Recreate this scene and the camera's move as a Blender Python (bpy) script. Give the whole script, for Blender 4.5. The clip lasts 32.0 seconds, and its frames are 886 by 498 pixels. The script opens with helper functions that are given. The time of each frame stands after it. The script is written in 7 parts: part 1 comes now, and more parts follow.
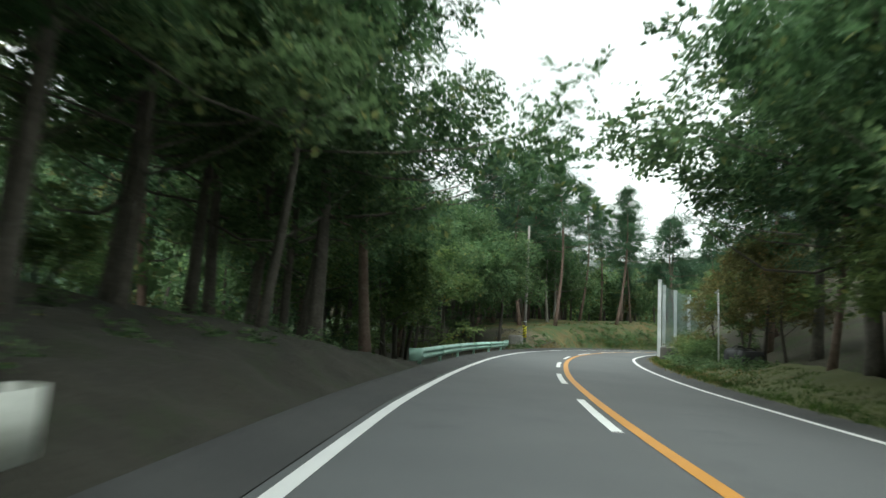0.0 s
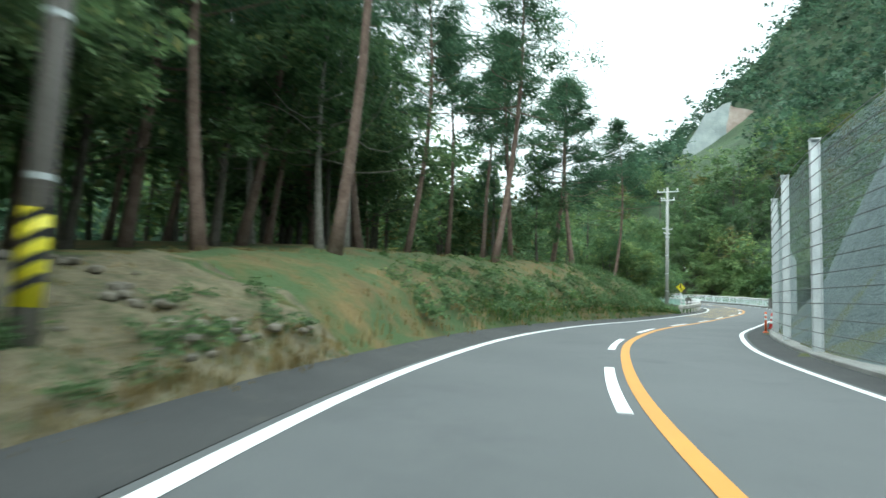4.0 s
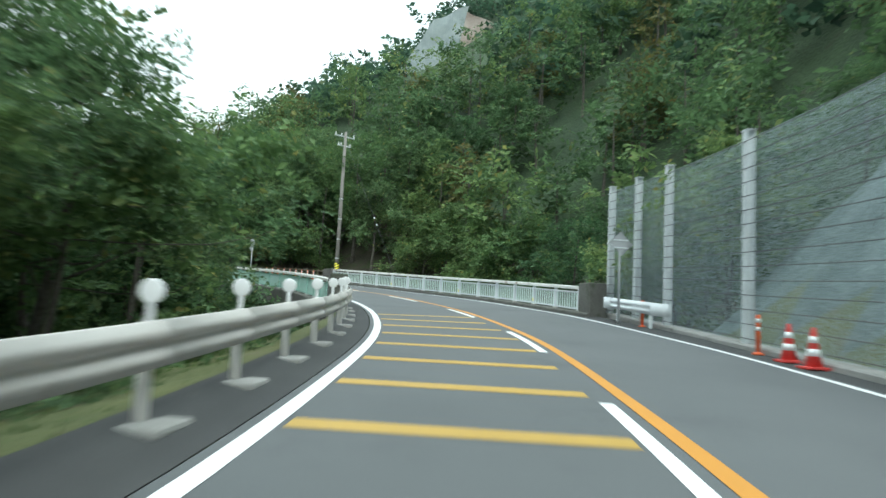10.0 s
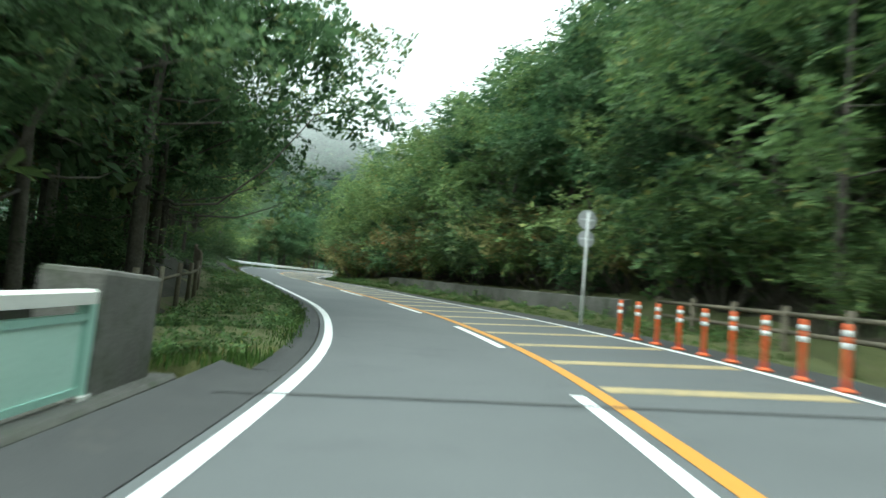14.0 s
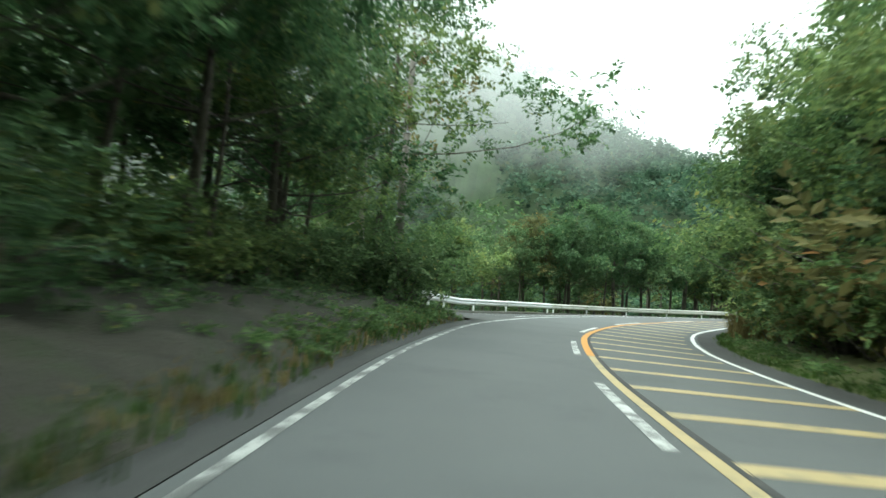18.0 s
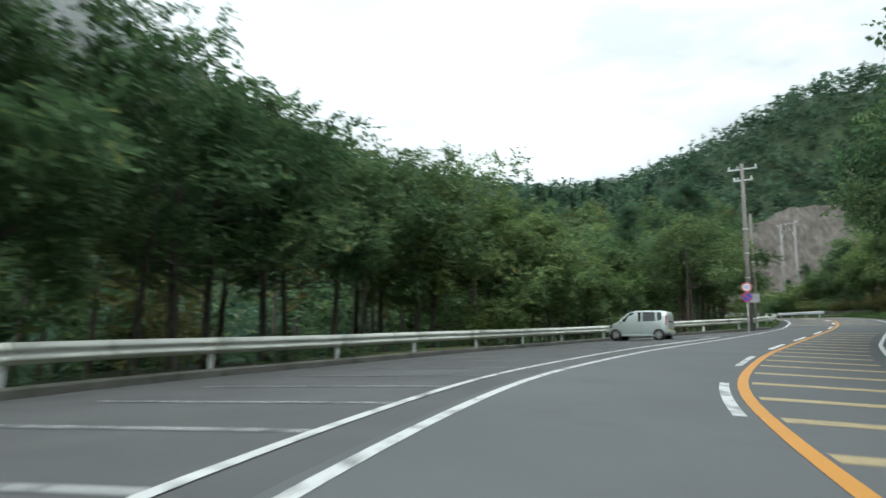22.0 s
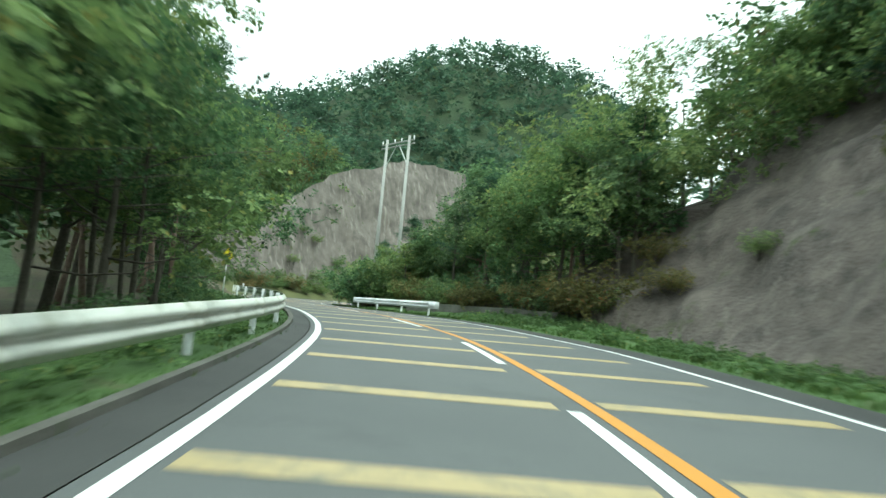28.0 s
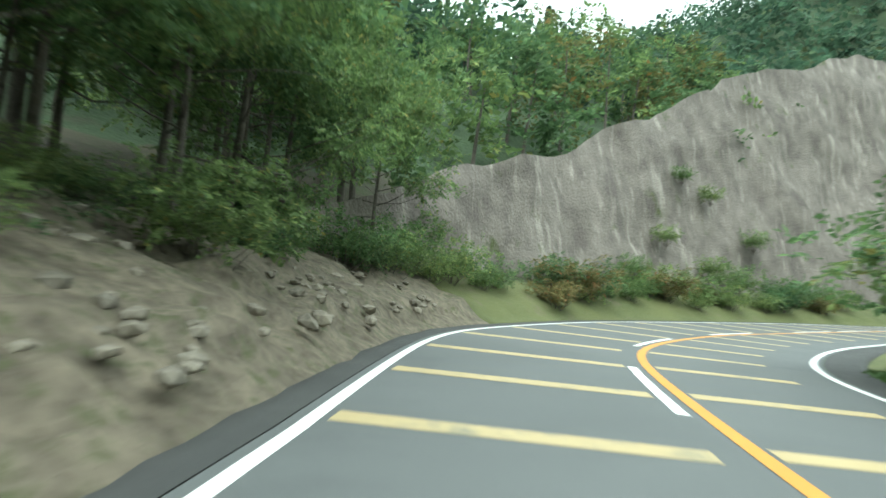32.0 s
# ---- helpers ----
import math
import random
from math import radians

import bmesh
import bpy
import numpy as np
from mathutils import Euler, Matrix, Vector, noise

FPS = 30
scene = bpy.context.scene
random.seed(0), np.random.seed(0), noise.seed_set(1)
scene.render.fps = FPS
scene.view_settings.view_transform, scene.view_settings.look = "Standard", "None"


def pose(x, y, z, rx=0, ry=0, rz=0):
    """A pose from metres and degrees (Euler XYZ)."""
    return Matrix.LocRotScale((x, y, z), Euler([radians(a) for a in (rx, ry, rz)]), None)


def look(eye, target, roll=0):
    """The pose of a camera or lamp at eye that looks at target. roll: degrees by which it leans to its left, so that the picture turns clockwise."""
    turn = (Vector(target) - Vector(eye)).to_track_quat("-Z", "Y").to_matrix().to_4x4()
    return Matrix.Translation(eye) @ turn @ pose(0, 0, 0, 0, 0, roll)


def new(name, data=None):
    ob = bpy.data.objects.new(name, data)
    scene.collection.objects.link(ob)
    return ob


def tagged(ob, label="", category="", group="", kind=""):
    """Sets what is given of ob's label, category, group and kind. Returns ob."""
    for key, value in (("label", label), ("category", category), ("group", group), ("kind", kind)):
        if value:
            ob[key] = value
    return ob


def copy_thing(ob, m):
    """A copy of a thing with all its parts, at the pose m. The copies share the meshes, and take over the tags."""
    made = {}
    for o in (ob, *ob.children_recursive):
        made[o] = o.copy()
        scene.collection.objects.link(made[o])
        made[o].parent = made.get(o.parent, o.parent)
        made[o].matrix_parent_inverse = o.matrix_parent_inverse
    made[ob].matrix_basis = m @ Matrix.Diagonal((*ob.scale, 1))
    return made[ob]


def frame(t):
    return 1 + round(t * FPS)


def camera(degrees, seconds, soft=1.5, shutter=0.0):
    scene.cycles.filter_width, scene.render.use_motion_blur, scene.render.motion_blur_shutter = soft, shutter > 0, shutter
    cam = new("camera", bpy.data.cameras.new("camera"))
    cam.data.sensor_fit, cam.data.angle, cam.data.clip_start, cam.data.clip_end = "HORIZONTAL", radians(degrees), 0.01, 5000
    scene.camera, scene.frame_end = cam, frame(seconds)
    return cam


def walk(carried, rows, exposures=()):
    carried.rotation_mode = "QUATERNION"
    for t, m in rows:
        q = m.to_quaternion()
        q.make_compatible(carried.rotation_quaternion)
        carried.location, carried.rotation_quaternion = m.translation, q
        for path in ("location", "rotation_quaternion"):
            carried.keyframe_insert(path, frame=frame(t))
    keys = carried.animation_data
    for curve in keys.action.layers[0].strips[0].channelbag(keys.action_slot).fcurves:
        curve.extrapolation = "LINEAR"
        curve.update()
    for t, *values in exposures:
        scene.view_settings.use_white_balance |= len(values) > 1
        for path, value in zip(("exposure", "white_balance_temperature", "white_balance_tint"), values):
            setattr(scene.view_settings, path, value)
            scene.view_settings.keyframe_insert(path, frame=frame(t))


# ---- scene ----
cam = camera(67.1, 32.0, 1.5, 0.5)
PATH = [
    (0, (-0.126, -0.077, 1.150), (-0.137, 1.896, 1.476), 3.78),
    (0.5, (0.229, 5.394, 1.427), (0.241, 7.370, 1.737), 3.45),
    (1, (0.804, 10.967, 1.696), (0.828, 12.946, 1.982), 3.66),
    (1.5, (1.489, 16.564, 1.925), (1.524, 18.546, 2.186), 3.51),
    (2, (2.361, 22.244, 2.199), (2.427, 24.228, 2.442), 3.47),
    (2.5, (3.438, 27.665, 2.458), (3.609, 29.644, 2.695), 3.24),
    (3, (4.808, 33.004, 2.687), (5.103, 34.969, 2.918), 3.30),
    (3.5, (6.192, 37.530, 2.871), (6.601, 39.475, 3.089), 3.35),
    (4, (7.762, 42.057, 3.118), (8.310, 43.968, 3.339), 2.49),
    (4.5, (9.709, 46.452, 3.358), (10.407, 48.312, 3.580), 2.21),
    (6.5, (20.263, 62.336, 4.219), (21.410, 63.959, 4.444), 1.17),
    (7, (23.685, 66.536, 4.439), (24.921, 68.091, 4.669), 1.88),
    (7.5, (27.650, 70.799, 4.713), (28.965, 72.289, 4.940), 2.67),
    (8, (31.604, 74.866, 5.018), (32.944, 76.334, 5.241), 2.67),
    (8.5, (35.580, 78.956, 5.285), (36.901, 80.442, 5.500), 3.12),
    (9, (39.535, 82.998, 5.555), (40.848, 84.491, 5.768), 3.27),
    (9.5, (43.393, 87.112, 5.897), (44.673, 88.634, 6.104), 3.20),
    (10, (47.121, 91.187, 6.124), (48.369, 92.735, 6.334), 3.04),
    (10.5, (50.931, 95.370, 6.497), (52.123, 96.962, 6.705), 3.03),
    (11, (54.566, 99.800, 6.872), (55.685, 101.444, 7.085), 1.63),
    (11.5, (57.923, 104.677, 7.197), (58.948, 106.383, 7.393), 2.88),
    (12, (60.629, 109.442, 7.541), (61.551, 111.208, 7.717), 5.23),
    (12.5, (62.907, 114.101, 7.873), (63.658, 115.940, 8.100), 6.05),
    (13, (64.628, 119.011, 8.204), (65.157, 120.930, 8.400), 5.58),
    (13.5, (65.784, 124.191, 8.597), (66.080, 126.159, 8.798), 5.23),
    (14, (66.372, 129.528, 8.968), (66.453, 131.516, 9.171), 5.48),
    (14.5, (66.380, 135.008, 9.250), (66.282, 136.995, 9.461), 6.59),
    (15, (65.955, 140.313, 9.539), (65.715, 142.283, 9.792), 7.29),
    (15.5, (65.510, 145.564, 9.796), (65.125, 147.512, 10.035), 7.87),
    (17.5, (57.989, 171.257, 11.686), (57.237, 173.098, 11.894), 4.32),
    (18, (56.404, 176.786, 11.912), (55.697, 178.643, 12.140), 4.20),
    (18.5, (54.900, 182.055, 12.179), (54.232, 183.924, 12.422), 3.07),
    (19, (53.649, 187.166, 12.479), (53.016, 189.046, 12.733), 1.36),
    (19.5, (52.553, 191.652, 12.750), (51.994, 193.553, 13.024), 1.24),
    (20, (51.919, 196.691, 13.000), (51.469, 198.619, 13.287), 1.11),
    (20.5, (51.552, 201.524, 13.293), (51.280, 203.483, 13.591), 0.42),
    (21, (51.680, 206.401, 13.592), (51.619, 208.377, 13.896), 0.63),
    (21.5, (52.358, 211.210, 13.852), (52.521, 213.180, 14.157), 0.76),
    (22, (53.510, 215.751, 14.114), (53.894, 217.689, 14.421), 0.80),
    (22.5, (54.959, 220.343, 14.374), (55.574, 222.220, 14.683), 0.92),
    (23, (57.478, 224.740, 14.598), (58.299, 226.539, 14.900), 2.04),
    (23.5, (60.252, 228.522, 14.825), (61.255, 230.224, 15.139), 1.83),
    (24, (63.312, 232.266, 15.090), (64.476, 233.862, 15.399), 2.33),
    (24.5, (66.411, 235.443, 15.328), (67.688, 236.952, 15.629), 2.08),
    (25, (69.341, 238.433, 15.586), (70.697, 239.875, 15.872), 3.03),
    (25.5, (72.050, 241.088, 15.831), (73.432, 242.507, 16.108), 3.59),
    (27.5, (85.590, 254.685, 17.082), (86.961, 256.114, 17.361), 4.73),
    (28, (88.928, 258.199, 17.469), (90.270, 259.655, 17.747), 5.09),
    (28.5, (92.091, 261.893, 17.836), (93.362, 263.413, 18.109), 4.09),
    (29, (95.269, 266.060, 18.228), (96.421, 267.674, 18.488), 3.19),
    (29.5, (98.243, 270.451, 18.619), (99.268, 272.149, 18.871), 4.03),
    (30, (100.916, 274.930, 19.040), (101.829, 276.693, 19.284), 4.97),
    (30.5, (103.302, 279.656, 19.422), (104.086, 281.481, 19.650), 6.60),
    (31, (105.369, 284.561, 19.719), (106.028, 286.437, 19.935), 6.24),
    (31.5, (107.175, 289.233, 20.003), (107.715, 291.147, 20.210), 5.96),
    (32, (108.675, 293.685, 20.312), (109.116, 295.627, 20.495), 5.28),
]
walk(cam, [(t, look(eye, target, roll)) for t, eye, target, roll in PATH], ((0, -0.05, 6400, -1), (1, -0.02, 6400, -1), (2, 0.15, 6200, -4), (3, 0.08, 6000, -3), (4, 0.36, 5900, -5), (8, 0.05, 5900, -4), (10, -0.05, 5900, -4), (13, 0.05, 5900, -4), (15, 0.7, 6200, -13), (18, 0.47, 6300, -9), (19, 0.08, 6300, -8), (20, -0.15, 6200, 1), (21, -0.4, 6100, 3), (24, -0.45, 6100, 3), (25, -0.25, 6100, 2), (28, 0.15, 6100, -13), (30, 0.1, 6200, -15), (32, 0.42, 6100, -9)))

# world, sun and exposure
world = bpy.data.worlds.new("overcast_sky")
world.use_nodes = True
scene.world = world
wn, wl = world.node_tree.nodes, world.node_tree.links
wn.clear()
w_out = wn.new("ShaderNodeOutputWorld")
w_bg = wn.new("ShaderNodeBackground")
w_sky = wn.new("ShaderNodeTexSky")
w_sky.sky_type = "NISHITA"
w_sky.sun_disc = False
w_sky.sun_elevation = radians(48)
w_sky.sun_rotation = radians(200)
w_sky.dust_density = 4.0
w_mul = wn.new("ShaderNodeMix")
w_mul.data_type = "RGBA"
w_mul.inputs["Factor"].default_value = 0.93
w_co = wn.new("ShaderNodeTexCoord")
w_map = wn.new("ShaderNodeMapping")
w_map.inputs["Scale"].default_value = (1.0, 1.0, 3.2)
w_noise = wn.new("ShaderNodeTexNoise")
w_noise.inputs["Scale"].default_value = 2.2
w_noise.inputs["Detail"].default_value = 6.0
w_noise.inputs["Roughness"].default_value = 0.55
w_ramp = wn.new("ShaderNodeValToRGB")
w_ramp.color_ramp.elements[0].position = 0.36
w_ramp.color_ramp.elements[0].color = (8.2, 8.5, 8.7, 1)
w_ramp.color_ramp.elements[1].position = 0.62
w_ramp.color_ramp.elements[1].color = (14.2, 14.5, 14.6, 1)
wl.new(w_co.outputs["Generated"], w_map.inputs["Vector"])
wl.new(w_map.outputs["Vector"], w_noise.inputs["Vector"])
wl.new(w_noise.outputs["Fac"], w_ramp.inputs["Fac"])
wl.new(w_sky.outputs["Color"], w_mul.inputs["A"])
wl.new(w_ramp.outputs["Color"], w_mul.inputs["B"])
w_sep = wn.new("ShaderNodeSeparateXYZ")
w_grade = wn.new("ShaderNodeMapRange")
w_grade.inputs["From Min"].default_value = 0.0
w_grade.inputs["From Max"].default_value = 1.0
w_grade.inputs["To Min"].default_value = 0.52
w_grade.inputs["To Max"].default_value = 1.56
w_over = wn.new("ShaderNodeMix")
w_over.data_type = "RGBA"
w_over.blend_type = "MULTIPLY"
w_over.inputs["Factor"].default_value = 1.0
wl.new(w_co.outputs["Generated"], w_sep.inputs["Vector"])
wl.new(w_sep.outputs["Z"], w_grade.inputs["Value"])
wl.new(w_mul.outputs["Result"], w_over.inputs["A"])
wl.new(w_grade.outputs["Result"], w_over.inputs["B"])
wl.new(w_over.outputs["Result"], w_bg.inputs["Color"])
wl.new(w_bg.outputs["Background"], w_out.inputs["Surface"])
w_bg.inputs["Strength"].default_value = 0.17

sun = new("sun", bpy.data.lights.new("sun", "SUN"))
sun.data.energy = 1.3
sun.data.angle = radians(25)
sun.data.color = (1.0, 0.97, 0.92)
sun.rotation_euler = (radians(42), 0, radians(-20))


# ---- materials ----
def nodes_of(name):
    m = bpy.data.materials.new(name)
    m.use_nodes = True
    nt = m.node_tree
    return m, nt.nodes, nt.links, nt.nodes["Principled BSDF"]


def rough_mat(name, c1, c2, scale=4.0, rough=0.8, bump=0.3, metal=0.0, fine=60.0, c3=None, spots=(0.62, 0.75), bump_scale=None, spread=0.0):
    """A surface with colour drift at two scales, fine grain relief and, with c3, stains of that colour."""
    m, n, l, b = nodes_of(name)
    co = n.new("ShaderNodeTexCoord")
    big = n.new("ShaderNodeTexNoise")
    big.inputs["Scale"].default_value = scale
    big.inputs["Detail"].default_value = 5
    small = n.new("ShaderNodeTexNoise")
    small.inputs["Scale"].default_value = fine
    small.inputs["Detail"].default_value = 3
    l.new(co.outputs["Object"], big.inputs["Vector"])
    l.new(co.outputs["Object"], small.inputs["Vector"])
    add = n.new("ShaderNodeMath")
    add.operation = "MULTIPLY_ADD"
    add.inputs[1].default_value = 0.45
    l.new(small.outputs["Fac"], add.inputs[0])
    mul = n.new("ShaderNodeMath")
    mul.operation = "MULTIPLY"
    mul.inputs[1].default_value = 0.55
    l.new(big.outputs["Fac"], mul.inputs[0])
    l.new(mul.outputs[0], add.inputs[2])
    ramp = n.new("ShaderNodeValToRGB")
    ramp.color_ramp.elements[0].position = 0.33
    ramp.color_ramp.elements[0].color = (*c1, 1)
    ramp.color_ramp.elements[1].position = 0.67
    ramp.color_ramp.elements[1].color = (*c2, 1)
    l.new(add.outputs[0], ramp.inputs["Fac"])
    col = ramp.outputs["Color"]
    if c3:
        st = n.new("ShaderNodeTexNoise")
        st.inputs["Scale"].default_value = scale * 1.7
        st.inputs["Detail"].default_value = 8
        st.inputs["Roughness"].default_value = 0.7
        l.new(co.outputs["Object"], st.inputs["Vector"])
        sr = n.new("ShaderNodeValToRGB")
        sr.color_ramp.elements[0].position, sr.color_ramp.elements[1].position = spots
        l.new(st.outputs["Fac"], sr.inputs["Fac"])
        mx = n.new("ShaderNodeMix")
        mx.data_type = "RGBA"
        mx.inputs["B"].default_value = (*c3, 1)
        l.new(sr.outputs["Color"], mx.inputs["Factor"])
        l.new(col, mx.inputs["A"])
        col = mx.outputs["Result"]
    if spread:
        oi = n.new("ShaderNodeObjectInfo")
        hs = n.new("ShaderNodeHueSaturation")
        mr = n.new("ShaderNodeMapRange")
        mr.inputs["To Min"].default_value = 1 - spread
        mr.inputs["To Max"].default_value = 1 + spread
        l.new(oi.outputs["Random"], mr.inputs["Value"])
        l.new(mr.outputs["Result"], hs.inputs["Value"])
        l.new(col, hs.inputs["Color"])
        col = hs.outputs["Color"]
    l.new(col, b.inputs["Base Color"])
    b.inputs["Roughness"].default_value = rough
    b.inputs["Metallic"].default_value = metal
    if bump:
        bp = n.new("ShaderNodeBump")
        bp.inputs["Strength"].default_value = bump
        bp.inputs["Distance"].default_value = bump_scale or 0.02
        l.new(add.outputs[0], bp.inputs["Height"])
        l.new(bp.outputs["Normal"], b.inputs["Normal"])
    return m


def leaf_mat(name, dark, light, warm, hue=0.03, drift=0.45, low=0.62, high=1.3):
    """Foliage: every leaf spray has its own shade, every plant its own tint, and light passes through."""
    m, n, l, b = nodes_of(name)
    geo = n.new("ShaderNodeNewGeometry")
    ramp = n.new("ShaderNodeValToRGB")
    ramp.color_ramp.elements[0].color = (*dark, 1)
    ramp.color_ramp.elements[1].color = (*light, 1)
    e = ramp.color_ramp.elements.new(0.93)
    e.color = (*light, 1)
    ramp.color_ramp.elements[2].color = (*warm, 1)
    l.new(geo.outputs["Random Per Island"], ramp.inputs["Fac"])
    oi = n.new("ShaderNodeObjectInfo")
    hs = n.new("ShaderNodeHueSaturation")
    for key, a, c, src in (("Hue", 0.5 - hue, 0.5 + hue * 0.5, "Random"), ("Value", 1.22, 0.78, "Random")):
        mr = n.new("ShaderNodeMapRange")
        mr.inputs["To Min"].default_value = a
        mr.inputs["To Max"].default_value = c
        l.new(oi.outputs[src], mr.inputs["Value"])
        l.new(mr.outputs["Result"], hs.inputs[key])
    l.new(ramp.outputs["Color"], hs.inputs["Color"])
    co = n.new("ShaderNodeTexCoord")
    ns = n.new("ShaderNodeTexNoise")
    ns.inputs["Scale"].default_value = drift
    ns.inputs["Detail"].default_value = 3
    l.new(co.outputs["Object"], ns.inputs["Vector"])
    mr2 = n.new("ShaderNodeMapRange")
    mr2.inputs["From Min"].default_value = 0.3
    mr2.inputs["From Max"].default_value = 0.7
    mr2.inputs["To Min"].default_value = low
    mr2.inputs["To Max"].default_value = high
    l.new(ns.outputs["Fac"], mr2.inputs["Value"])
    hs2 = n.new("ShaderNodeHueSaturation")
    l.new(mr2.outputs["Result"], hs2.inputs["Value"])
    l.new(hs.outputs["Color"], hs2.inputs["Color"])
    l.new(hs2.outputs["Color"], b.inputs["Base Color"])
    b.inputs["Roughness"].default_value = 0.62
    b.inputs["Specular IOR Level"].default_value = 0.25
    tr = n.new("ShaderNodeBsdfTranslucent")
    l.new(hs2.outputs["Color"], tr.inputs["Color"])
    mix = n.new("ShaderNodeMixShader")
    mix.inputs["Fac"].default_value = 0.45
    l.new(b.outputs["BSDF"], mix.inputs[1])
    l.new(tr.outputs["BSDF"], mix.inputs[2])
    l.new(mix.outputs["Shader"], n["Material Output"].inputs["Surface"])
    return m


def worn_paint(name, colour, under, wear=(0.60, 0.72), rough=0.6):
    return rough_mat(name, tuple(c * 0.86 for c in colour), colour, 1.5, rough, 0.15, 0, 45, under, wear)


M_ASPHALT = rough_mat("asphalt", (0.088, 0.094, 0.096), (0.118, 0.125, 0.127), 0.35, 0.85, 0.25, 0, 140, (0.075, 0.08, 0.083), (0.55, 0.8))
M_OLD = rough_mat("old_asphalt", (0.07, 0.072, 0.072), (0.11, 0.112, 0.11), 0.6, 0.9, 0.4, 0, 90, (0.15, 0.15, 0.14), (0.66, 0.8))
M_GUTTER = rough_mat("dark_asphalt_edge", (0.035, 0.036, 0.037), (0.062, 0.063, 0.062), 0.8, 0.9, 0.5, 0, 60, (0.10, 0.095, 0.08), (0.6, 0.8))
M_WHITE = worn_paint("white_road_paint", (0.80, 0.81, 0.80), (0.3, 0.3, 0.3), (0.68, 0.86))
M_WHITE_OLD = worn_paint("worn_white_road_paint", (0.62, 0.63, 0.62), (0.16, 0.165, 0.165), (0.5, 0.62))
M_WHITE_BROKEN = worn_paint("broken_white_road_paint", (0.55, 0.56, 0.55), (0.12, 0.123, 0.123), (0.44, 0.54))
M_YELLOW = worn_paint("yellow_road_paint", (0.58, 0.262, 0.032), (0.34, 0.18, 0.05), (0.70, 0.9))
M_BAR = worn_paint("yellow_bar_paint", (0.47, 0.30, 0.055), (0.27, 0.21, 0.09), (0.62, 0.85))
M_BAR_OLD = worn_paint("faded_bar_paint", (0.44, 0.345, 0.18), (0.19, 0.18, 0.13), (0.5, 0.7))
M_CONCRETE = rough_mat("weathered_concrete", (0.22, 0.215, 0.2), (0.38, 0.375, 0.355), 1.2, 0.9, 0.5, 0, 40, (0.10, 0.10, 0.085), (0.55, 0.75))
M_DARKCON = rough_mat("mossy_concrete", (0.07, 0.068, 0.06), (0.16, 0.155, 0.14), 1.0, 0.92, 0.6, 0, 30, (0.045, 0.06, 0.03), (0.5, 0.7))
M_POLE = rough_mat("pole_concrete", (0.30, 0.30, 0.29), (0.42, 0.42, 0.40), 0.8, 0.85, 0.2, 0, 50, (0.2, 0.2, 0.19), (0.6, 0.8))
M_WOODPOLE = rough_mat("grey_pole", (0.19, 0.17, 0.155), (0.31, 0.285, 0.265), 0.8, 0.85, 0.2, 0, 50, (0.12, 0.11, 0.1), (0.55, 0.8))
M_GALV = rough_mat("galvanised_steel", (0.56, 0.59, 0.60), (0.74, 0.77, 0.78), 3.0, 0.5, 0.1, 0.35, 30, (0.34, 0.35, 0.35), (0.6, 0.8))
M_CABLE = rough_mat("wire_rope", (0.10, 0.105, 0.11), (0.18, 0.185, 0.19), 6, 0.55, 0.2, 0.4, 80)
M_BEIGE = rough_mat("beige_painted_steel", (0.43, 0.41, 0.38), (0.52, 0.50, 0.47), 0.8, 0.5, 0.06, 0, 30, (0.36, 0.34, 0.31), (0.62, 0.85))
M_MINT = rough_mat("mint_green_painted_steel", (0.30, 0.50, 0.43), (0.38, 0.60, 0.51), 0.9, 0.5, 0.06, 0, 30, (0.22, 0.33, 0.28), (0.62, 0.8))
M_MINTPANEL = rough_mat("pale_mint_panel", (0.42, 0.62, 0.54), (0.55, 0.74, 0.66), 0.7, 0.5, 0.06, 0, 30, (0.30, 0.46, 0.38), (0.6, 0.85))
M_PALEMINT = rough_mat("whitish_mint_paint", (0.60, 0.72, 0.66), (0.70, 0.80, 0.75), 0.8, 0.5, 0.06, 0, 30, (0.42, 0.5, 0.44), (0.62, 0.85))
M_RUSTWHITE = rough_mat("rust_stained_white_paint", (0.58, 0.58, 0.54), (0.72, 0.72, 0.68), 1.2, 0.6, 0.15, 0, 25, (0.22, 0.13, 0.075), (0.56, 0.68))
M_OLDWHITE = rough_mat("weathered_white_paint", (0.50, 0.52, 0.47), (0.70, 0.71, 0.66), 0.9, 0.55, 0.1, 0, 25, (0.24, 0.25, 0.17), (0.54, 0.72))
M_CLEANWHITE = rough_mat("white_painted_steel", (0.62, 0.65, 0.67), (0.76, 0.78, 0.79), 1.0, 0.45, 0.06, 0, 25, (0.48, 0.5, 0.5), (0.62, 0.85))
M_BARK = rough_mat("grey_bark", (0.055, 0.048, 0.04), (0.14, 0.125, 0.105), 5, 0.95, 0.8, 0, 22, (0.20, 0.19, 0.17), (0.62, 0.75), 0.05)
M_PALEBARK = rough_mat("pale_bark", (0.16, 0.145, 0.125), (0.34, 0.32, 0.285), 5, 0.95, 0.8, 0, 22, (0.09, 0.08, 0.065), (0.55, 0.7), 0.05)
M_PINEBARK = rough_mat("red_pine_bark", (0.10, 0.065, 0.05), (0.23, 0.165, 0.135), 4, 0.95, 0.8, 0, 18, (0.29, 0.25, 0.22), (0.58, 0.75), 0.05)
M_LEAF = leaf_mat("broad_leaves", (0.055, 0.105, 0.048), (0.14, 0.24, 0.105), (0.24, 0.27, 0.10))
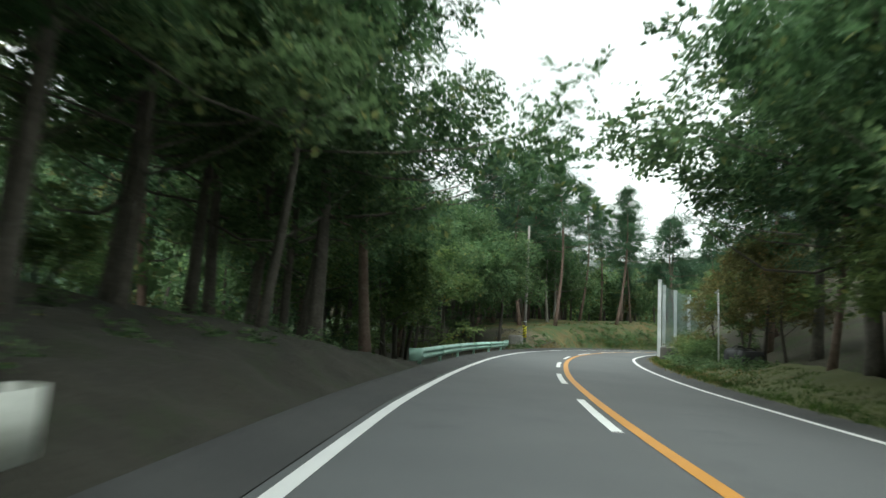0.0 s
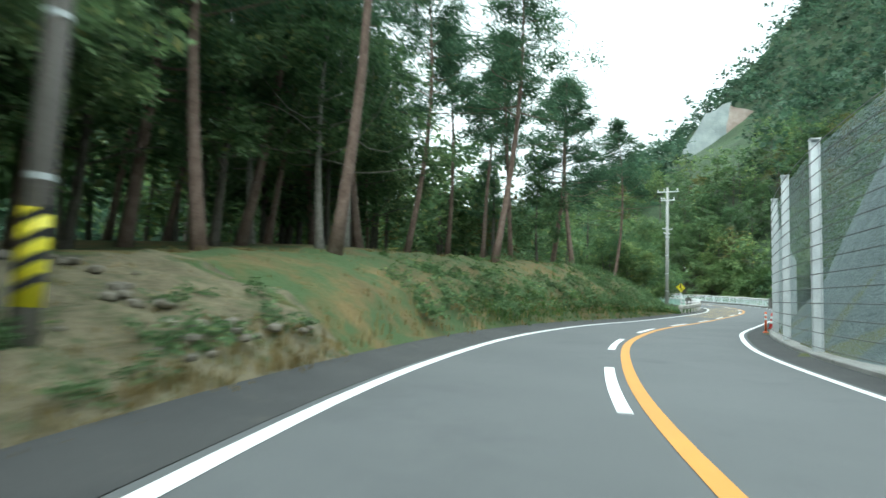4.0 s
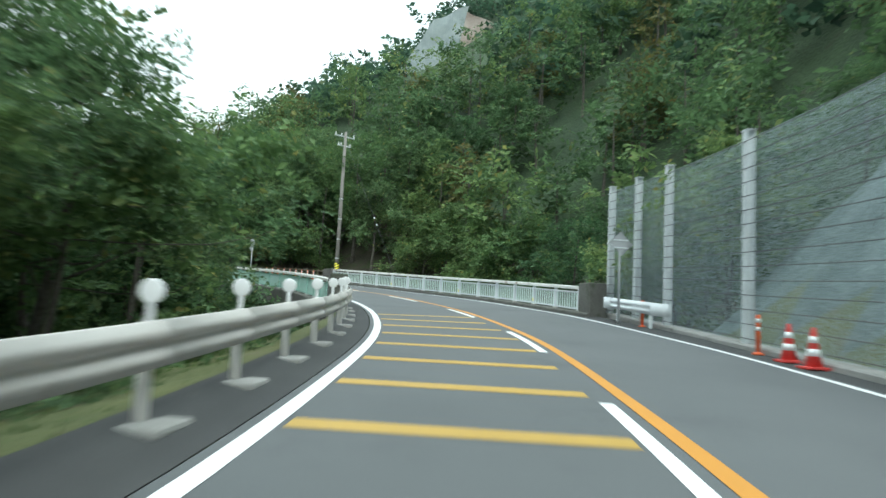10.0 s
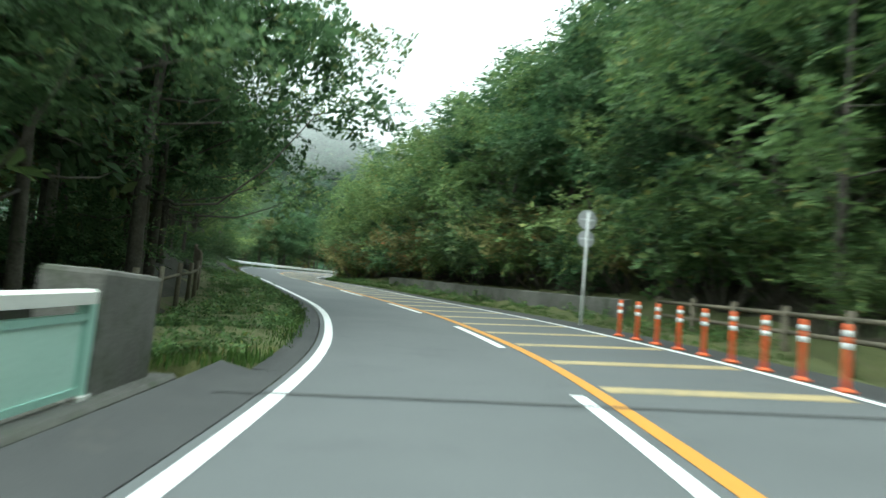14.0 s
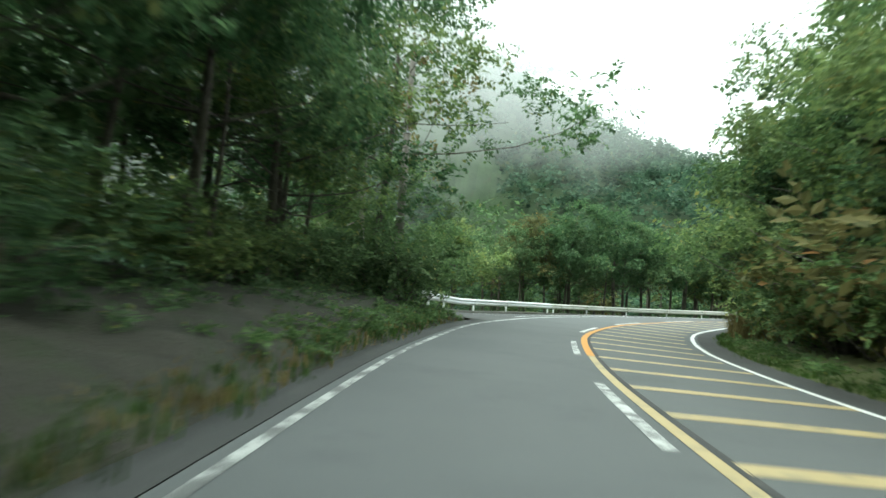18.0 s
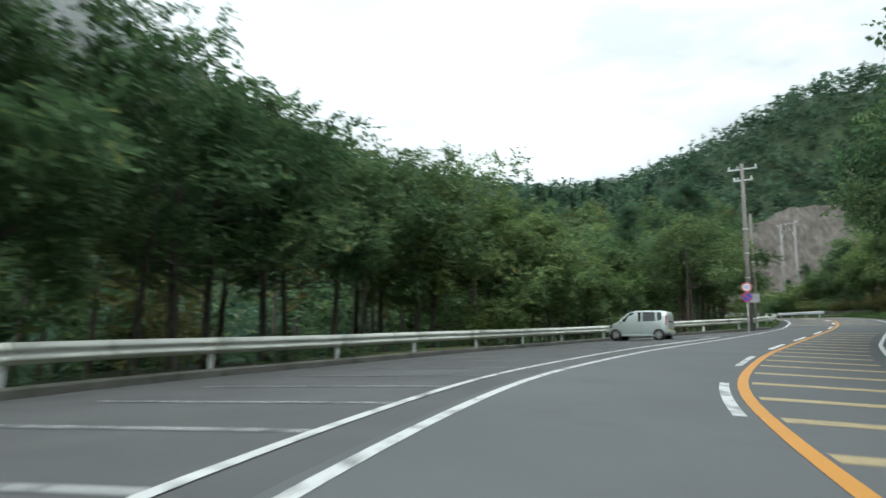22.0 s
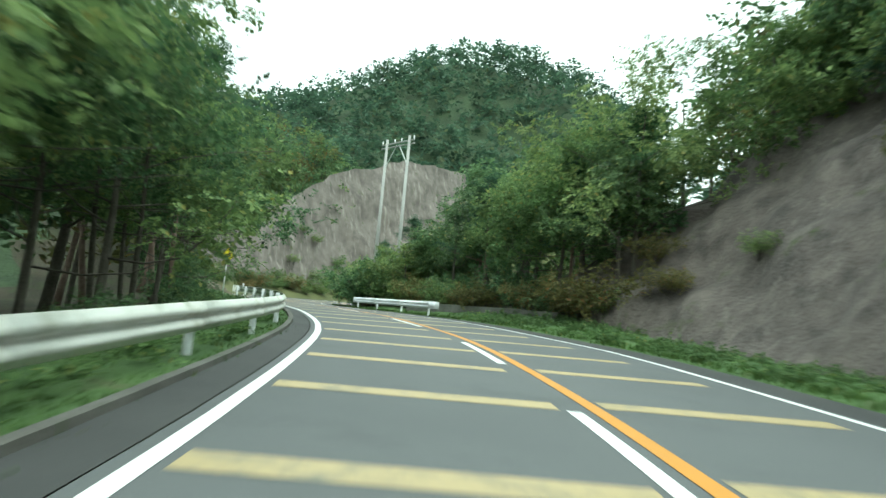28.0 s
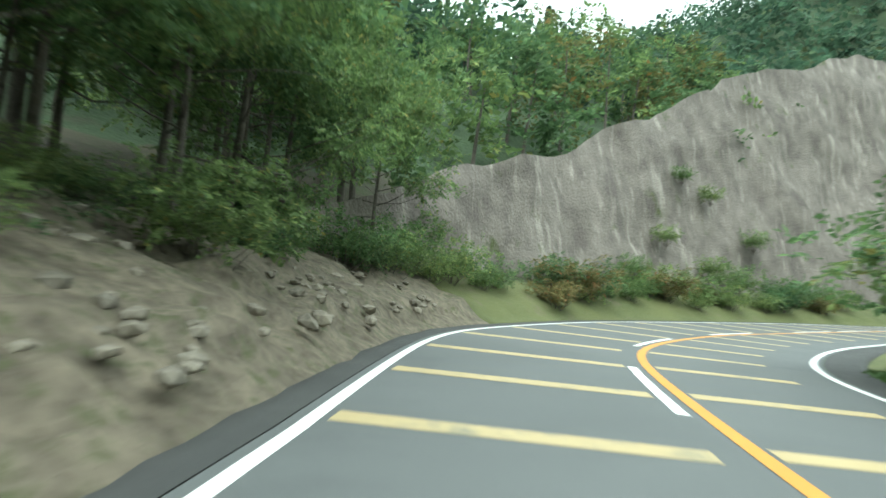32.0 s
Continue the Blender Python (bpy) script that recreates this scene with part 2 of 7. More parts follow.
M_LEAF_LIGHT = leaf_mat("light_leaves", (0.085, 0.15, 0.058), (0.20, 0.30, 0.11), (0.28, 0.27, 0.08))
M_LEAF_WARM = leaf_mat("turning_leaves", (0.095, 0.105, 0.040), (0.205, 0.20, 0.075), (0.32, 0.19, 0.07))
M_NEEDLE = leaf_mat("pine_needles", (0.045, 0.095, 0.058), (0.11, 0.195, 0.11), (0.14, 0.16, 0.07), 0.015)
M_CEDAR = leaf_mat("cedar_needles", (0.036, 0.078, 0.052), (0.080, 0.145, 0.088), (0.10, 0.14, 0.07), 0.012)
M_FAR = leaf_mat("distant_foliage", (0.050, 0.098, 0.062), (0.115, 0.195, 0.115), (0.18, 0.20, 0.10), 0.03, 0.14, 0.5, 1.45)
M_GRASS = leaf_mat("grass_blades", (0.045, 0.085, 0.018), (0.115, 0.185, 0.042), (0.24, 0.21, 0.08))
M_DRYGRASS = leaf_mat("dry_grass_blades", (0.13, 0.11, 0.035), (0.26, 0.215, 0.085), (0.32, 0.29, 0.16))
M_SOIL = rough_mat("forest_floor", (0.028, 0.026, 0.018), (0.075, 0.065, 0.042), 0.5, 0.95, 0.9, 0, 8, (0.05, 0.075, 0.022), (0.5, 0.66), 0.15)
M_VERGE = rough_mat("grassy_verge", (0.06, 0.075, 0.025), (0.12, 0.125, 0.045), 0.5, 0.95, 0.9, 0, 14, (0.12, 0.10, 0.065), (0.55, 0.7), 0.08)
M_FOREST = rough_mat("overgrown_slope", (0.022, 0.040, 0.020), (0.060, 0.095, 0.042), 0.25, 0.95, 0.9, 0, 4, (0.045, 0.042, 0.026), (0.56, 0.72), 0.3)
M_GREENVERGE = rough_mat("green_grassy_verge", (0.04, 0.085, 0.022), (0.085, 0.15, 0.042), 0.6, 0.95, 0.9, 0, 14, (0.10, 0.095, 0.05), (0.6, 0.75), 0.08)
# Leaf litter, its base colour darkened to take in the trees' shade.
M_SHADED_LITTER = rough_mat("shade_darkened_litter", (0.019, 0.019, 0.014), (0.050, 0.046, 0.034), 0.9, 0.95, 1.0, 0, 18, (0.028, 0.038, 0.016), (0.5, 0.66), 0.1)
M_MOUND = rough_mat("mossy_ochre_bank", (0.075, 0.062, 0.024), (0.165, 0.118, 0.042), 0.45, 0.95, 0.9, 0, 10, (0.050, 0.085, 0.026), (0.42, 0.56), 0.1)
M_DEBRIS = rough_mat("pale_rubble_bank", (0.055, 0.045, 0.032), (0.19, 0.16, 0.118), 2.4, 0.95, 1.0, 0, 7, (0.07, 0.075, 0.035), (0.52, 0.64), 0.15)
M_STRAW = rough_mat("pale_straw_bank", (0.07, 0.062, 0.032), (0.21, 0.178, 0.11), 1.4, 0.95, 1.0, 0, 14, (0.05, 0.07, 0.024), (0.5, 0.64), 0.1)
M_ORANGE = rough_mat("orange_plastic", (0.66, 0.10, 0.025), (0.80, 0.16, 0.045), 3, 0.45, 0.05, 0, 30, (0.45, 0.09, 0.04), (0.66, 0.85))
M_CONE = rough_mat("red_cone_plastic", (0.58, 0.045, 0.04), (0.74, 0.085, 0.07), 3, 0.5, 0.05, 0, 30)
M_REFLECT = rough_mat("white_reflective_band", (0.78, 0.78, 0.78), (0.88, 0.88, 0.88), 5, 0.35, 0.02, 0, 40)
M_SIGNYELLOW = rough_mat("yellow_sign_face", (0.78, 0.68, 0.02), (0.86, 0.76, 0.04), 2, 0.4, 0.02, 0, 30)
M_BLACK = rough_mat("matt_black", (0.012, 0.012, 0.013), (0.03, 0.03, 0.032), 3, 0.6, 0.1, 0, 40)
M_SIGNWHITE = rough_mat("white_sign_face", (0.74, 0.75, 0.76), (0.84, 0.85, 0.86), 2, 0.4, 0.02, 0, 30)
M_SIGNRED = rough_mat("red_sign_ring", (0.58, 0.04, 0.05), (0.70, 0.07, 0.08), 2, 0.4, 0.02, 0, 30)
M_SIGNBLUE = rough_mat("blue_sign_face", (0.03, 0.075, 0.42), (0.06, 0.12, 0.52), 2, 0.4, 0.02, 0, 30)
M_SIGNBACK = rough_mat("grey_sign_back", (0.33, 0.34, 0.35), (0.45, 0.46, 0.47), 2, 0.5, 0.04, 0.3, 30)
M_BAG = rough_mat("black_sandbag_cloth", (0.012, 0.012, 0.014), (0.04, 0.04, 0.043), 2, 0.75, 0.5, 0, 25, (0.09, 0.085, 0.08), (0.62, 0.75))
M_TIMBER = rough_mat("weathered_timber", (0.10, 0.085, 0.06), (0.20, 0.175, 0.13), 2, 0.9, 0.4, 0, 25)
M_STONE = rough_mat("dry_stone", (0.12, 0.115, 0.105), (0.26, 0.25, 0.23), 2, 0.9, 0.6, 0, 20, (0.06, 0.075, 0.04), (0.56, 0.72), 0.03, 0.25)
M_PALESTONE = rough_mat("pale_loose_stone", (0.10, 0.088, 0.07), (0.26, 0.235, 0.19), 3, 0.9, 0.6, 0, 20, (0.08, 0.08, 0.045), (0.6, 0.75), 0.02, 0.25)
M_CAR = rough_mat("silver_green_car_paint", (0.50, 0.56, 0.545), (0.53, 0.59, 0.575), 0.5, 0.28, 0.0, 0.35, 200)
M_CARDARK = rough_mat("black_car_trim", (0.012, 0.012, 0.013), (0.022, 0.022, 0.023), 2, 0.4, 0.0, 0, 60)
M_TYRE = rough_mat("tyre_rubber", (0.014, 0.014, 0.014), (0.03, 0.03, 0.03), 6, 0.85, 0.3, 0, 80)
M_RIM = rough_mat("alloy", (0.55, 0.56, 0.57), (0.68, 0.69, 0.7), 4, 0.3, 0.0, 0.8, 80)
M_LAMP = rough_mat("red_lamp_glass", (0.30, 0.015, 0.015), (0.42, 0.03, 0.03), 4, 0.2, 0.0, 0, 60)
M_PLATE = rough_mat("yellow_number_plate", (0.66, 0.56, 0.03), (0.72, 0.62, 0.05), 4, 0.4, 0.0, 0, 60)


def glass_mat(name, tint):
    m, n, l, b = nodes_of(name)
    b.inputs["Base Color"].default_value = (*tint, 1)
    b.inputs["Roughness"].default_value = 0.04
    b.inputs["Specular IOR Level"].default_value = 0.6
    b.inputs["Transmission Weight"].default_value = 0.35
    return m


M_GLASS = glass_mat("dark_tinted_glass", (0.025, 0.035, 0.035))


def rock_mat(name, c1, c2, streak, strength, sc=1.0, moss=(0.07, 0.085, 0.03)):
    """Sprayed mortar or rock: broad stains, vertical runs and moss."""
    m, n, l, b = nodes_of(name)
    co = n.new("ShaderNodeTexCoord")
    mp = n.new("ShaderNodeMapping")
    mp.inputs["Scale"].default_value = (1.1 * sc, 1.1 * sc, 0.07 * sc)
    l.new(co.outputs["Object"], mp.inputs["Vector"])
    runs = n.new("ShaderNodeTexNoise")
    runs.inputs["Scale"].default_value = 1.0
    runs.inputs["Detail"].default_value = 6
    runs.inputs["Roughness"].default_value = 0.65
    l.new(mp.outputs["Vector"], runs.inputs["Vector"])
    big = n.new("ShaderNodeTexNoise")
    big.inputs["Scale"].default_value = 0.5 * sc
    big.inputs["Detail"].default_value = 8
    big.inputs["Roughness"].default_value = 0.6
    l.new(co.outputs["Object"], big.inputs["Vector"])
    r1 = n.new("ShaderNodeValToRGB")
    r1.color_ramp.elements[0].position, r1.color_ramp.elements[1].position = 0.35, 0.68
    r1.color_ramp.elements[0].color, r1.color_ramp.elements[1].color = (*c1, 1), (*c2, 1)
    l.new(big.outputs["Fac"], r1.inputs["Fac"])
    r2 = n.new("ShaderNodeValToRGB")
    r2.color_ramp.elements[0].position, r2.color_ramp.elements[1].position = 0.54, 0.72
    l.new(runs.outputs["Fac"], r2.inputs["Fac"])
    sm = n.new("ShaderNodeMath")
    sm.operation = "MULTIPLY"
    sm.inputs[1].default_value = strength
    l.new(r2.outputs["Color"], sm.inputs[0])
    mx = n.new("ShaderNodeMix")
    mx.data_type = "RGBA"
    mx.inputs["B"].default_value = (*streak, 1)
    l.new(sm.outputs[0], mx.inputs["Factor"])
    l.new(r1.outputs["Color"], mx.inputs["A"])
    ms = n.new("ShaderNodeTexNoise")
    ms.inputs["Scale"].default_value = 0.33 * sc
    ms.inputs["Detail"].default_value = 9
    ms.inputs["Roughness"].default_value = 0.72
    l.new(co.outputs["Object"], ms.inputs["Vector"])
    r3 = n.new("ShaderNodeValToRGB")
    r3.color_ramp.elements[0].position, r3.color_ramp.elements[1].position = 0.60, 0.70
    l.new(ms.outputs["Fac"], r3.inputs["Fac"])
    mx2 = n.new("ShaderNodeMix")
    mx2.data_type = "RGBA"
    mx2.inputs["B"].default_value = (*moss, 1)
    l.new(r3.outputs["Color"], mx2.inputs["Factor"])
    l.new(mx.outputs["Result"], mx2.inputs["A"])
    l.new(mx2.outputs["Result"], b.inputs["Base Color"])
    b.inputs["Roughness"].default_value = 0.92
    gr = n.new("ShaderNodeTexNoise")
    gr.inputs["Scale"].default_value = 7
    gr.inputs["Detail"].default_value = 6
    l.new(co.outputs["Object"], gr.inputs["Vector"])
    bp = n.new("ShaderNodeBump")
    bp.inputs["Strength"].default_value = 0.8
    bp.inputs["Distance"].default_value = 0.12
    l.new(gr.outputs["Fac"], bp.inputs["Height"])
    l.new(bp.outputs["Normal"], b.inputs["Normal"])
    return m


M_MORTAR = rock_mat("sprayed_mortar_slope", (0.105, 0.09, 0.08), (0.215, 0.19, 0.168), (0.44, 0.41, 0.36), 0.62, 1.25)
M_ROCK = rock_mat("dark_rock_slope", (0.055, 0.046, 0.042), (0.145, 0.122, 0.108), (0.25, 0.22, 0.195), 0.4, 2.0, (0.06, 0.075, 0.028))
M_PINKROCK = rock_mat("pinkish_bare_rock", (0.26, 0.20, 0.17), (0.46, 0.385, 0.34), (0.44, 0.40, 0.37), 0.4, 0.8)
M_NETROCK = rock_mat("slope_under_rockfall_net", (0.05, 0.07, 0.072), (0.145, 0.185, 0.19), (0.26, 0.31, 0.32), 0.6, 1.3, (0.05, 0.075, 0.04))


def net_mat(name, colour, cover, cell):
    """A wire mesh: thin wires on a diagonal grid, open between them."""
    m, n, l, b = nodes_of(name)
    co = n.new("ShaderNodeTexCoord")
    b.inputs["Base Color"].default_value = (*colour, 1)
    b.inputs["Roughness"].default_value = 0.5
    b.inputs["Metallic"].default_value = 0.3
    ns = n.new("ShaderNodeTexNoise")
    ns.inputs["Scale"].default_value = 0.8
    ns.inputs["Detail"].default_value = 5
    l.new(co.outputs["Object"], ns.inputs["Vector"])
    fine = n.new("ShaderNodeTexVoronoi")
    fine.feature = "DISTANCE_TO_EDGE"
    fine.inputs["Scale"].default_value = 1 / cell
    l.new(co.outputs["Object"], fine.inputs["Vector"])
    lt = n.new("ShaderNodeMath")
    lt.operation = "LESS_THAN"
    lt.inputs[1].default_value = cover
    l.new(fine.outputs["Distance"], lt.inputs[0])
    tr = n.new("ShaderNodeBsdfTransparent")
    mix = n.new("ShaderNodeMixShader")
    l.new(lt.outputs[0], mix.inputs["Fac"])
    l.new(tr.outputs["BSDF"], mix.inputs[1])
    l.new(b.outputs["BSDF"], mix.inputs[2])
    l.new(mix.outputs["Shader"], n["Material Output"].inputs["Surface"])
    return m


M_NET = net_mat("grey_wire_mesh", (0.34, 0.42, 0.43), 0.085, 0.055)
M_NETPALE = rock_mat("pale_netted_rock", (0.26, 0.30, 0.30), (0.40, 0.44, 0.43), (0.52, 0.56, 0.56), 0.6, 0.6, (0.16, 0.2, 0.15))


# ---- geometry helpers ----
class Geo:
    """Gathers vertices and faces in world metres."""

    def __init__(self):
        self.v, self.f = [], []

    def add(self, verts, faces):
        k = len(self.v)
        self.v.extend(tuple(p) for p in verts)
        self.f.extend(tuple(i + k for i in f) for f in faces)

    def tube(self, pts, radii, n=8, cap=True):
        pts = [Vector(p) for p in pts]
        k, ring = len(pts), []
        up = Vector((0, 0, 1))
        verts, faces = [], []
        for i, p in enumerate(pts):
            d = (pts[min(i + 1, k - 1)] - pts[max(i - 1, 0)]).normalized()
            a = d.cross(up) if abs(d.z) < 0.95 else d.cross(Vector((0, 1, 0)))
            a.normalize()
            b = d.cross(a)
            r = radii[i] if hasattr(radii, "__len__") else radii
            for j in range(n):
                t = 2 * math.pi * j / n
                verts.append(p + a * (r * math.cos(t)) + b * (r * math.sin(t)))
        for i in range(k - 1):
            for j in range(n):
                q = (j + 1) % n
                faces.append((i * n + j, i * n + q, (i + 1) * n + q, (i + 1) * n + j))
        if cap:
            faces.append(tuple(range(n - 1, -1, -1)))
            faces.append(tuple((k - 1) * n + j for j in range(n)))
        self.add(verts, faces)

    def block(self, m, sx, sy, sz, bevel=0.0):
        """A box centred on the pose m, with chamfered edges."""
        if not bevel:
            c = [(x * sx / 2, y * sy / 2, z * sz / 2) for z in (-1, 1) for y in (-1, 1) for x in (-1, 1)]
            self.add([m @ Vector(p) for p in c], [(0, 2, 3, 1), (4, 5, 7, 6), (0, 1, 5, 4), (2, 6, 7, 3), (0, 4, 6, 2), (1, 3, 7, 5)])
            return
        bm = bmesh.new()
        bmesh.ops.create_cube(bm, size=1)
        bmesh.ops.scale(bm, vec=(sx, sy, sz), verts=bm.verts)
        bmesh.ops.bevel(bm, geom=bm.edges[:], offset=bevel, segments=2, affect="EDGES", profile=0.5)
        bm.verts.index_update()
        self.add([m @ v.co for v in bm.verts], [[v.index for v in f.verts] for f in bm.faces])
        bm.free()

    def mesh(self, name, origin, mat, smooth=False):
        me = bpy.data.meshes.new(name)
        o = Vector(origin)
        me.from_pydata([tuple(Vector(p) - o) for p in self.v], [], self.f)
        if mat:
            me.materials.append(mat)
        if smooth:
            me.polygons.foreach_set("use_smooth", [True] * len(me.polygons))
        me.update()
        return me


def np_mesh(name, verts, faces, mat, smooth=False):
    """A mesh from arrays; all faces have the same number of corners."""
    verts, faces = np.asarray(verts, np.float32), np.asarray(faces, np.int32)
    me = bpy.data.meshes.new(name)
    n, k = faces.shape
    me.vertices.add(len(verts))
    me.vertices.foreach_set("co", verts.ravel())
    me.loops.add(n * k)
    me.loops.foreach_set("vertex_index", faces.ravel())
    me.polygons.add(n)
    me.polygons.foreach_set("loop_start", np.arange(0, n * k, k, dtype=np.int32))
    me.materials.append(mat)
    me.polygons.foreach_set("use_smooth", np.full(n, smooth))
    me.update(calc_edges=True)
    return me


def thing(name, base, label, category, group="", kind=""):
    ob = new(name)
    ob.empty_display_size = 0.2
    ob.location = base
    return tagged(ob, label, category, group, kind)


def whereis(ob):
    p = Vector(ob.location)
    while ob.parent:
        ob = ob.parent
        p = p + Vector(ob.location)
    return p


def part(name, geo, mat, parent, label="", smooth=False):
    ob = new(name, geo.mesh(name, whereis(parent), mat, smooth))
    ob.parent = parent
    return tagged(ob, label) if label else ob


def solo(name, geo, mat, base, label, category, group="", kind="", smooth=False):
    ob = new(name, geo.mesh(name, base, mat, smooth))
    ob.location = base
    return tagged(ob, label, category, group, kind)


# ---- the road's line: the yellow centre line, by stations of ten ----
AX = [-0.256, 0.259, 0.862, 1.354, 1.868, 2.499, 3.593, 5.317, 7.76, 11.534, 16.596, 22.807, 29.821, 36.859, 43.896, 50.953, 57.551, 63.036, 66.833, 68.371, 68.625, 67.197, 64.072, 60.777, 57.68, 54.984, 53.1, 53.109, 55.565, 59.982, 66.269, 73.146, 80.313, 87.516, 94.474, 100.723, 105.508, 109.094, 112.31, 115.927, 123.265, 131.91, 140.932, 150.948, 160.954]
AY = [-39.603, -29.797, -19.891, -9.985, -0.08, 9.821, 19.601, 29.296, 38.949, 48.041, 56.652, 64.35, 71.376, 78.541, 85.703, 92.852, 100.585, 109.382, 119.107, 129.388, 139.723, 150.086, 159.761, 169.163, 178.73, 188.174, 197.872, 207.556, 216.928, 225.312, 232.908, 240.054, 246.991, 253.982, 261.529, 269.662, 278.804, 288.267, 297.802, 307.179, 314.479, 319.761, 324.15, 327.664, 330.173]
AZ = [-1.853, -1.391, -0.93, -0.472, -0.007, 0.453, 0.885, 1.385, 1.876, 2.385, 2.823, 3.25, 3.665, 4.134, 4.635, 5.172, 5.786, 6.465, 7.184, 7.867, 8.469, 9.042, 9.641, 10.281, 10.8, 11.333, 11.921, 12.487, 13.106, 13.625, 14.148, 14.707, 15.38, 16.089, 16.89, 17.613, 18.326, 18.842, 19.308, 19.835, 20.311, 20.817, 21.414, 22.008, 22.602]
BANK = [0.012, 0.012, 0.012, 0.012, 0.012, 0.002, -0.006, -0.008, -0.006, -0.012, -0.019, -0.016, -0.004, 0.001, 0.001, -0.002, -0.002, 0.025, 0.031, 0.036, 0.056, 0.058, 0.039, 0.019, 0.002, -0.027, -0.052, -0.055, -0.044, -0.035, -0.039, -0.03, -0.011, 0.006, -0.003, 0.006, 0.027, 0.014, 0.005, -0.013, -0.039, -0.045, -0.032, 0, 0.001]
S_KNOT = np.arange(-40, -40 + 10 * len(AX), 10.0)
S_FINE = np.arange(-40, S_KNOT[-1] + 0.1, 0.5)
LINE = np.stack([np.interp(S_FINE, S_KNOT, a) for a in (AX, AY, AZ, BANK)], 1)
for _ in range(60):
    LINE[1:-1] = (LINE[:-2] + 2 * LINE[1:-1] + LINE[2:]) / 4
TANG = np.gradient(LINE[:, :3], axis=0)
TANG /= np.linalg.norm(TANG[:, :2], axis=1)[:, None]


def axis_at(s):
    c = [float(np.interp(s, S_FINE, LINE[:, k])) for k in range(4)]
    t = [float(np.interp(s, S_FINE, TANG[:, k])) for k in range(3)]
    n = math.hypot(t[0], t[1])
    return c, (t[0] / n, t[1] / n, t[2])


def cross_rise(s, bank, o):
    """Height over the centre line at o metres to the right; the parking bay falls away to the left."""
    z = bank * np.clip(o, -7.0, 9.0)
    w = np.interp(s, (222, 231, 276, 287), (0.0, 1.0, 1.0, 0.0))
    return np.where(o < -4.0, z + w * (bank * -4.0 + 0.03 * (np.maximum(o, -13.0) + 4.0) - z), z)


def at(s, o, dz=0.0):
    """A point o metres right of the centre line at station s, dz above the road's plane there."""
    c, t = axis_at(s)
    return Vector((c[0] + t[1] * o, c[1] - t[0] * o, c[2] + float(cross_rise(s, c[3], o)) + dz))


def facing(s, o, dz=0.0, turn=0.0):
    """The pose at that place with y along the road and x to its right."""
    _, t = axis_at(s)
    return Matrix.Translation(at(s, o, dz)) @ Matrix.Rotation(math.atan2(-t[0], t[1]) + radians(turn), 4, "Z")


def sweep(geo, profile, s0, s1, step=1.0, close=False, offset=None):
    """Runs a profile of (o, dz) along the road. offset: a function of s that moves it sideways."""
    k = max(2, int(round((s1 - s0) / step)) + 1)
    verts, faces, n = [], [], len(profile)
    for i in range(k):
        s = s0 + (s1 - s0) * i / (k - 1)
        d = offset(s) if offset else 0.0
        for o, z in profile:
            verts.append(at(s, o + d, z))
    for i in range(k - 1):
        for j in range(n if close else n - 1):
            q = (j + 1) % n
            faces.append((i * n + j, i * n + q, (i + 1) * n + q, (i + 1) * n + j))
    if close:
        faces.append(tuple(range(n)))
        faces.append(tuple((k - 1) * n + j for j in range(n - 1, -1, -1)))
    geo.add(verts, faces)


LANE_L = [3.40, 3.40, 3.39, 3.39, 3.37, 3.30, 3.14, 3.10, 3.11, 2.91, 2.76, 2.78, 2.94, 3.09, 3.09, 3.17, 3.34, 3.40, 3.29, 3.29, 3.31, 3.31, 3.31, 3.30, 3.36, 3.41, 3.36, 3.28, 3.25, 3.22, 3.21, 3.11, 3.05, 3.06, 3.35, 3.52, 3.46, 3.55, 3.70, 4.10, 4.06, 3.90, 3.74, 3.63, 3.53]
LANE_R = [3.30, 3.31, 3.32, 3.33, 3.33, 3.32, 3.25, 3.13, 3.03, 2.95, 2.87, 2.80, 2.89, 2.99, 3.20, 3.39, 3.70, 3.79, 3.62, 3.40, 3.14, 2.96, 2.92, 2.96, 3.06, 3.25, 3.40, 3.16, 3.02, 3.06, 3.08, 2.87, 2.90, 3.05, 3.25, 3.64, 3.02, 2.81, 3.01, 3.42, 3.55, 3.45, 3.32, 3.21, 3.13]


def lane_l(s):
    """The left edge line's distance from the centre line."""
    return float(np.interp(s, S_KNOT, LANE_L))


def lane_r(s):
    return float(np.interp(s, S_KNOT, LANE_R))


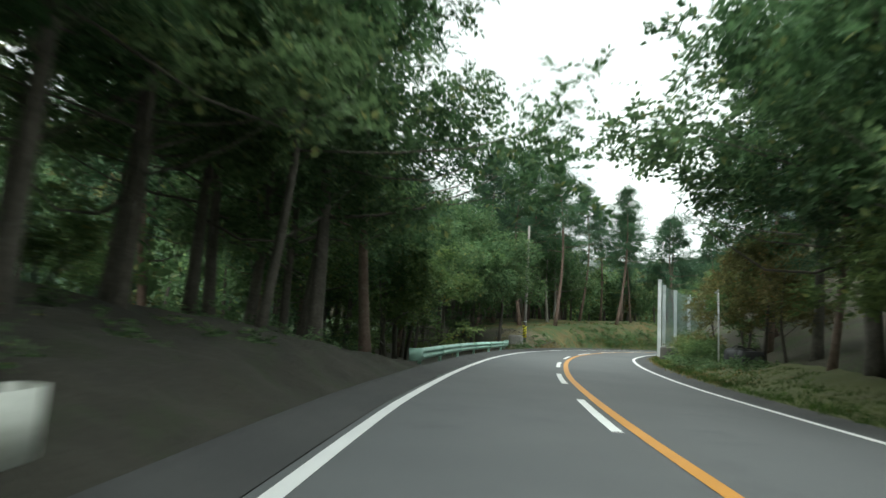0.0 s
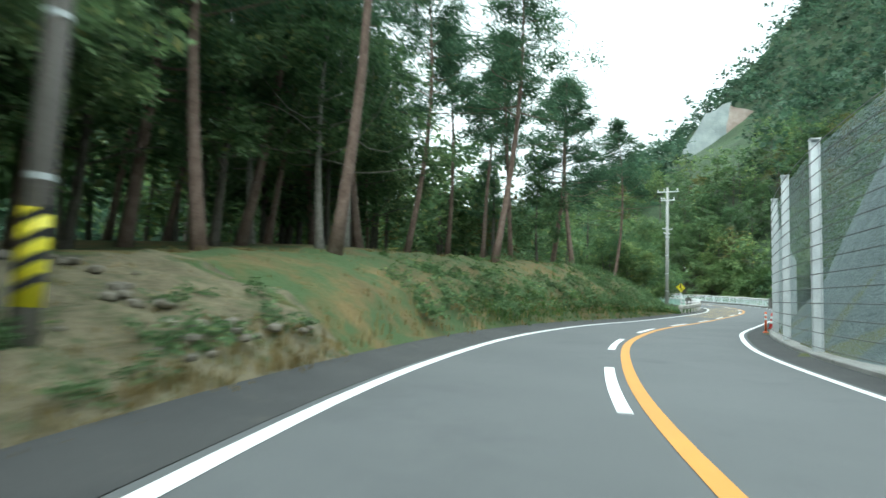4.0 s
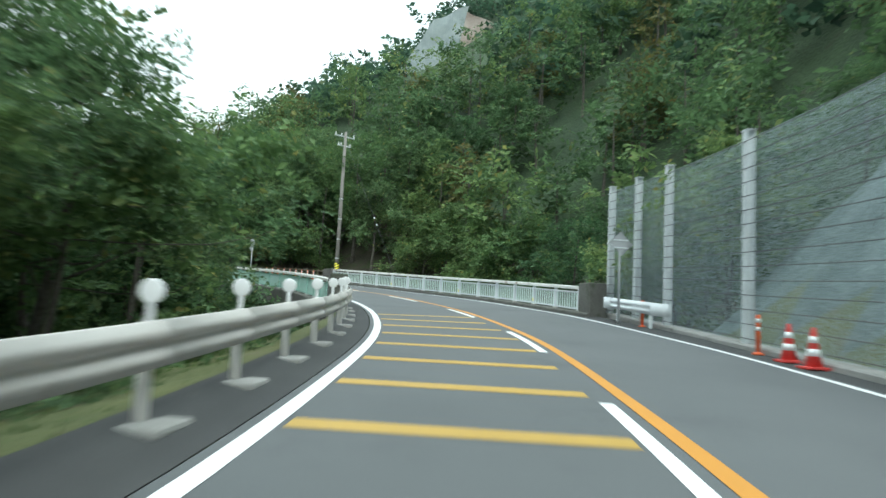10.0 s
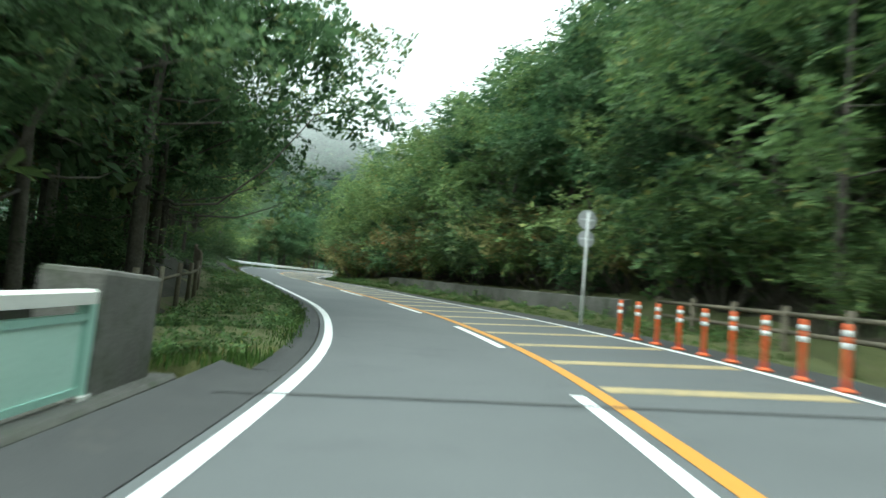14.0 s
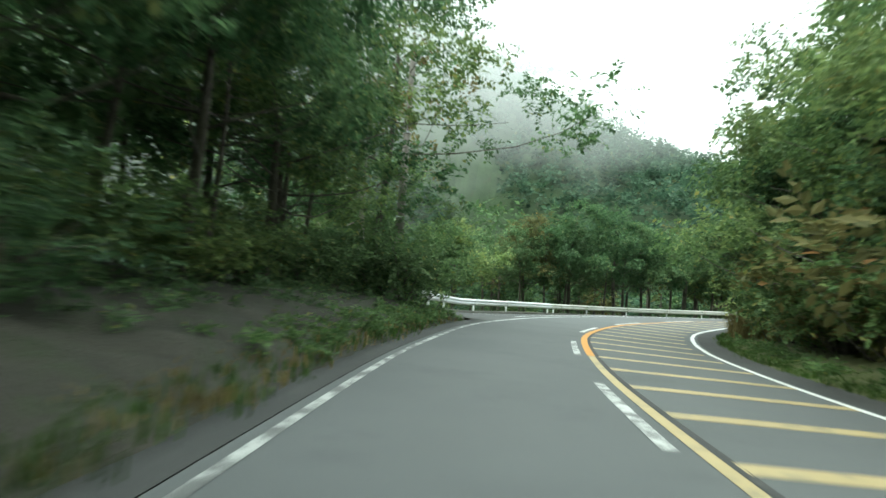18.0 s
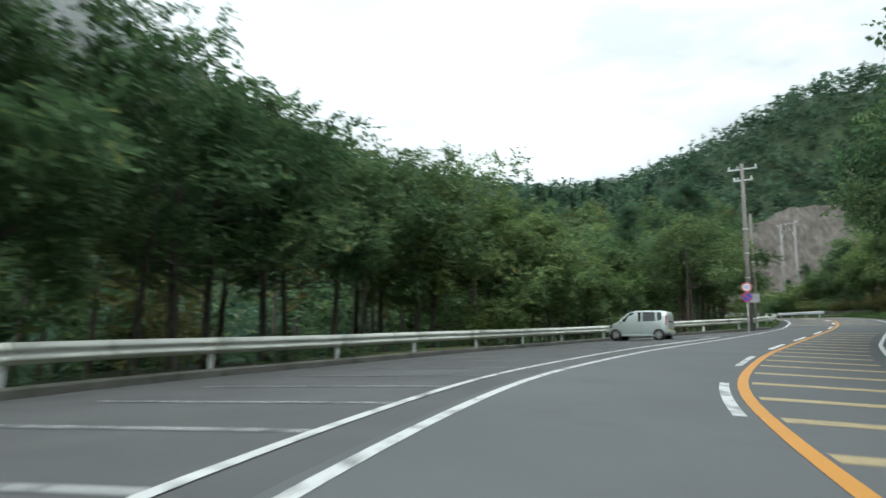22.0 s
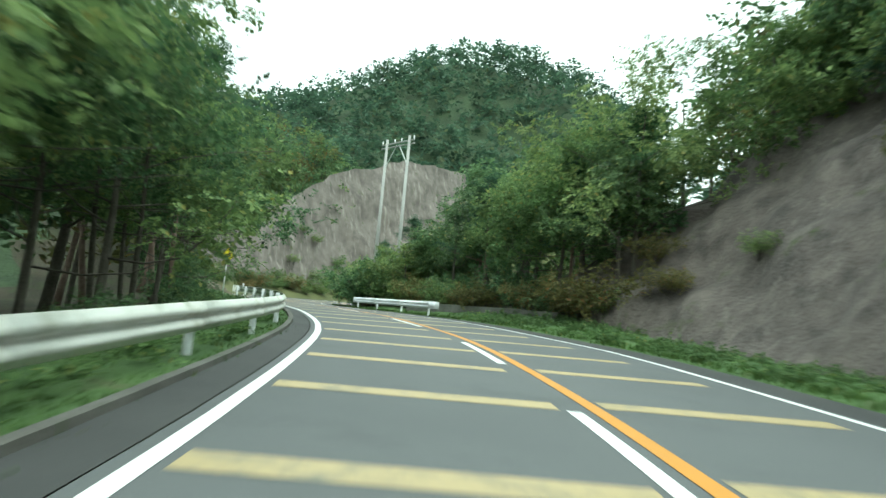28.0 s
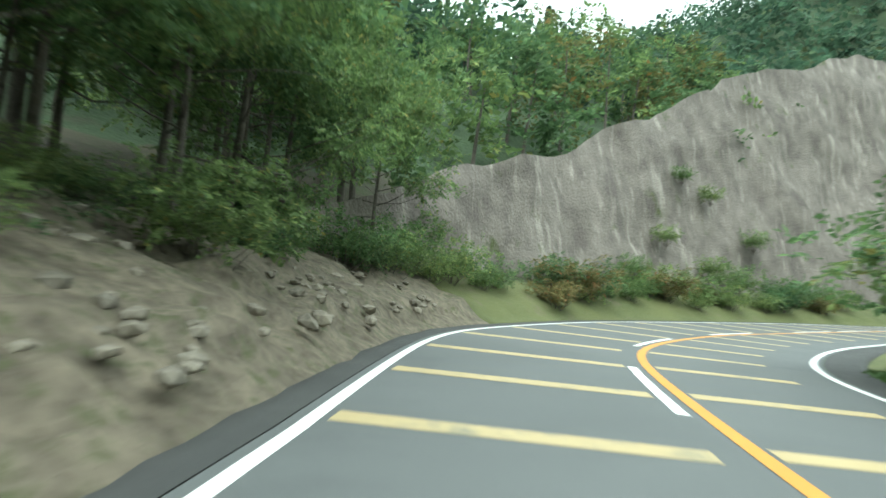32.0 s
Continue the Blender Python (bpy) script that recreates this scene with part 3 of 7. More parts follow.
# ---- ground: one sheet from the road's shoulders to the horizon ----
D_KNOT = (0.0, 1.5, 3.5, 7.0, 15.0, 40.0, 120.0, 400.0)
LEFT = {
    -40: (0, .4, .9, 1.6, 3, 6, 8, -10), 14: (0, .5, 1.0, 1.8, 3, 6, 8, -10), 22: (-.1, -.2, -.5, -.8, -1, 0, 2, -20),
    44: (-.1, -.2, -.5, -.6, -.5, 1, 2, -20), 48: (0, .3, .7, .9, 1.2, 2, 2, -25), 56: (0.05, 1.1, 1.9, 2.1, 2.0, 2, 0, -30),
    76: (0.05, 1.5, 2.75, 3.1, 2.9, 1.5, -2, -30), 90: (0.05, 1.6, 3.0, 3.4, 2.8, 0, -4, -30), 96: (0, 1.2, 2.2, 2.4, 1.6, -1, -5, -30), 101: (0, .2, .4, .4, 0, -2, -6, -30),
    106: (0, -.05, -.2, -.5, -1.5, -4, -8, -30), 126: (-.1, -.4, -1, -2.5, -4, -6, -8, -30), 132: (-.5, -3.5, -5, -5.5, -5.5, -6, -6, -30),
    152: (-.5, -3.5, -5, -5.5, -5, -4, -4, -30), 157.5: (0, .0, .05, .2, .8, 2, 2, -20), 180: (0.0, .12, .35, .7, 1.3, 2, 2, -20), 205: (0.05, .3, .65, 1.1, 1.6, 2, 2, -20),
    220: (0.05, .3, .6, .8, .8, 0, -4, -20), 232: (0, 0, 0, -.1, -2, -6, -12, -20), 270: (0, 0, 0, -.1, -1.6, -5, -12, -20),
    286: (0, -.05, -.3, -.9, -2.2, -5, -8, -10), 332: (0, -.2, -.6, -1.1, -1.5, 0, 4, 0), 340: (0, .7, 1.6, 2.8, 4.5, 9, 14, 0),
    352: (0, .5, 1.3, 3.0, 6.5, 20, 42, 10), 362: (0, .5, 1.3, 3.2, 9, 23, 44, 10), 376: (0, .5, 1.3, 3.2, 13, 26, 44, 10), 400: (0, .5, 1.3, 3.2, 14, 26, 44, 10)}
RIGHT = {
    -40: (0, .1, .3, .9, 3, 7, 14, 20), 28: (0, .15, .5, 1.6, 4, 9, 20, 20), 44: (0, .1, .6, 3, 8, 22, 45, 40),
    54: (0, .2, 3.6, 9.5, 22, 46, 70, 50), 60: (0, .2, 5.0, 12.5, 27, 56, 105, 70), 100: (0, .2, 5.0, 12.5, 27, 54, 105, 70), 114: (0, .2, 5.0, 12, 25, 46, 102, 70), 123: (0, .0, 2.6, 7.0, 16, 38, 100, 70),
    130: (-.3, -2, -3, -2, 3, 34, 110, 70), 152: (-.3, -2.5, -3.5, -1.5, 5, 38, 115, 70), 160: (0, 0, .1, 2.4, 9, 36, 95, 70),
    168: (0, 0, .9, 4.0, 13, 32, 62, 50), 192: (0, .1, .9, 3.6, 13, 32, 54, 40), 226: (0, .1, .3, 1.2, 4, 16, 44, 40),
    258: (0, .1, .4, 1.6, 6, 22, 46, 40), 272: (0, .1, .5, 2.6, 9.5, 30, 54, 40), 290: (0, .1, .4, 2.2, 10, 34, 66, 40), 297: (0, .1, .1, 1.0, 9, 36, 70, 40), 312: (0, .1, .1, 1.0, 9, 34, 66, 40),
    319: (0, .1, .5, 2.4, 7, 22, 48, 30), 330: (0, .05, .4, 1.6, 5, 14, 32, 20), 345: (0, 0, .2, .7, 1.6, 4, 10, 10), 400: (0, 0, .2, .5, 1, 4, 10, 10)}
HILLS = ((-110, 370, 70, 64), (-215, 420, 105, 100), (-25, 395, 16, 55), (150, 172, 46, 26), (212, 380, 73, 36), (330, 90, 30, 120), (-260, 120, 30, 140), (160, -160, 40, 120), (-120, -200, 40, 130))


def table(side):
    k = sorted(side)
    a = np.array([side[q] for q in k], float)
    return np.stack([np.interp(S_FINE, k, a[:, j]) for j in range(len(D_KNOT))], 1)


T_LEFT, T_RIGHT = table(LEFT), table(RIGHT)
PARKING = ((221.5, 0), (223, 1.8), (226, 2.8), (230, 4.0), (236, 5.5), (245, 6.0), (258, 6.0), (266, 6.0), (271, 5.9), (276, 4.9), (280, 2.6), (284, 1.0), (289, 0))


def edge_l(s):
    """How far left the paved ground reaches."""
    return lane_l(s) + float(np.interp(s, (150, 160, 215, 222, 290, 296, 333, 338), (0.95, 0.6, 0.5, 0.9, 0.8, 0.62, 0.6, 0.5))) + float(np.interp(s, [p[0] for p in PARKING], [p[1] for p in PARKING]))


def edge_r(s):
    return lane_r(s) + 0.85


E_L = np.array([edge_l(s) for s in S_FINE])
E_R = np.array([edge_r(s) for s in S_FINE])


def heights(xy):
    """The ground's height at many places."""
    xy = np.asarray(xy, float)
    out = np.zeros(len(xy))
    near = np.zeros(len(xy))
    sel = slice(0, None, 4)
    L, Tn = LINE[sel], TANG[sel]
    tl, tr, el, er = T_LEFT[sel], T_RIGHT[sel], E_L[sel], E_R[sel]
    dk = np.array(D_KNOT)
    sq = S_FINE[sel]
    for a in range(0, len(xy), 4000):
        p = xy[a:a + 4000]
        dx = p[:, None, :] - L[None, :, :2]
        d2 = (dx ** 2).sum(2)
        j = d2.argmin(1)
        dm = np.sqrt(d2[np.arange(len(p)), j])
        z = np.zeros(len(p))
        ws = np.zeros(len(p))
        for off in (-18, -9, -5, -2, -1, 0, 1, 2, 5, 9, 18):
            q = np.clip(j + off, 0, len(L) - 1)
            v = p - L[q, :2]
            o = v[:, 0] * Tn[q, 1] - v[:, 1] * Tn[q, 0]
            al = v[:, 0] * Tn[q, 0] + v[:, 1] * Tn[q, 1]
            d = np.where(o < 0, -o - el[q], o - er[q])
            dd = np.clip(np.maximum(d, np.sqrt(np.maximum(v[:, 0] ** 2 + v[:, 1] ** 2, 0)) - np.where(o < 0, el[q], er[q])), 0, 400)
            tab = np.where((o < 0)[:, None], tl[q], tr[q])
            seg = np.clip(np.searchsorted(dk, dd, "right") - 1, 0, len(dk) - 2)
            f = (dd - dk[seg]) / (dk[seg + 1] - dk[seg])
            h = tab[np.arange(len(p)), seg] * (1 - f) + tab[np.arange(len(p)), seg + 1] * f
            zz = L[q, 2] + cross_rise(sq[q], L[q, 3], o) + np.clip(al, -30, 30) * Tn[q, 2] + np.where(d < 0, -0.3, h)
            w = 1.0 / (v[:, 0] ** 2 + v[:, 1] ** 2 + 1.0) ** 4
            z += w * zz
            ws += w
        out[a:a + 4000] = z / ws
        near[a:a + 4000] = dm
    fade = np.clip((near - 25) / 110, 0, 1)
    fade = fade * fade * (3 - 2 * fade)
    for hx, hy, amp, sg in HILLS:
        out += fade * amp * np.exp(-((xy[:, 0] - hx) ** 2 + (xy[:, 1] - hy) ** 2) / (2 * sg * sg))
    ripple = np.array([noise.noise((x * 0.11, y * 0.11, 0.0)) + 0.4 * noise.noise((x * 0.5, y * 0.5, 3.0)) for x, y in xy])
    out += ripple * np.clip((near - 7.0) / 25, 0, 1) * 1.2 + ripple * 0.16 * np.clip((near - 5.2) / 2, 0, 1)
    return out, near


def under_verge(xy):
    """How far the coarse ground sinks where the finer verge strips lie over it."""
    out = np.zeros(len(xy))
    sel = slice(0, None, 2)
    L, Tn, sf, el, er = LINE[sel], TANG[sel], S_FINE[sel], E_L[sel], E_R[sel]
    for a in range(0, len(xy), 4000):
        p = xy[a:a + 4000]
        j = ((p[:, None] - L[None, :, :2]) ** 2).sum(2).argmin(1)
        v = p - L[j, :2]
        o = v[:, 0] * Tn[j, 1] - v[:, 1] * Tn[j, 0]
        q = sf[j]
        left = (o < 0) & ((q < 129) | ((q > 159) & (q < 219.5)) | (q > 291))
        right = (o > 0) & ((q < 42) | (q > 159)) & (q < 351)
        d = np.where(o < 0, -o - el[j], o - er[j])
        out[a:a + 4000] = np.where((left | right) & (d > -2.2), 0.75 * np.clip((3.3 - d) / 1.2, 0, 1), 0.0)
    return out


def build_ground():
    fine = 2.0
    xs, ys = np.arange(-60, 222, fine), np.arange(-70, 420, fine)
    X, Y = np.meshgrid(xs, ys)
    cx = np.r_[np.array([-3500, -2200, -1400, -900, -620, -460, -340, -260, -200, -150, -110, -80, -60]), np.arange(-40, 222, 20), np.array([240, 270, 310, 360, 430, 520, 640, 820, 1100, 1600, 2400, 3600])]
    cy = np.r_[np.array([-3500, -2200, -1400, -900, -620, -440, -320, -230, -160, -110, -70]), np.arange(-50, 420, 20), np.array([440, 470, 510, 560, 630, 720, 840, 1050, 1400, 2000, 3000, 4000])]
    pts = np.stack([X.ravel(), Y.ravel()], 1)
    z, near = heights(pts)
    z = z - under_verge(pts)
    verts = np.c_[pts, z]
    w, h = len(xs), len(ys)
    idx = np.arange(w * h).reshape(h, w)
    faces = np.stack([idx[:-1, :-1], idx[:-1, 1:], idx[1:, 1:], idx[1:, :-1]], -1).reshape(-1, 4)
    CX, CY = np.meshgrid(cx, cy)
    cp = np.stack([CX.ravel(), CY.ravel()], 1)
    cz, _ = heights(cp)
    inside = (cp[:, 0] > -59) & (cp[:, 0] < 219) & (cp[:, 1] > -69) & (cp[:, 1] < 417)
    cz = cz - 0.4
    ci = np.arange(len(cp)).reshape(len(cy), len(cx)) + len(verts)
    cf = np.stack([ci[:-1, :-1], ci[:-1, 1:], ci[1:, 1:], ci[1:, :-1]], -1).reshape(-1, 4)
    keep = ~inside[cf - len(verts)].any(1)
    fine_faces = len(faces)
    verts = np.r_[verts, np.c_[cp, cz]]
    faces = np.r_[faces, cf[keep]]
    me = np_mesh("ground", verts, faces, M_SOIL, True)
    for m in (M_VERGE, M_MOUND, M_DEBRIS, M_NETROCK, M_FOREST, M_SHADED_LITTER):
        me.materials.append(m)
    cen = verts[faces].mean(1)
    sel = slice(0, None, 2)
    L, Tn, sf = LINE[sel], TANG[sel], S_FINE[sel]
    mi = np.zeros(len(faces), int)
    for a in range(0, len(cen), 4000):
        p = cen[a:a + 4000, :2]
        d2 = ((p[:, None] - L[None, :, :2]) ** 2).sum(2)
        j = d2.argmin(1)
        v = p - L[j, :2]
        o = v[:, 0] * Tn[j, 1] - v[:, 1] * Tn[j, 0]
        s = sf[j]
        m = np.where(d2[np.arange(len(p)), j] > 15 ** 2, 5, 0)
        ol = -o - E_L[sel][j]
        orr = o - E_R[sel][j]
        m[(ol > -1) & (ol < 2.6)] = 1
        m[(orr > -1) & (orr < 2.6)] = 1
        m[(ol > -1) & (ol < 13) & (s > 51) & (s < 99)] = 2
        m[(ol > -1) & (ol < 4.5) & (s > 336) & (s < 352)] = 3
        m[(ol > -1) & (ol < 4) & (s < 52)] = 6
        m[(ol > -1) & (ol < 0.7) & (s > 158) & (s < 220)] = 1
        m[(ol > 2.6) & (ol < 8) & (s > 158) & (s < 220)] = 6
        m[(orr > 1.0) & (orr < np.interp(s, (50, 96, 112, 122, 128), (27, 30, 24, 12, 2)) + 4 * np.sin(s * 0.21) + 2 * np.sin(s * 0.7)) & (s > 50) & (s < 128)] = 4
        m[np.arange(a, a + len(p)) >= fine_faces] = 5
        mi[a:a + 4000] = m
    me.polygons.foreach_set("material_index", mi.tolist())
    ob = new("ground", me)
    return tagged(ob, "uneven forest ground with mossy banks and grassy verges", "ground", "", "structure")


build_ground()


# ---- road ----
def build_road():
    g = Geo()
    k = int((S_FINE[-1] + 38) / 1.0)
    verts, faces, cols = [], [], 9
    for i in range(k + 1):
        s = -39 + i
        a, b = -lane_l(s) - 0.18, lane_r(s) + 0.18
        for c in range(cols):
            verts.append(at(s, a + (b - a) * c / (cols - 1), 0.0))
    for i in range(k):
        for c in range(cols - 1):
            q = i * cols + c
            faces.append((q, q + 1, q + cols + 1, q + cols))
    g.add(verts, faces)
    road = solo("road", g, M_ASPHALT, (0, 0, 0), "smooth grey asphalt mountain road with painted lines", "road", "", "structure", True)
    g = Geo()
    sweep(g, ((-0.20, -0.004), (-0.62, 0.0), (-0.86, 0.06), (-0.98, 0.10), (-1.12, 0.0), (-1.14, -0.4)), -38, 158, 1, False, lambda s: -lane_l(s))
    sweep(g, ((-0.20, -0.004), (-0.4, 0.0), (-0.62, 0.01), (-0.64, -0.4)), 158, 222, 1, False, lambda s: -lane_l(s))
    sweep(g, ((-0.20, -0.004), (-0.45, 0.0), (-0.60, 0.03), (-0.68, 0.05), (-0.76, 0.0), (-0.78, -0.4)), 290, 336, 1, False, lambda s: -lane_l(s))
    sweep(g, ((-0.20, -0.004), (-0.4, 0.0), (-0.66, 0.01), (-0.68, -0.4)), 336, 398, 1, False, lambda s: -lane_l(s))
    solo("pavement_left", g, M_GUTTER, (0, 0, 0), "dark asphalt gutter strip beside the road", "gutter", "", "structure", True)
    g = Geo()
    sweep(g, ((1.14, -0.4), (1.10, 0.0), (0.9, 0.03), (0.6, 0.0), (0.20, -0.004)), -38, 398, 1, False, lambda s: lane_r(s))
    solo("pavement_right", g, M_GUTTER, (0, 0, 0), "dark asphalt shoulder beside the road", "shoulder", "", "structure", True)
    g = Geo()
    verts, faces = [], []
    for i in range(69):
        s = 222 + i
        a, b = -edge_l(s), -lane_l(s) - 0.19
        for c in range(25):
            verts.append(at(s, a + (b - a) * c / 24, -0.004 if c else -0.3))
    for i in range(68):
        for c in range(24):
            q = i * 25 + c
            faces.append((q, q + 1, q + 26, q + 25))
    g.add(verts, faces)
    solo("pavement_parking", g, M_OLD, (0, 0, 0), "worn grey asphalt of a roadside parking bay", "parking bay", "", "structure", True)
    return road


ROAD = build_road()


def verge(name, side, s0, s1, mat, label, rise=0.0, rough=0.05, reach=4.2):
    """A finely shaped strip of bank or verge along the paved edge; its far edge dips into the ground."""
    ds = (-0.16, 0.0, 0.12, 0.3, 0.55, 0.85, 1.2, 1.6, 2.1, 2.7, 3.4, reach)
    k = int((s1 - s0) / 0.45) + 1
    places, edge, low = [], [], []
    for i in range(k):
        q = s0 + (s1 - s0) * i / (k - 1)
        e = edge_l(q) if side < 0 else edge_r(q)
        wob = 0.10 * noise.noise((q * 0.9, side * 3.0, 1.0)) + 0.06 * noise.noise((q * 2.7, side * 3.0, 5.0))
        for d in ds:
            v = at(q, side * (e + d + wob + 0.1))
            places.append((v.x, v.y))
            edge.append(v.z)
            low.append(d)
    z, _ = heights(places)
    edge, low = np.array(edge), np.array(low)
    t = np.clip(low / 0.9, 0, 1)
    z = (edge - 0.02) * (1 - t) + np.maximum(z, edge - 6.0) * t + 0.05 + rise * np.clip(low / 0.5, 0, 1) * np.clip((reach - low) / 1.5, 0, 1)
    z = np.where(low < 0, edge - 0.12, z) - np.where(low > reach - 0.1, 0.5, 0.0)
    bump = np.array([noise.noise((x * 1.7, y * 1.7, 2.0)) + 0.6 * noise.noise((x * 4.3, y * 4.3, 7.0)) for x, y in places])
    z = z + bump * rough * np.clip(low / 0.3, 0.15, 1.6)
    c = len(ds)
    z[:c] -= 0.7
    z[-c:] -= 0.7
    idx = np.arange(k * c).reshape(k, c)
    f = np.stack([idx[:-1, :-1], idx[:-1, 1:], idx[1:, 1:], idx[1:, :-1]], -1).reshape(-1, 4)
    if side < 0:
        f = f[:, ::-1]
    tagged(new(name, np_mesh(name, np.c_[np.array(places), z], f, mat, True)), label, "verge", "", "structure")


verge("verge_woods", -1, -12, 21, M_SHADED_LITTER, "leaf-littered bank at the woods' edge, darkened for their shade", 0.1, 0.12)
verge("verge_rail", -1, 19.7, 45.5, M_SHADED_LITTER, "soil strip below the guard rail, darkened for the woods' shade", 0.0, 0.04)
verge("verge_straw", -1, 44.2, 53, M_STRAW, "pale straw and soil bank beside the pole", 0.05, 0.10)
verge("verge_mound", -1, 51.7, 99.5, M_MOUND, "mossy ochre bank beside the road", 0.05, 0.10)
verge("verge_grass", -1, 98.2, 129.5, M_VERGE, "grassy verge behind the guard rail", 0.0, 0.04)
verge("verge_lawn", -1, 159.8, 187, M_VERGE, "bright grassy verge beyond the bridge", 0.03, 0.05, 3.4)
verge("verge_shade", -1, 185.7, 222.7, M_SHADED_LITTER, "leaf-littered verge darkened for the shade of the trees", 0.06, 0.08, 3.6)
verge("verge_curve", -1, 290, 336.5, M_GREENVERGE, "grassy verge below the guard rail", 0.02, 0.05)
verge("verge_rubble", -1, 335.2, 353, M_DEBRIS, "pale crumbling rubble bank", 0.1, 0.2, 4.8)
verge("verge_cliff", -1, 352.2, 396, M_VERGE, "grassy strip at the cliff's foot", 0.0, 0.05, 3.0)
verge("verge_start", 1, -12, 43, M_VERGE, "grassy verge opposite the woods", 0.0, 0.06)
verge("verge_slope", 1, 158, 228, M_VERGE, "grassy strip at the slope's foot", 0.03, 0.06, 3.0)
verge("verge_bend", 1, 226.7, 292, M_VERGE, "dry grassy verge on the inside of the bend", 0.04, 0.07)
verge("verge_rock", 1, 290.7, 352, M_GREENVERGE, "green grassy verge below the rock slope", 0.02, 0.06, 3.2)


def stripe(name, mat, o0, o1, s0, s1, dz=0.006, offset=None, label="", step=1.0):
    g = Geo()
    sweep(g, ((o0, dz), (o1, dz)), s0, s1, step, False, offset)
    return part(name, g, mat, ROAD, label)


stripe("edge_line", M_WHITE, -0.08, 0.08, -38, 190, 0.006, lambda s: -lane_l(s), "white edge line")
stripe("edge_line", M_WHITE_BROKEN, -0.055, 0.055, 193, 222, 0.006, lambda s: -lane_l(s), "worn and broken white edge line")
stripe("edge_line", M_WHITE_OLD, -0.065, 0.065, 222, 291, 0.006, lambda s: -lane_l(s), "faded grey-white edge line")
stripe("edge_line", M_WHITE, -0.068, 0.068, 291, 396, 0.006, lambda s: -lane_l(s), "white edge line")
stripe("edge_line", M_WHITE, -0.07, 0.07, -38, 396, 0.006, lambda s: lane_r(s), "white edge line")
stripe("centre_line", M_YELLOW, -0.085, 0.085, -38, 196, 0.006, None, "yellow centre line")
stripe("centre_line", M_BAR_OLD, -0.07, 0.07, 196, 213, 0.006, None, "worn yellow centre line along a dark joint")
stripe("centre_line", M_YELLOW, -0.085, 0.085, 213, 396, 0.006, None, "yellow centre line")
stripe("joint", M_GUTTER, 0.08, 0.17, 178, 226, 0.005, None, "dark patched seam")
DASH_K = (-8, 0, 3, 7, 12, 15, 18, 20, 21, 22, 25, 27, 29, 30, 32, 36, 38, 39, 43)
DASH_S = (-32.6, 33.5, 57.5, 91.2, 135.5, 161.5, 187.0, 204.3, 212.8, 221.8, 246.6, 263.9, 279.5, 287.9, 304.6, 342.4, 360, 369, 390)
for k in range(-5, 43):
    s = float(np.interp(k, DASH_K, DASH_S))
    worn = 188 < s < 258
    stripe("white_dash", M_WHITE_BROKEN if 196 < s < 219 else M_WHITE_OLD if worn else M_WHITE, -0.355, -0.205, s, s + 4.2, 0.006, None, "", 0.7)
for k in range(16):
    s = 94.1 + 2.165 * k
    stripe("yellow_bar", M_BAR, -lane_l(s) + 0.13, -0.40, s - 0.17, s + 0.17, 0.005, None, "", 0.34)


def bar_end(s):
    """How far right the faded bars of the other lane reach."""
    return float(np.interp(s, (157, 170, 211, 235, 265, 275, 300, 322, 345), (3.0, 2.9, 3.2, 2.85, 2.55, 2.45, 2.8, 2.6, 2.4)))


BAR_K = (0, 6, 21, 25, 31, 37, 40, 43, 48, 53, 54)
BAR_S = (157.5, 171.4, 206.2, 215.3, 228.6, 242.2, 248.7, 255.8, 267.0, 278.4, 281.0)
for k in range(55):
    s = float(np.interp(k, BAR_K, BAR_S))
    stripe("faded_bar", M_BAR_OLD, 0.14, bar_end(s), s - 0.19, s + 0.19, 0.005, None, "", 0.38)
for k in range(30):
    s = float(np.interp(k, (0, 6, 9, 15, 18, 30), (294.8, 312.5, 321.1, 340.6, 349.6, 386)))
    stripe("faded_bar", M_BAR_OLD, -lane_l(s) + 0.14, -0.42, s - 0.2, s + 0.2, 0.005, None, "", 0.4)
    stripe("faded_bar", M_BAR_OLD, 0.14, bar_end(s), s + 0.1, s + 0.5, 0.005, None, "", 0.4)
for s in (131.2, 156.4):
    stripe("expansion_joint", M_GUTTER, -4.2, 4.2, s, s + 0.09, 0.009, None, "dark bridge expansion joint", 0.09)


def bay_line(s):
    """The parking bays' front line."""
    return -float(np.interp(s, (226, 235, 262, 272, 278), (3.8, 3.95, 3.92, 3.76, 3.62)))


stripe("bay_front_line", M_WHITE_OLD, -0.055, 0.055, 226.7, 262, 0.006, bay_line, "worn white parking bay line")
stripe("bay_front_line", M_WHITE, -0.055, 0.055, 262, 273.55, 0.006, bay_line, "white parking bay line")


def floor_line(a, b, mat, label="", half=0.05):
    """A painted line on the bay's floor between two places (station, offset)."""
    g = Geo()
    pts = [at(a[0] + (b[0] - a[0]) * q / 6, a[1] + (b[1] - a[1]) * q / 6, 0.006) for q in range(7)]
    d = (pts[-1] - pts[0]).normalized()
    w = Vector((d.y, -d.x, 0)) * half
    g.add([p + w * e for p in pts for e in (-1, 1)], [(2 * q, 2 * q + 1, 2 * q + 3, 2 * q + 2) for q in range(6)])
    part("bay_line", g, mat, ROAD, label)


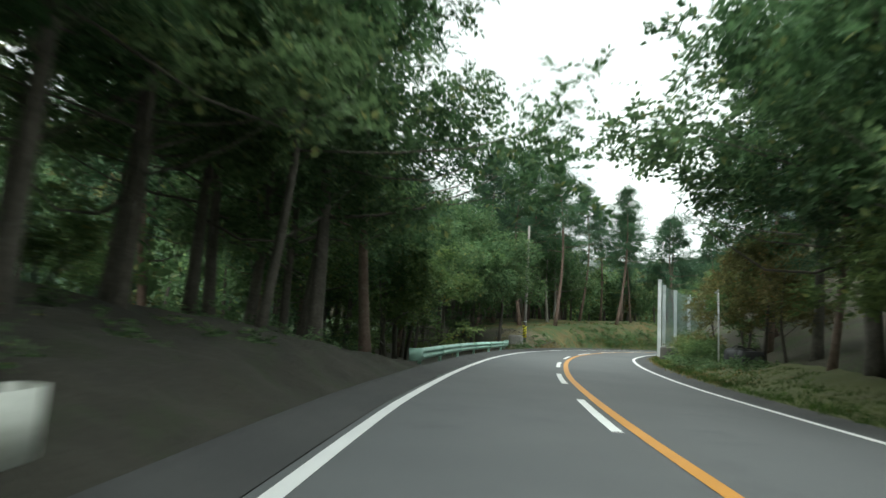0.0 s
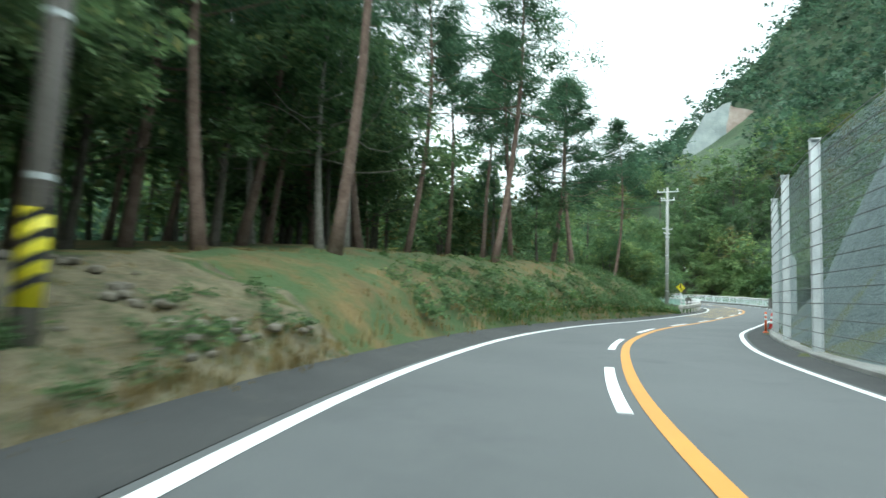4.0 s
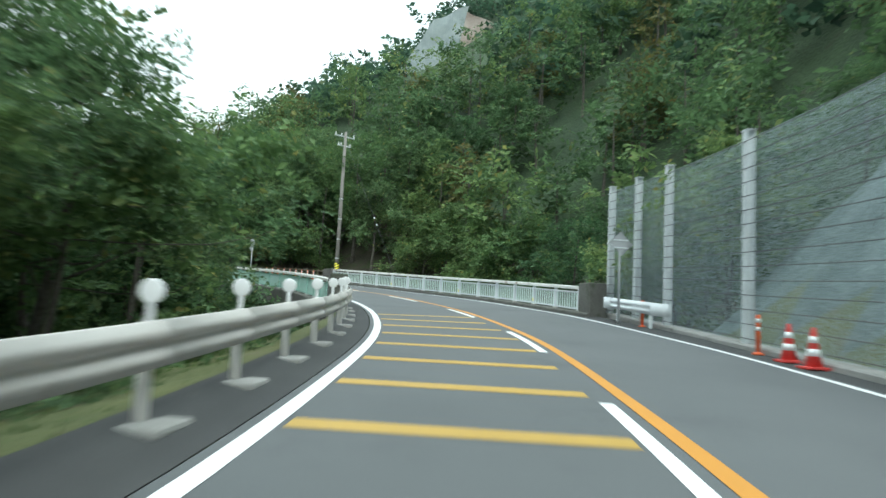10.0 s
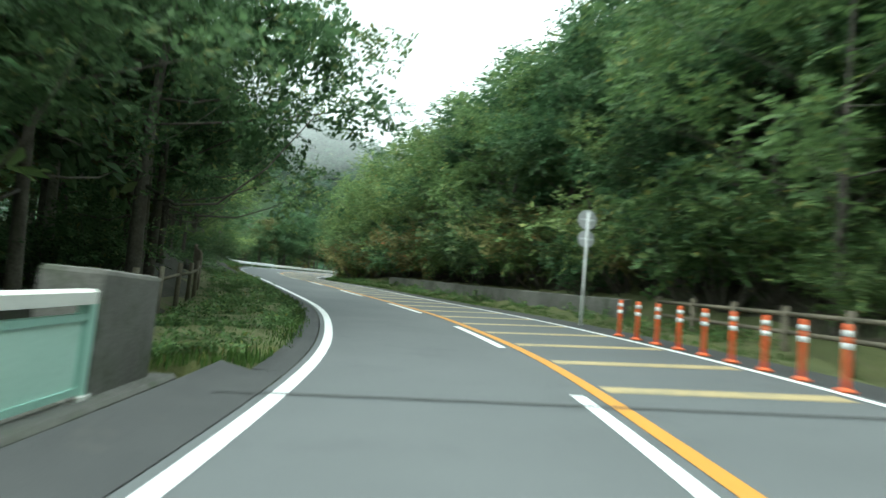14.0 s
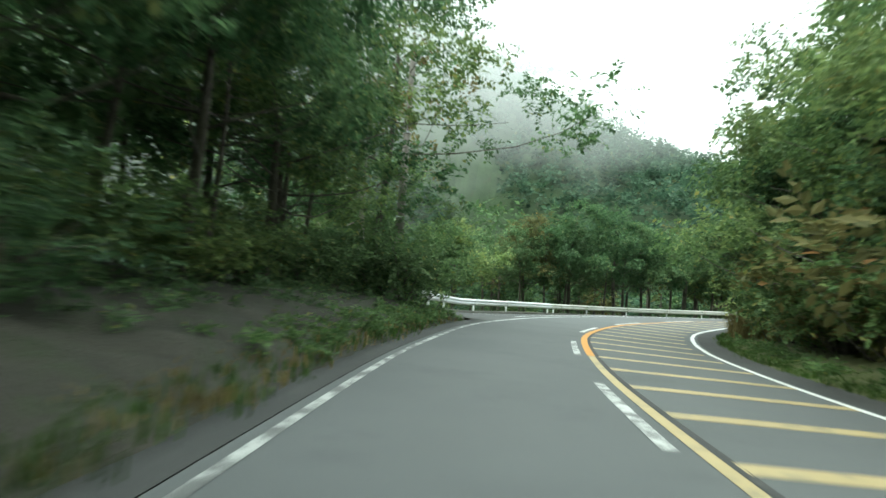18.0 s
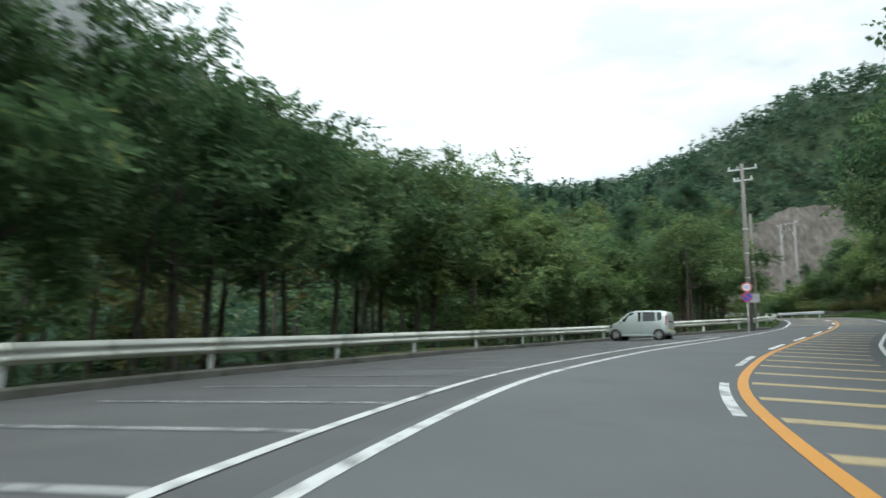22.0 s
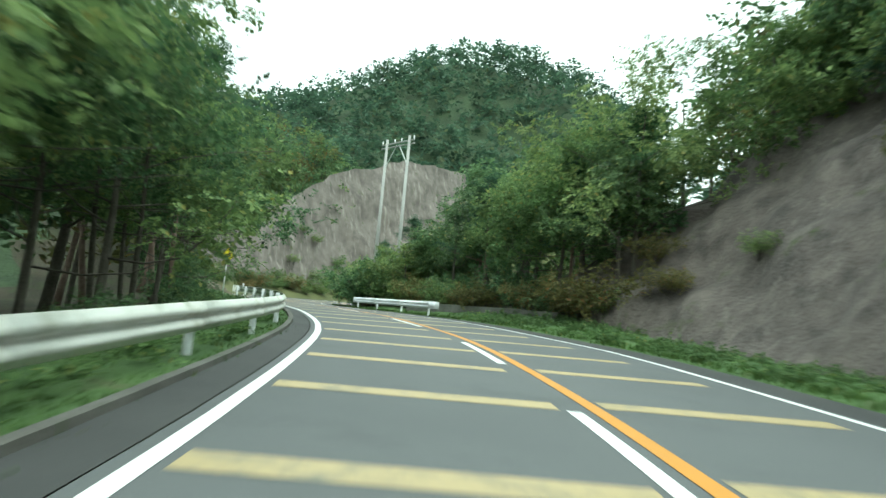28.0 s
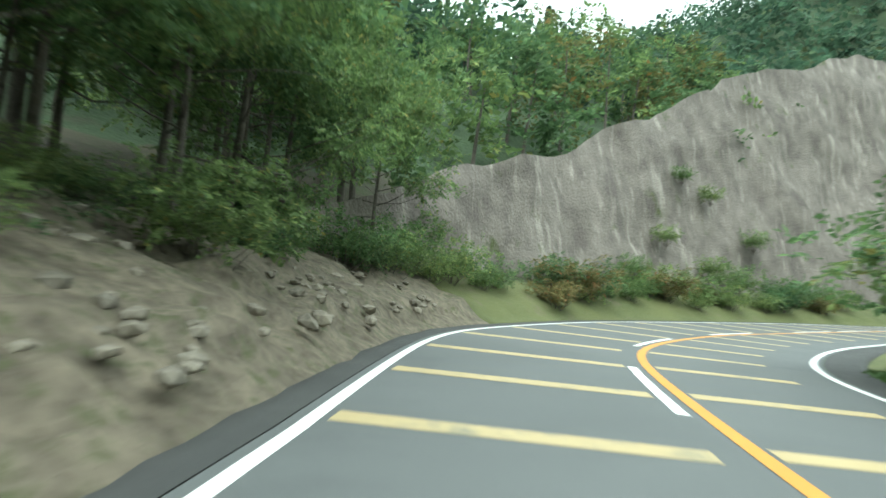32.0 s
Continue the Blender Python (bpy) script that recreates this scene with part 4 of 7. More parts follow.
for k in range(21):
    s = 233.5 + 2.0 * k
    floor_line((s, bay_line(s)), (s, max(-8.1, -edge_l(s) + 0.5)), M_WHITE_OLD if s < 258 else M_WHITE)
for a, b in (((226.75, -3.8), (226.75, -5.95)), ((230.7, -3.88), (230.7, -6.1)), ((227.3, -5.95), (230.7, -6.08)), ((277.5, -3.62), (274.3, -5.03)), ((274.3, -5.03), (274.5, -6.4)), ((277.4, -3.65), (277.4, -5.2))):
    floor_line(a, b, M_WHITE_OLD if a[0] < 250 else M_WHITE)


def bay_mark(s):
    """A worn word on the bay's floor, as plain bars."""
    o = bay_line(s) - 0.42
    for ds, do, ls, lo in ((0.0, 0.0, 0.07, 0.5), (0.17, 0.03, 0.06, 0.42), (0.34, -0.02, 0.07, 0.5), (0.17, -0.22, 0.42, 0.05), (0.17, 0.05, 0.42, 0.05), (0.2, 0.25, 0.36, 0.05)):
        g = Geo()
        sweep(g, ((o + do - lo / 2, 0.007), (o + do + lo / 2, 0.007)), s + ds - ls / 2, s + ds + ls / 2, 0.5, False)
        part("marking_bar", g, M_WHITE_OLD, ROAD)


for s in (232.5, 234.5):
    bay_mark(s)


# ---- trees and plants ----
def sprays(centres, radii, per, size, flat=0.7, droop=0.0, thin=0.55, rng=None, twig=10):
    """Leaves round clump centres, set in two ranks along short twigs that reach outwards."""
    rng = rng or np.random.default_rng(1)
    centres, radii = np.asarray(centres, float), np.asarray(radii, float)
    n = max(1, int(len(centres) * per / twig))
    ci = rng.integers(0, len(centres), n)
    d = rng.normal(size=(n, 3))
    d /= np.linalg.norm(d, axis=1)[:, None]
    pos = centres[ci] + d * (radii[ci] * rng.random(n) ** 0.5)[:, None] * np.array([1, 1, flat])
    u = d * np.array([1, 1, 0.45]) + rng.normal(size=(n, 3)) * 0.45
    u[:, 2] -= droop
    u /= np.linalg.norm(u, axis=1)[:, None]
    up = np.array([0, 0, 1.0]) + d * 0.35 + rng.normal(size=(n, 3)) * 0.3
    w = np.cross(up, u)
    w /= np.linalg.norm(w, axis=1)[:, None]
    j = np.arange(twig)
    along = (j / max(1, twig - 1) - 0.35) * twig * size * 0.62
    rank = np.where(j % 2, 1.0, -1.0)
    size_j = size * (0.55 + 0.8 * rng.random((n, twig)))[..., None]
    axis = u[:, None] * 0.55 + w[:, None] * rank[None, :, None] + rng.normal(size=(n, twig, 3)) * 0.28
    axis /= np.linalg.norm(axis, axis=2)[..., None]
    p = pos[:, None] + u[:, None] * along[None, :, None] + axis * size_j * 0.9
    nrm = np.cross(u, w)[:, None] + rng.normal(size=(n, twig, 3)) * 0.42
    v = np.cross(nrm, axis)
    v /= np.linalg.norm(v, axis=2)[..., None]
    fold = np.cross(axis, v) * size_j * 0.16
    verts = np.stack([p - axis * size_j, p + v * size_j * thin + fold, p + axis * size_j, p - v * size_j * thin + fold], 2).reshape(-1, 3)
    i = np.arange(n * twig) * 4
    return verts, np.r_[np.stack([i, i + 1, i + 2], 1), np.stack([i, i + 2, i + 3], 1)]


def limb(g, a, b, r0, r1, rng, bend=0.25, n=5, sides=5):
    a, b = Vector(a), Vector(b)
    side = Vector(rng.normal(size=3).tolist()) * (b - a).length * bend * 0.4
    pts, rad = [], []
    for i in range(n):
        t = i / (n - 1)
        pts.append(a.lerp(b, t) + side * math.sin(t * math.pi) + Vector((0, 0, -bend * 0.2 * (b - a).length * math.sin(t * math.pi))))
        rad.append(r0 * (1 - t) + r1 * t)
    g.tube(pts, rad, sides)


def make_tree(name, seed, h, kind, leaf, bark, label, girth=None, bare=0.35, width=0.36, per=380, size=0.092):
    """One tree: a tapered trunk with limbs, and a crown of leaf sprays."""
    rng = np.random.default_rng(seed)
    g = Geo()
    r = girth or h * 0.016
    lean = rng.normal(size=2) * 0.03 * h
    bend = rng.normal(size=2) * 0.02 * h
    top = h * (0.97 if kind in ("pine", "cedar") else 0.8)

    def stem(t):
        return Vector((lean[0] * t + bend[0] * math.sin(3.3 * t), lean[1] * t + bend[1] * math.sin(2.7 * t), top * t - 0.4))
    n = 10
    g.tube([stem(i / (n - 1)) for i in range(n)], [r * (1.35 if i == 0 else 1) * (1 - 0.85 * i / (n - 1)) for i in range(n)], 8)
    cen, rad = [], []
    if kind == "broad":
        for i in range(15):
            t = bare + (1 - bare) * (i + rng.random()) / 15
            az = i * 2.4 + rng.normal() * 0.5
            reach = h * width * (0.55 + 0.6 * rng.random()) * (1.0 - 0.62 * max(0, (t - 0.55) / 0.45))
            a = stem(t * 0.92)
            b = a + Vector((math.cos(az) * reach, math.sin(az) * reach, h * 0.06 + h * 0.12 * rng.random()))
            limb(g, a, b, r * 0.3 * (1.15 - t), r * 0.05, rng)
            for q in (1.0, 0.72):
                c = a.lerp(b, q) + Vector((rng.normal() * 0.3, rng.normal() * 0.3, rng.normal() * 0.25 + 0.2))
                cen.append(c)
                rad.append(h * (0.075 + 0.05 * rng.random()))
        cen.append(stem(1.0) + Vector((0, 0, h * 0.09)))
        rad.append(h * 0.11)
        vf = sprays(cen, rad, per * 0.75, size, 0.72, 0.15, 0.55, rng)
    elif kind == "pine":
        for i in range(26):
            t = bare + (1 - bare) * ((i + 0.5 * rng.random()) / 26) ** 0.9
            az = i * 2.4 + rng.normal() * 0.6
            reach = h * width * (0.5 + 0.6 * rng.random()) * (1.08 - t) * 1.6
            a = stem(t)
            b = a + Vector((math.cos(az) * reach, math.sin(az) * reach, reach * (0.10 + 0.2 * rng.random())))
            limb(g, a, b, r * 0.32 * (1.2 - t), r * 0.06, rng, 0.2)
            for q in (1.0, 0.68, 0.42):
                cen.append(a.lerp(b, q) + Vector((rng.normal() * 0.2, rng.normal() * 0.2, 0.15)))
                rad.append(h * (0.026 + 0.026 * rng.random()) * (1.1 if q > 0.5 else 0.8))
        cen.append(stem(1.0))
        rad.append(h * 0.06)
        vf = sprays(cen, rad, per * 0.42, size, 0.6, 0.0, 0.22, rng)
    elif kind == "cedar":
        for i in range(60):
            t = bare + (1 - bare) * i / 59
            az = i * 2.4 + rng.normal() * 0.3
            reach = h * width * (1.02 - t) * (0.75 + 0.5 * rng.random())
            a = stem(t)
            for q in (0.3, 0.65, 1.0):
                cen.append(a + Vector((math.cos(az) * reach * q, math.sin(az) * reach * q, -reach * 0.25 * q)))
                rad.append(h * 0.06 * (1.05 - t) + 0.1)
        vf = sprays(cen, rad, per * 0.45, size, 0.8, 0.35, 0.34, rng, 6)
    else:
        for i in range(13):
            az = i * 2.4
            reach = h * width * 1.5 * math.sqrt((i + 0.5) / 13)
            b = Vector((math.cos(az) * reach, math.sin(az) * reach, h * (0.35 + 0.5 * rng.random() * (1 - 0.4 * i / 13))))
            limb(g, (0, 0, -0.2), b, r * 0.5, r * 0.1, rng)
            cen.append(b)
            rad.append(h * (0.2 + 0.12 * rng.random()))
            cen.append(b * 0.6)
            rad.append(h * 0.22)
        vf = sprays(cen, rad, per, size, 0.8, 0.1, 0.5, rng)
    root = new(name)
    root.empty_display_size = 0.3
    tagged(root, label, "bush" if kind == "bush" else "tree", "roadside trees" if kind != "bush" else "roadside bushes")
    tr = new("stem" if kind == "bush" else "trunk", g.mesh("trunk", (0, 0, 0), bark, True))
    tr.parent = root
    cr = new("crown", np_mesh("crown", vf[0], vf[1], leaf))
    cr.parent = root
    return root


TREES = {
    "b1": make_tree("broadleaf_tree", 11, 9, "broad", M_LEAF, M_BARK, "dense green broadleaf tree with grey trunk"),
    "b2": make_tree("broadleaf_tree", 12, 11, "broad", M_LEAF, M_PALEBARK, "tall green broadleaf tree with pale trunk", None, 0.42),
    "b3": make_tree("broadleaf_tree", 13, 7, "broad", M_LEAF_LIGHT, M_BARK, "light green broadleaf tree at the roadside", None, 0.25, 0.42),
    "b4": make_tree("broadleaf_tree", 14, 8, "broad", M_LEAF_WARM, M_BARK, "broadleaf tree turning yellow and brown", None, 0.3, 0.36),
    "b5": make_tree("broadleaf_tree", 15, 9.5, "broad", M_LEAF, M_BARK, "spreading broadleaf tree with open crown", None, 0.4, 0.46, 330, 0.088),
    "b6": make_tree("sparse_tree", 16, 8.5, "broad", M_LEAF_WARM, M_PALEBARK, "sparse thin-leaved tree with pale branches", 0.10, 0.35, 0.4, 110, 0.068),
    "p1": make_tree("red_pine", 21, 15, "pine", M_NEEDLE, M_PINEBARK, "tall red pine with bare lower trunk", 0.16, 0.46, 0.29, 360, 0.13),
    "p2": make_tree("red_pine", 22, 12, "pine", M_NEEDLE, M_PINEBARK, "red pine with layered dark needles", 0.17, 0.32, 0.30, 330, 0.125),
    "c1": make_tree("cedar", 31, 14, "cedar", M_CEDAR, M_PINEBARK, "dark conical cedar tree", 0.2, 0.08, 0.27, 260, 0.12),
    "n1": make_tree("broadleaf_tree", 17, 9, "broad", M_LEAF, M_BARK, "leafy broadleaf tree leaning over the roadside", None, 0.34, 0.38, 560, 0.075),
    "n2": make_tree("broadleaf_tree", 18, 9, "broad", M_LEAF, M_BARK, "airy broadleaf tree with thin spreading branches", 0.10, 0.42, 0.46, 420, 0.062),
    "n3": make_tree("broadleaf_tree", 19, 9, "broad", M_LEAF_LIGHT, M_BARK, "light green airy broadleaf tree at the roadside", 0.12, 0.3, 0.42, 520, 0.070),
    "u1": make_tree("bush", 41, 1.6, "bush", M_LEAF, M_BARK, "low dense green roadside bush", 0.03, 0, 0.5, 130, 0.05),
    "u2": make_tree("bush", 42, 2.2, "bush", M_LEAF_LIGHT, M_BARK, "light green leafy bush beside the road", 0.03, 0, 0.45, 130, 0.058),
    "u3": make_tree("bush", 43, 1.3, "bush", M_LEAF_WARM, M_BARK, "yellowish leafy bush beside the road", 0.03, 0, 0.5, 120, 0.047)}
HEIGHT = {"n3": 9, "n1": 9, "n2": 9, "b1": 9, "b2": 11, "b3": 7, "b4": 8, "b5": 9.5, "b6": 8.5, "p1": 15, "p2": 12, "c1": 14, "u1": 1.6, "u2": 2.2, "u3": 1.3}
USED = set()
PLANT = np.random.default_rng(77)


def ground_z(x, y):
    return float(heights([(x, y)])[0][0])


def plant(kind, x, y, h=None, turn=None, sink=0.0):
    ob = TREES[kind]
    k = (h or HEIGHT[kind]) / HEIGHT[kind]
    turn = PLANT.random() * 360 if turn is None else turn
    m = pose(x, y, ground_z(x, y) - sink, 0, 0, turn) @ Matrix.Diagonal((k, k, k, 1))
    if kind in USED:
        made = copy_thing(ob, m)
        made.matrix_basis = m
    else:
        USED.add(kind)
        ob.matrix_basis = m
        made = ob
    return made


def grove(side, s0, s1, o0, o1, count, kinds, hs, sink=0.0):
    """Trees strewn between two stations, o0 to o1 metres from the centre line."""
    ss = np.linspace(s0, s1, count + 1)[:-1] + PLANT.random(count) * (s1 - s0) / count
    for s in ss:
        o = (o0 + (o1 - o0) * PLANT.random()) * side
        p = at(s, o)
        kind = kinds[int(PLANT.integers(len(kinds)))]
        h = hs[0] + (hs[1] - hs[0]) * PLANT.random()
        plant(kind, p.x, p.y, h if kind[0] != "u" else h, None, sink)


L_, R_ = -1, 1
grove(L_, -6, 20, 6.8, 8.8, 9, ("n1", "n2", "n2"), (9, 13))
grove(L_, -6, 48, 9.5, 15, 10, ("b1", "n2", "p2"), (9, 13))
grove(L_, 2, 20, 7.4, 10, 6, ("b1", "n1"), (9, 12))
grove(L_, 26, 48, 10, 16, 9, ("b1", "b2"), (9, 12))
grove(L_, 22, 46, 7.4, 9.5, 10, ("n3", "n2", "n1"), (8, 11))
grove(L_, 50, 98, 8.6, 13, 10, ("p1", "p1", "p2"), (13, 17))
grove(L_, 49, 68, 9, 14, 9, ("b1", "b1", "b2"), (9, 13))
grove(L_, 50, 100, 11, 20, 14, ("p1", "n2", "b6", "b1"), (7, 13))
grove(L_, 50, 74, 12, 18, 12, ("b1", "n1", "p2"), (10, 14))
grove(L_, 98, 122, 8.4, 11, 12, ("n2", "b1", "b3"), (6, 9))
grove(L_, 122, 131, 11, 14, 4, ("b1", "b3"), (7, 9))
grove(L_, 132, 158, 10.5, 14, 13, ("n1", "n3", "b1"), (10, 13), 0.5)
grove(L_, 159, 218, 7.6, 9.6, 20, ("n1", "n3", "n1"), (9, 13))
grove(L_, 159, 218, 9.5, 13, 10, ("b1", "b2"), (9, 13))
grove(L_, 160, 218, 9.5, 13, 20, ("u1", "u1", "u2"), (1.6, 2.8))
grove(L_, -4, 48, 9.5, 14, 16, ("u1", "u1", "u2"), (1.4, 2.6))
grove(L_, 223, 243, 12.6, 15.0, 10, ("b5", "b1", "b3"), (6, 7.5))
grove(L_, 243, 262, 12.6, 15.0, 10, ("b5", "b1", "n1"), (7.5, 10))
grove(L_, 262, 290, 12.6, 15.6, 12, ("b1", "b5", "b3"), (7, 9))
grove(L_, 287, 326, 8.0, 9.8, 14, ("n3", "n2", "n3"), (8, 10.5))
grove(L_, 326, 340, 6.4, 9, 9, ("u2", "u1"), (1.0, 2.2))
grove(R_, 339, 351, 5.6, 7.4, 8, ("u2", "p2", "u1"), (2.6, 4.6))
grove(R_, 288, 297, 6.6, 8.0, 4, ("n1", "b1"), (7, 9))
grove(L_, 206, 221, 7.6, 9.5, 4, ("n2", "n3"), (8, 11))
grove(L_, 204, 222, 6.8, 9.5, 16, ("u1", "u2"), (1.4, 2.8))
grove(L_, 288, 330, 9.5, 15, 11, ("p2", "b1", "p1"), (10, 14))
grove(L_, 337, 353, 8.0, 11, 14, ("n3", "n1", "n3"), (6, 9))
grove(R_, -6, 22, 6.6, 8.4, 9, ("b1", "b5", "p2"), (8, 12))
grove(R_, 24, 46, 7.2, 10, 7, ("b3", "b4"), (4, 6))
grove(R_, 124, 132, 8.0, 12, 7, ("b3", "b1"), (5, 8))
grove(R_, 132, 160, 8.5, 13, 12, ("b3", "b1", "b2"), (7, 10), 0.3)
grove(R_, 161, 228, 7.0, 8.8, 24, ("n3", "n3", "n1", "n3"), (8, 11.5))
grove(R_, 161, 228, 8.6, 11, 8, ("b1", "b5", "p2"), (9, 13))
grove(R_, 161, 192, 7.6, 10, 8, ("n1", "b1", "n3"), (11, 14))
grove(R_, 222, 234, 6.2, 7.6, 5, ("n1",), (8, 10))
grove(R_, 230, 262, 7.0, 9.4, 15, ("b1", "n1", "b5", "b1"), (8, 11))
grove(R_, 258, 284, 6.8, 8.8, 14, ("n1", "b1", "n1"), (11, 14.5))
grove(R_, 256, 294, 7.5, 10, 22, ("u1", "u2", "u1"), (2.2, 4.2))
grove(R_, 262, 318, 11.5, 17, 18, ("b1", "b3", "n3", "p2"), (9, 13))
grove(R_, 300, 318, 14, 20, 8, ("b1", "p2", "b3"), (10, 13))
grove(R_, 317, 336, 8.0, 12, 14, ("b3", "n3", "p2", "b1"), (7, 10))
grove(R_, 336, 350, 6.2, 9, 6, ("b3", "p2"), (4, 6))
grove(R_, 336, 356, 9, 16, 9, ("p2", "b3", "b1"), (5, 8))
grove(R_, 31, 46, 5.2, 7.2, 12, ("u1", "u2", "u3"), (1, 1.6))
grove(R_, 161, 228, 6.4, 7.8, 44, ("u1", "u2", "u2", "u3"), (2.2, 4.6))
grove(R_, 236, 288, 5.6, 7.2, 26, ("u1", "u3", "u2"), (0.8, 1.7))
grove(R_, 316, 338, 6.6, 8.2, 18, ("u1", "u2", "u3"), (1.3, 2.6))
grove(L_, 288, 334, 5.9, 7.2, 20, ("u1", "u2"), (0.8, 1.5), 0.3)
grove(L_, 336, 356, 6.4, 9.0, 22, ("u1", "u2", "u2"), (0.9, 2.2))
grove(L_, 354, 388, 5.2, 7.0, 22, ("u1", "u2", "u3"), (0.9, 2.2))
grove(L_, 100, 124, 5.8, 7.5, 14, ("u1", "u2"), (0.6, 1.0))
grove(L_, 354, 398, 34, 50, 15, ("c1",), (7, 10))
grove(R_, 318, 350, 42, 66, 14, ("c1",), (10, 14))
grove(R_, 56, 112, 10, 17, 7, ("p2", "u2", "u1"), (1.6, 3.2))
for kind, s, o, h in (("n2", 221.6, -8.3, 16), ("b6", 222.6, -8.8, 13), ("n1", 45.4, -6.5, 9), ("n1", 43, -7.4, 11), ("b1", 227.5, 7.0, 10), ("p1", 31.5, 8.4, 14), ("p2", 35, 9.5, 11), ("b3", 27, -7.2, 6.5), ("b3", 31, -7.6, 7), ("b4", 244, -14.5, 8.5), ("n3", 318, 9.5, 11), ("p2", 321, 8.6, 7), ("n1", 300, -8.4, 11), ("n1", 13, 7.6, 15), ("n1", 19, 7.8, 15.5), ("n1", 24.5, 8.2, 13), ("b1", 247, -13, 10.5), ("n1", 251, -12.8, 10.5), ("b1", 254, -13.2, 9.5), ("n3", 221.5, -7.6, 6), ("u2", 221, -6.2, 3.2), ("u1", 219.5, -6.1, 3.0), ("n1", 16.5, -6.6, 14), ("p2", 21, -6.3, 15), ("b3", 9.5, 7.4, 6), ("b3", 13, 7.6, 6.5), ("b3", 17, 7.8, 6),  ("n1", 262, -13.4, 9.5), ("n3", 266, -13.0, 10), ("n3", 340, -7.6, 7.5), ("n3", 344, -7.4, 7), ("n3", 348, -7.8, 7), ("p1", 329, -8.0, 14), ("p1", 331.5, -8.8, 15), ("p2", 333, -9.5, 12)):
    p = at(s, o)
    plant(kind, p.x, p.y, h)


for x, y, h in ((17.8, 69.1, 15), (9.6, 58.0, 15), (21.0, 75.0, 13)):
    plant("p1", x, y, h)


def second_rows():
    """The woods behind the first row of trees, joined: stems and crowns."""
    rng = np.random.default_rng(6)
    rows = ((L_, -14, 48, 13, 34, 60), (L_, 48, 80, 15, 40, 60), (L_, 76, 100, 13, 40, 60), (L_, 97, 131, 10, 30, 26), (L_, 131, 166, 11, 34, 26), (L_, 159, 219, 9.5, 28, 56), (L_, 219, 292, 15.5, 34, 70),
            (L_, 286, 336, 12, 30, 26), (L_, 336, 358, 10, 26, 18), (R_, -14, 44, 8.5, 26, 34), (R_, 40, 122, 33, 48, 60), (R_, 116, 166, 12, 36, 70), (R_, 160, 230, 9.5, 30, 90),
            (R_, 224, 272, 8.5, 30, 60), (R_, 266, 318, 14, 36, 74), (R_, 317, 350, 11, 30, 34), (L_, 351, 398, 13, 34, 60))
    xy, hh = [], []
    for side, s0, s1, o0, o1, count in rows:
        for s in s0 + (s1 - s0) * rng.random(count):
            p = at(s, side * (o0 + (o1 - o0) * rng.random()))
            xy.append((p.x, p.y))
            hh.append(6.0 + 4.5 * rng.random())
    z, _ = heights(xy)
    stems, tints = Geo(), ([], [], [])
    for (x, y), zz, h in zip(xy, z, hh):
        b = Vector((x, y, zz))
        lean = Vector((rng.normal() * 0.3, rng.normal() * 0.3, 0))
        stems.tube([b - Vector((0, 0, 0.3)), b + lean * 0.4 + Vector((0, 0, h * 0.4)), b + lean + Vector((0, 0, h * 0.85))], [0.14, 0.1, 0.03], 6, False)
        t = tints[int(rng.choice(3, p=(0.62, 0.26, 0.12)))]
        for k in range(13):
            q = 0.28 + 0.72 * (k + rng.random()) / 13
            r = h * 0.30 * math.sqrt(max(0.08, 1 - ((q - 0.5) / 0.58) ** 2)) * (0.5 + 0.6 * rng.random())
            a = k * 2.4 + rng.normal() * 0.4
            t.append((b + lean * q + Vector((math.cos(a) * r, math.sin(a) * r, h * q)), h * (0.10 + 0.05 * rng.random())))
    tagged(new("woods_stems", stems.mesh("woods_stems", (0, 0, 0), M_BARK, True)), "bare stems of the woods behind the road", "woods", "", "stuff")
    for t, mat, lab in zip(tints, (M_LEAF, M_LEAF_LIGHT, M_LEAF_WARM), ("deep green crowns of the woods", "light green crowns of the woods", "brownish turning crowns of the woods")):
        v, f = sprays([q[0] for q in t], [q[1] for q in t], 46, 0.255, 0.85, 0.1, 0.5, rng, 8)
        tagged(new("woods_crowns", np_mesh("woods_crowns", v, f, mat)), lab, "woods", "", "stuff")


second_rows()


def far_woods():
    """Wooded slopes beyond the roadside rows, as crowns of coarse sprays."""
    rng = np.random.default_rng(5)
    for name, gap_m, lo, hi, rad, per, size, lab in (("near_slope_woods", 3.7, 30, 130, (2.7, 1.5), 52, 0.62, "green mixed woods covering the steep slopes"), ("hill_woods", 6.2, 130, 300, (4.2, 3.0), 34, 1.25, "dense woods on the distant hills")):
        X, Y = np.meshgrid(np.arange(-260, 340, gap_m), np.arange(-120, 600, gap_m))
        p = np.stack([X.ravel(), Y.ravel()], 1) + rng.normal(size=(X.size, 2)) * gap_m * 0.28
        z, near = heights(p)
        t = np.clip((p - (100, 160)) @ np.array([0.69, 0.72]) / 26, 0, 1)
        gap = np.linalg.norm(p - (100, 160) - t[:, None] * 26 * np.array([0.69, 0.72]), axis=1)
        ok = (near > lo) & (near < hi) & (gap > 8) & (np.abs((p - (95, 203)) @ np.array([0.72, 0.69])) > np.where((p[:, 0] > 88) & (p[:, 0] < 122), 7, 0))
        p, z = p[ok], z[ok]
        h = rng.random(len(p))
        cen = np.c_[p, z + rad[0] * (0.4 + 1.3 * h)]
        v, f = sprays(cen, rad[0] + rad[1] * rng.random(len(p)), per, size, 1.05, 0.1, 0.6, rng, 6)
        tagged(new(name, np_mesh(name, v, f, M_FAR)), lab, "woods", "", "stuff")


far_woods()


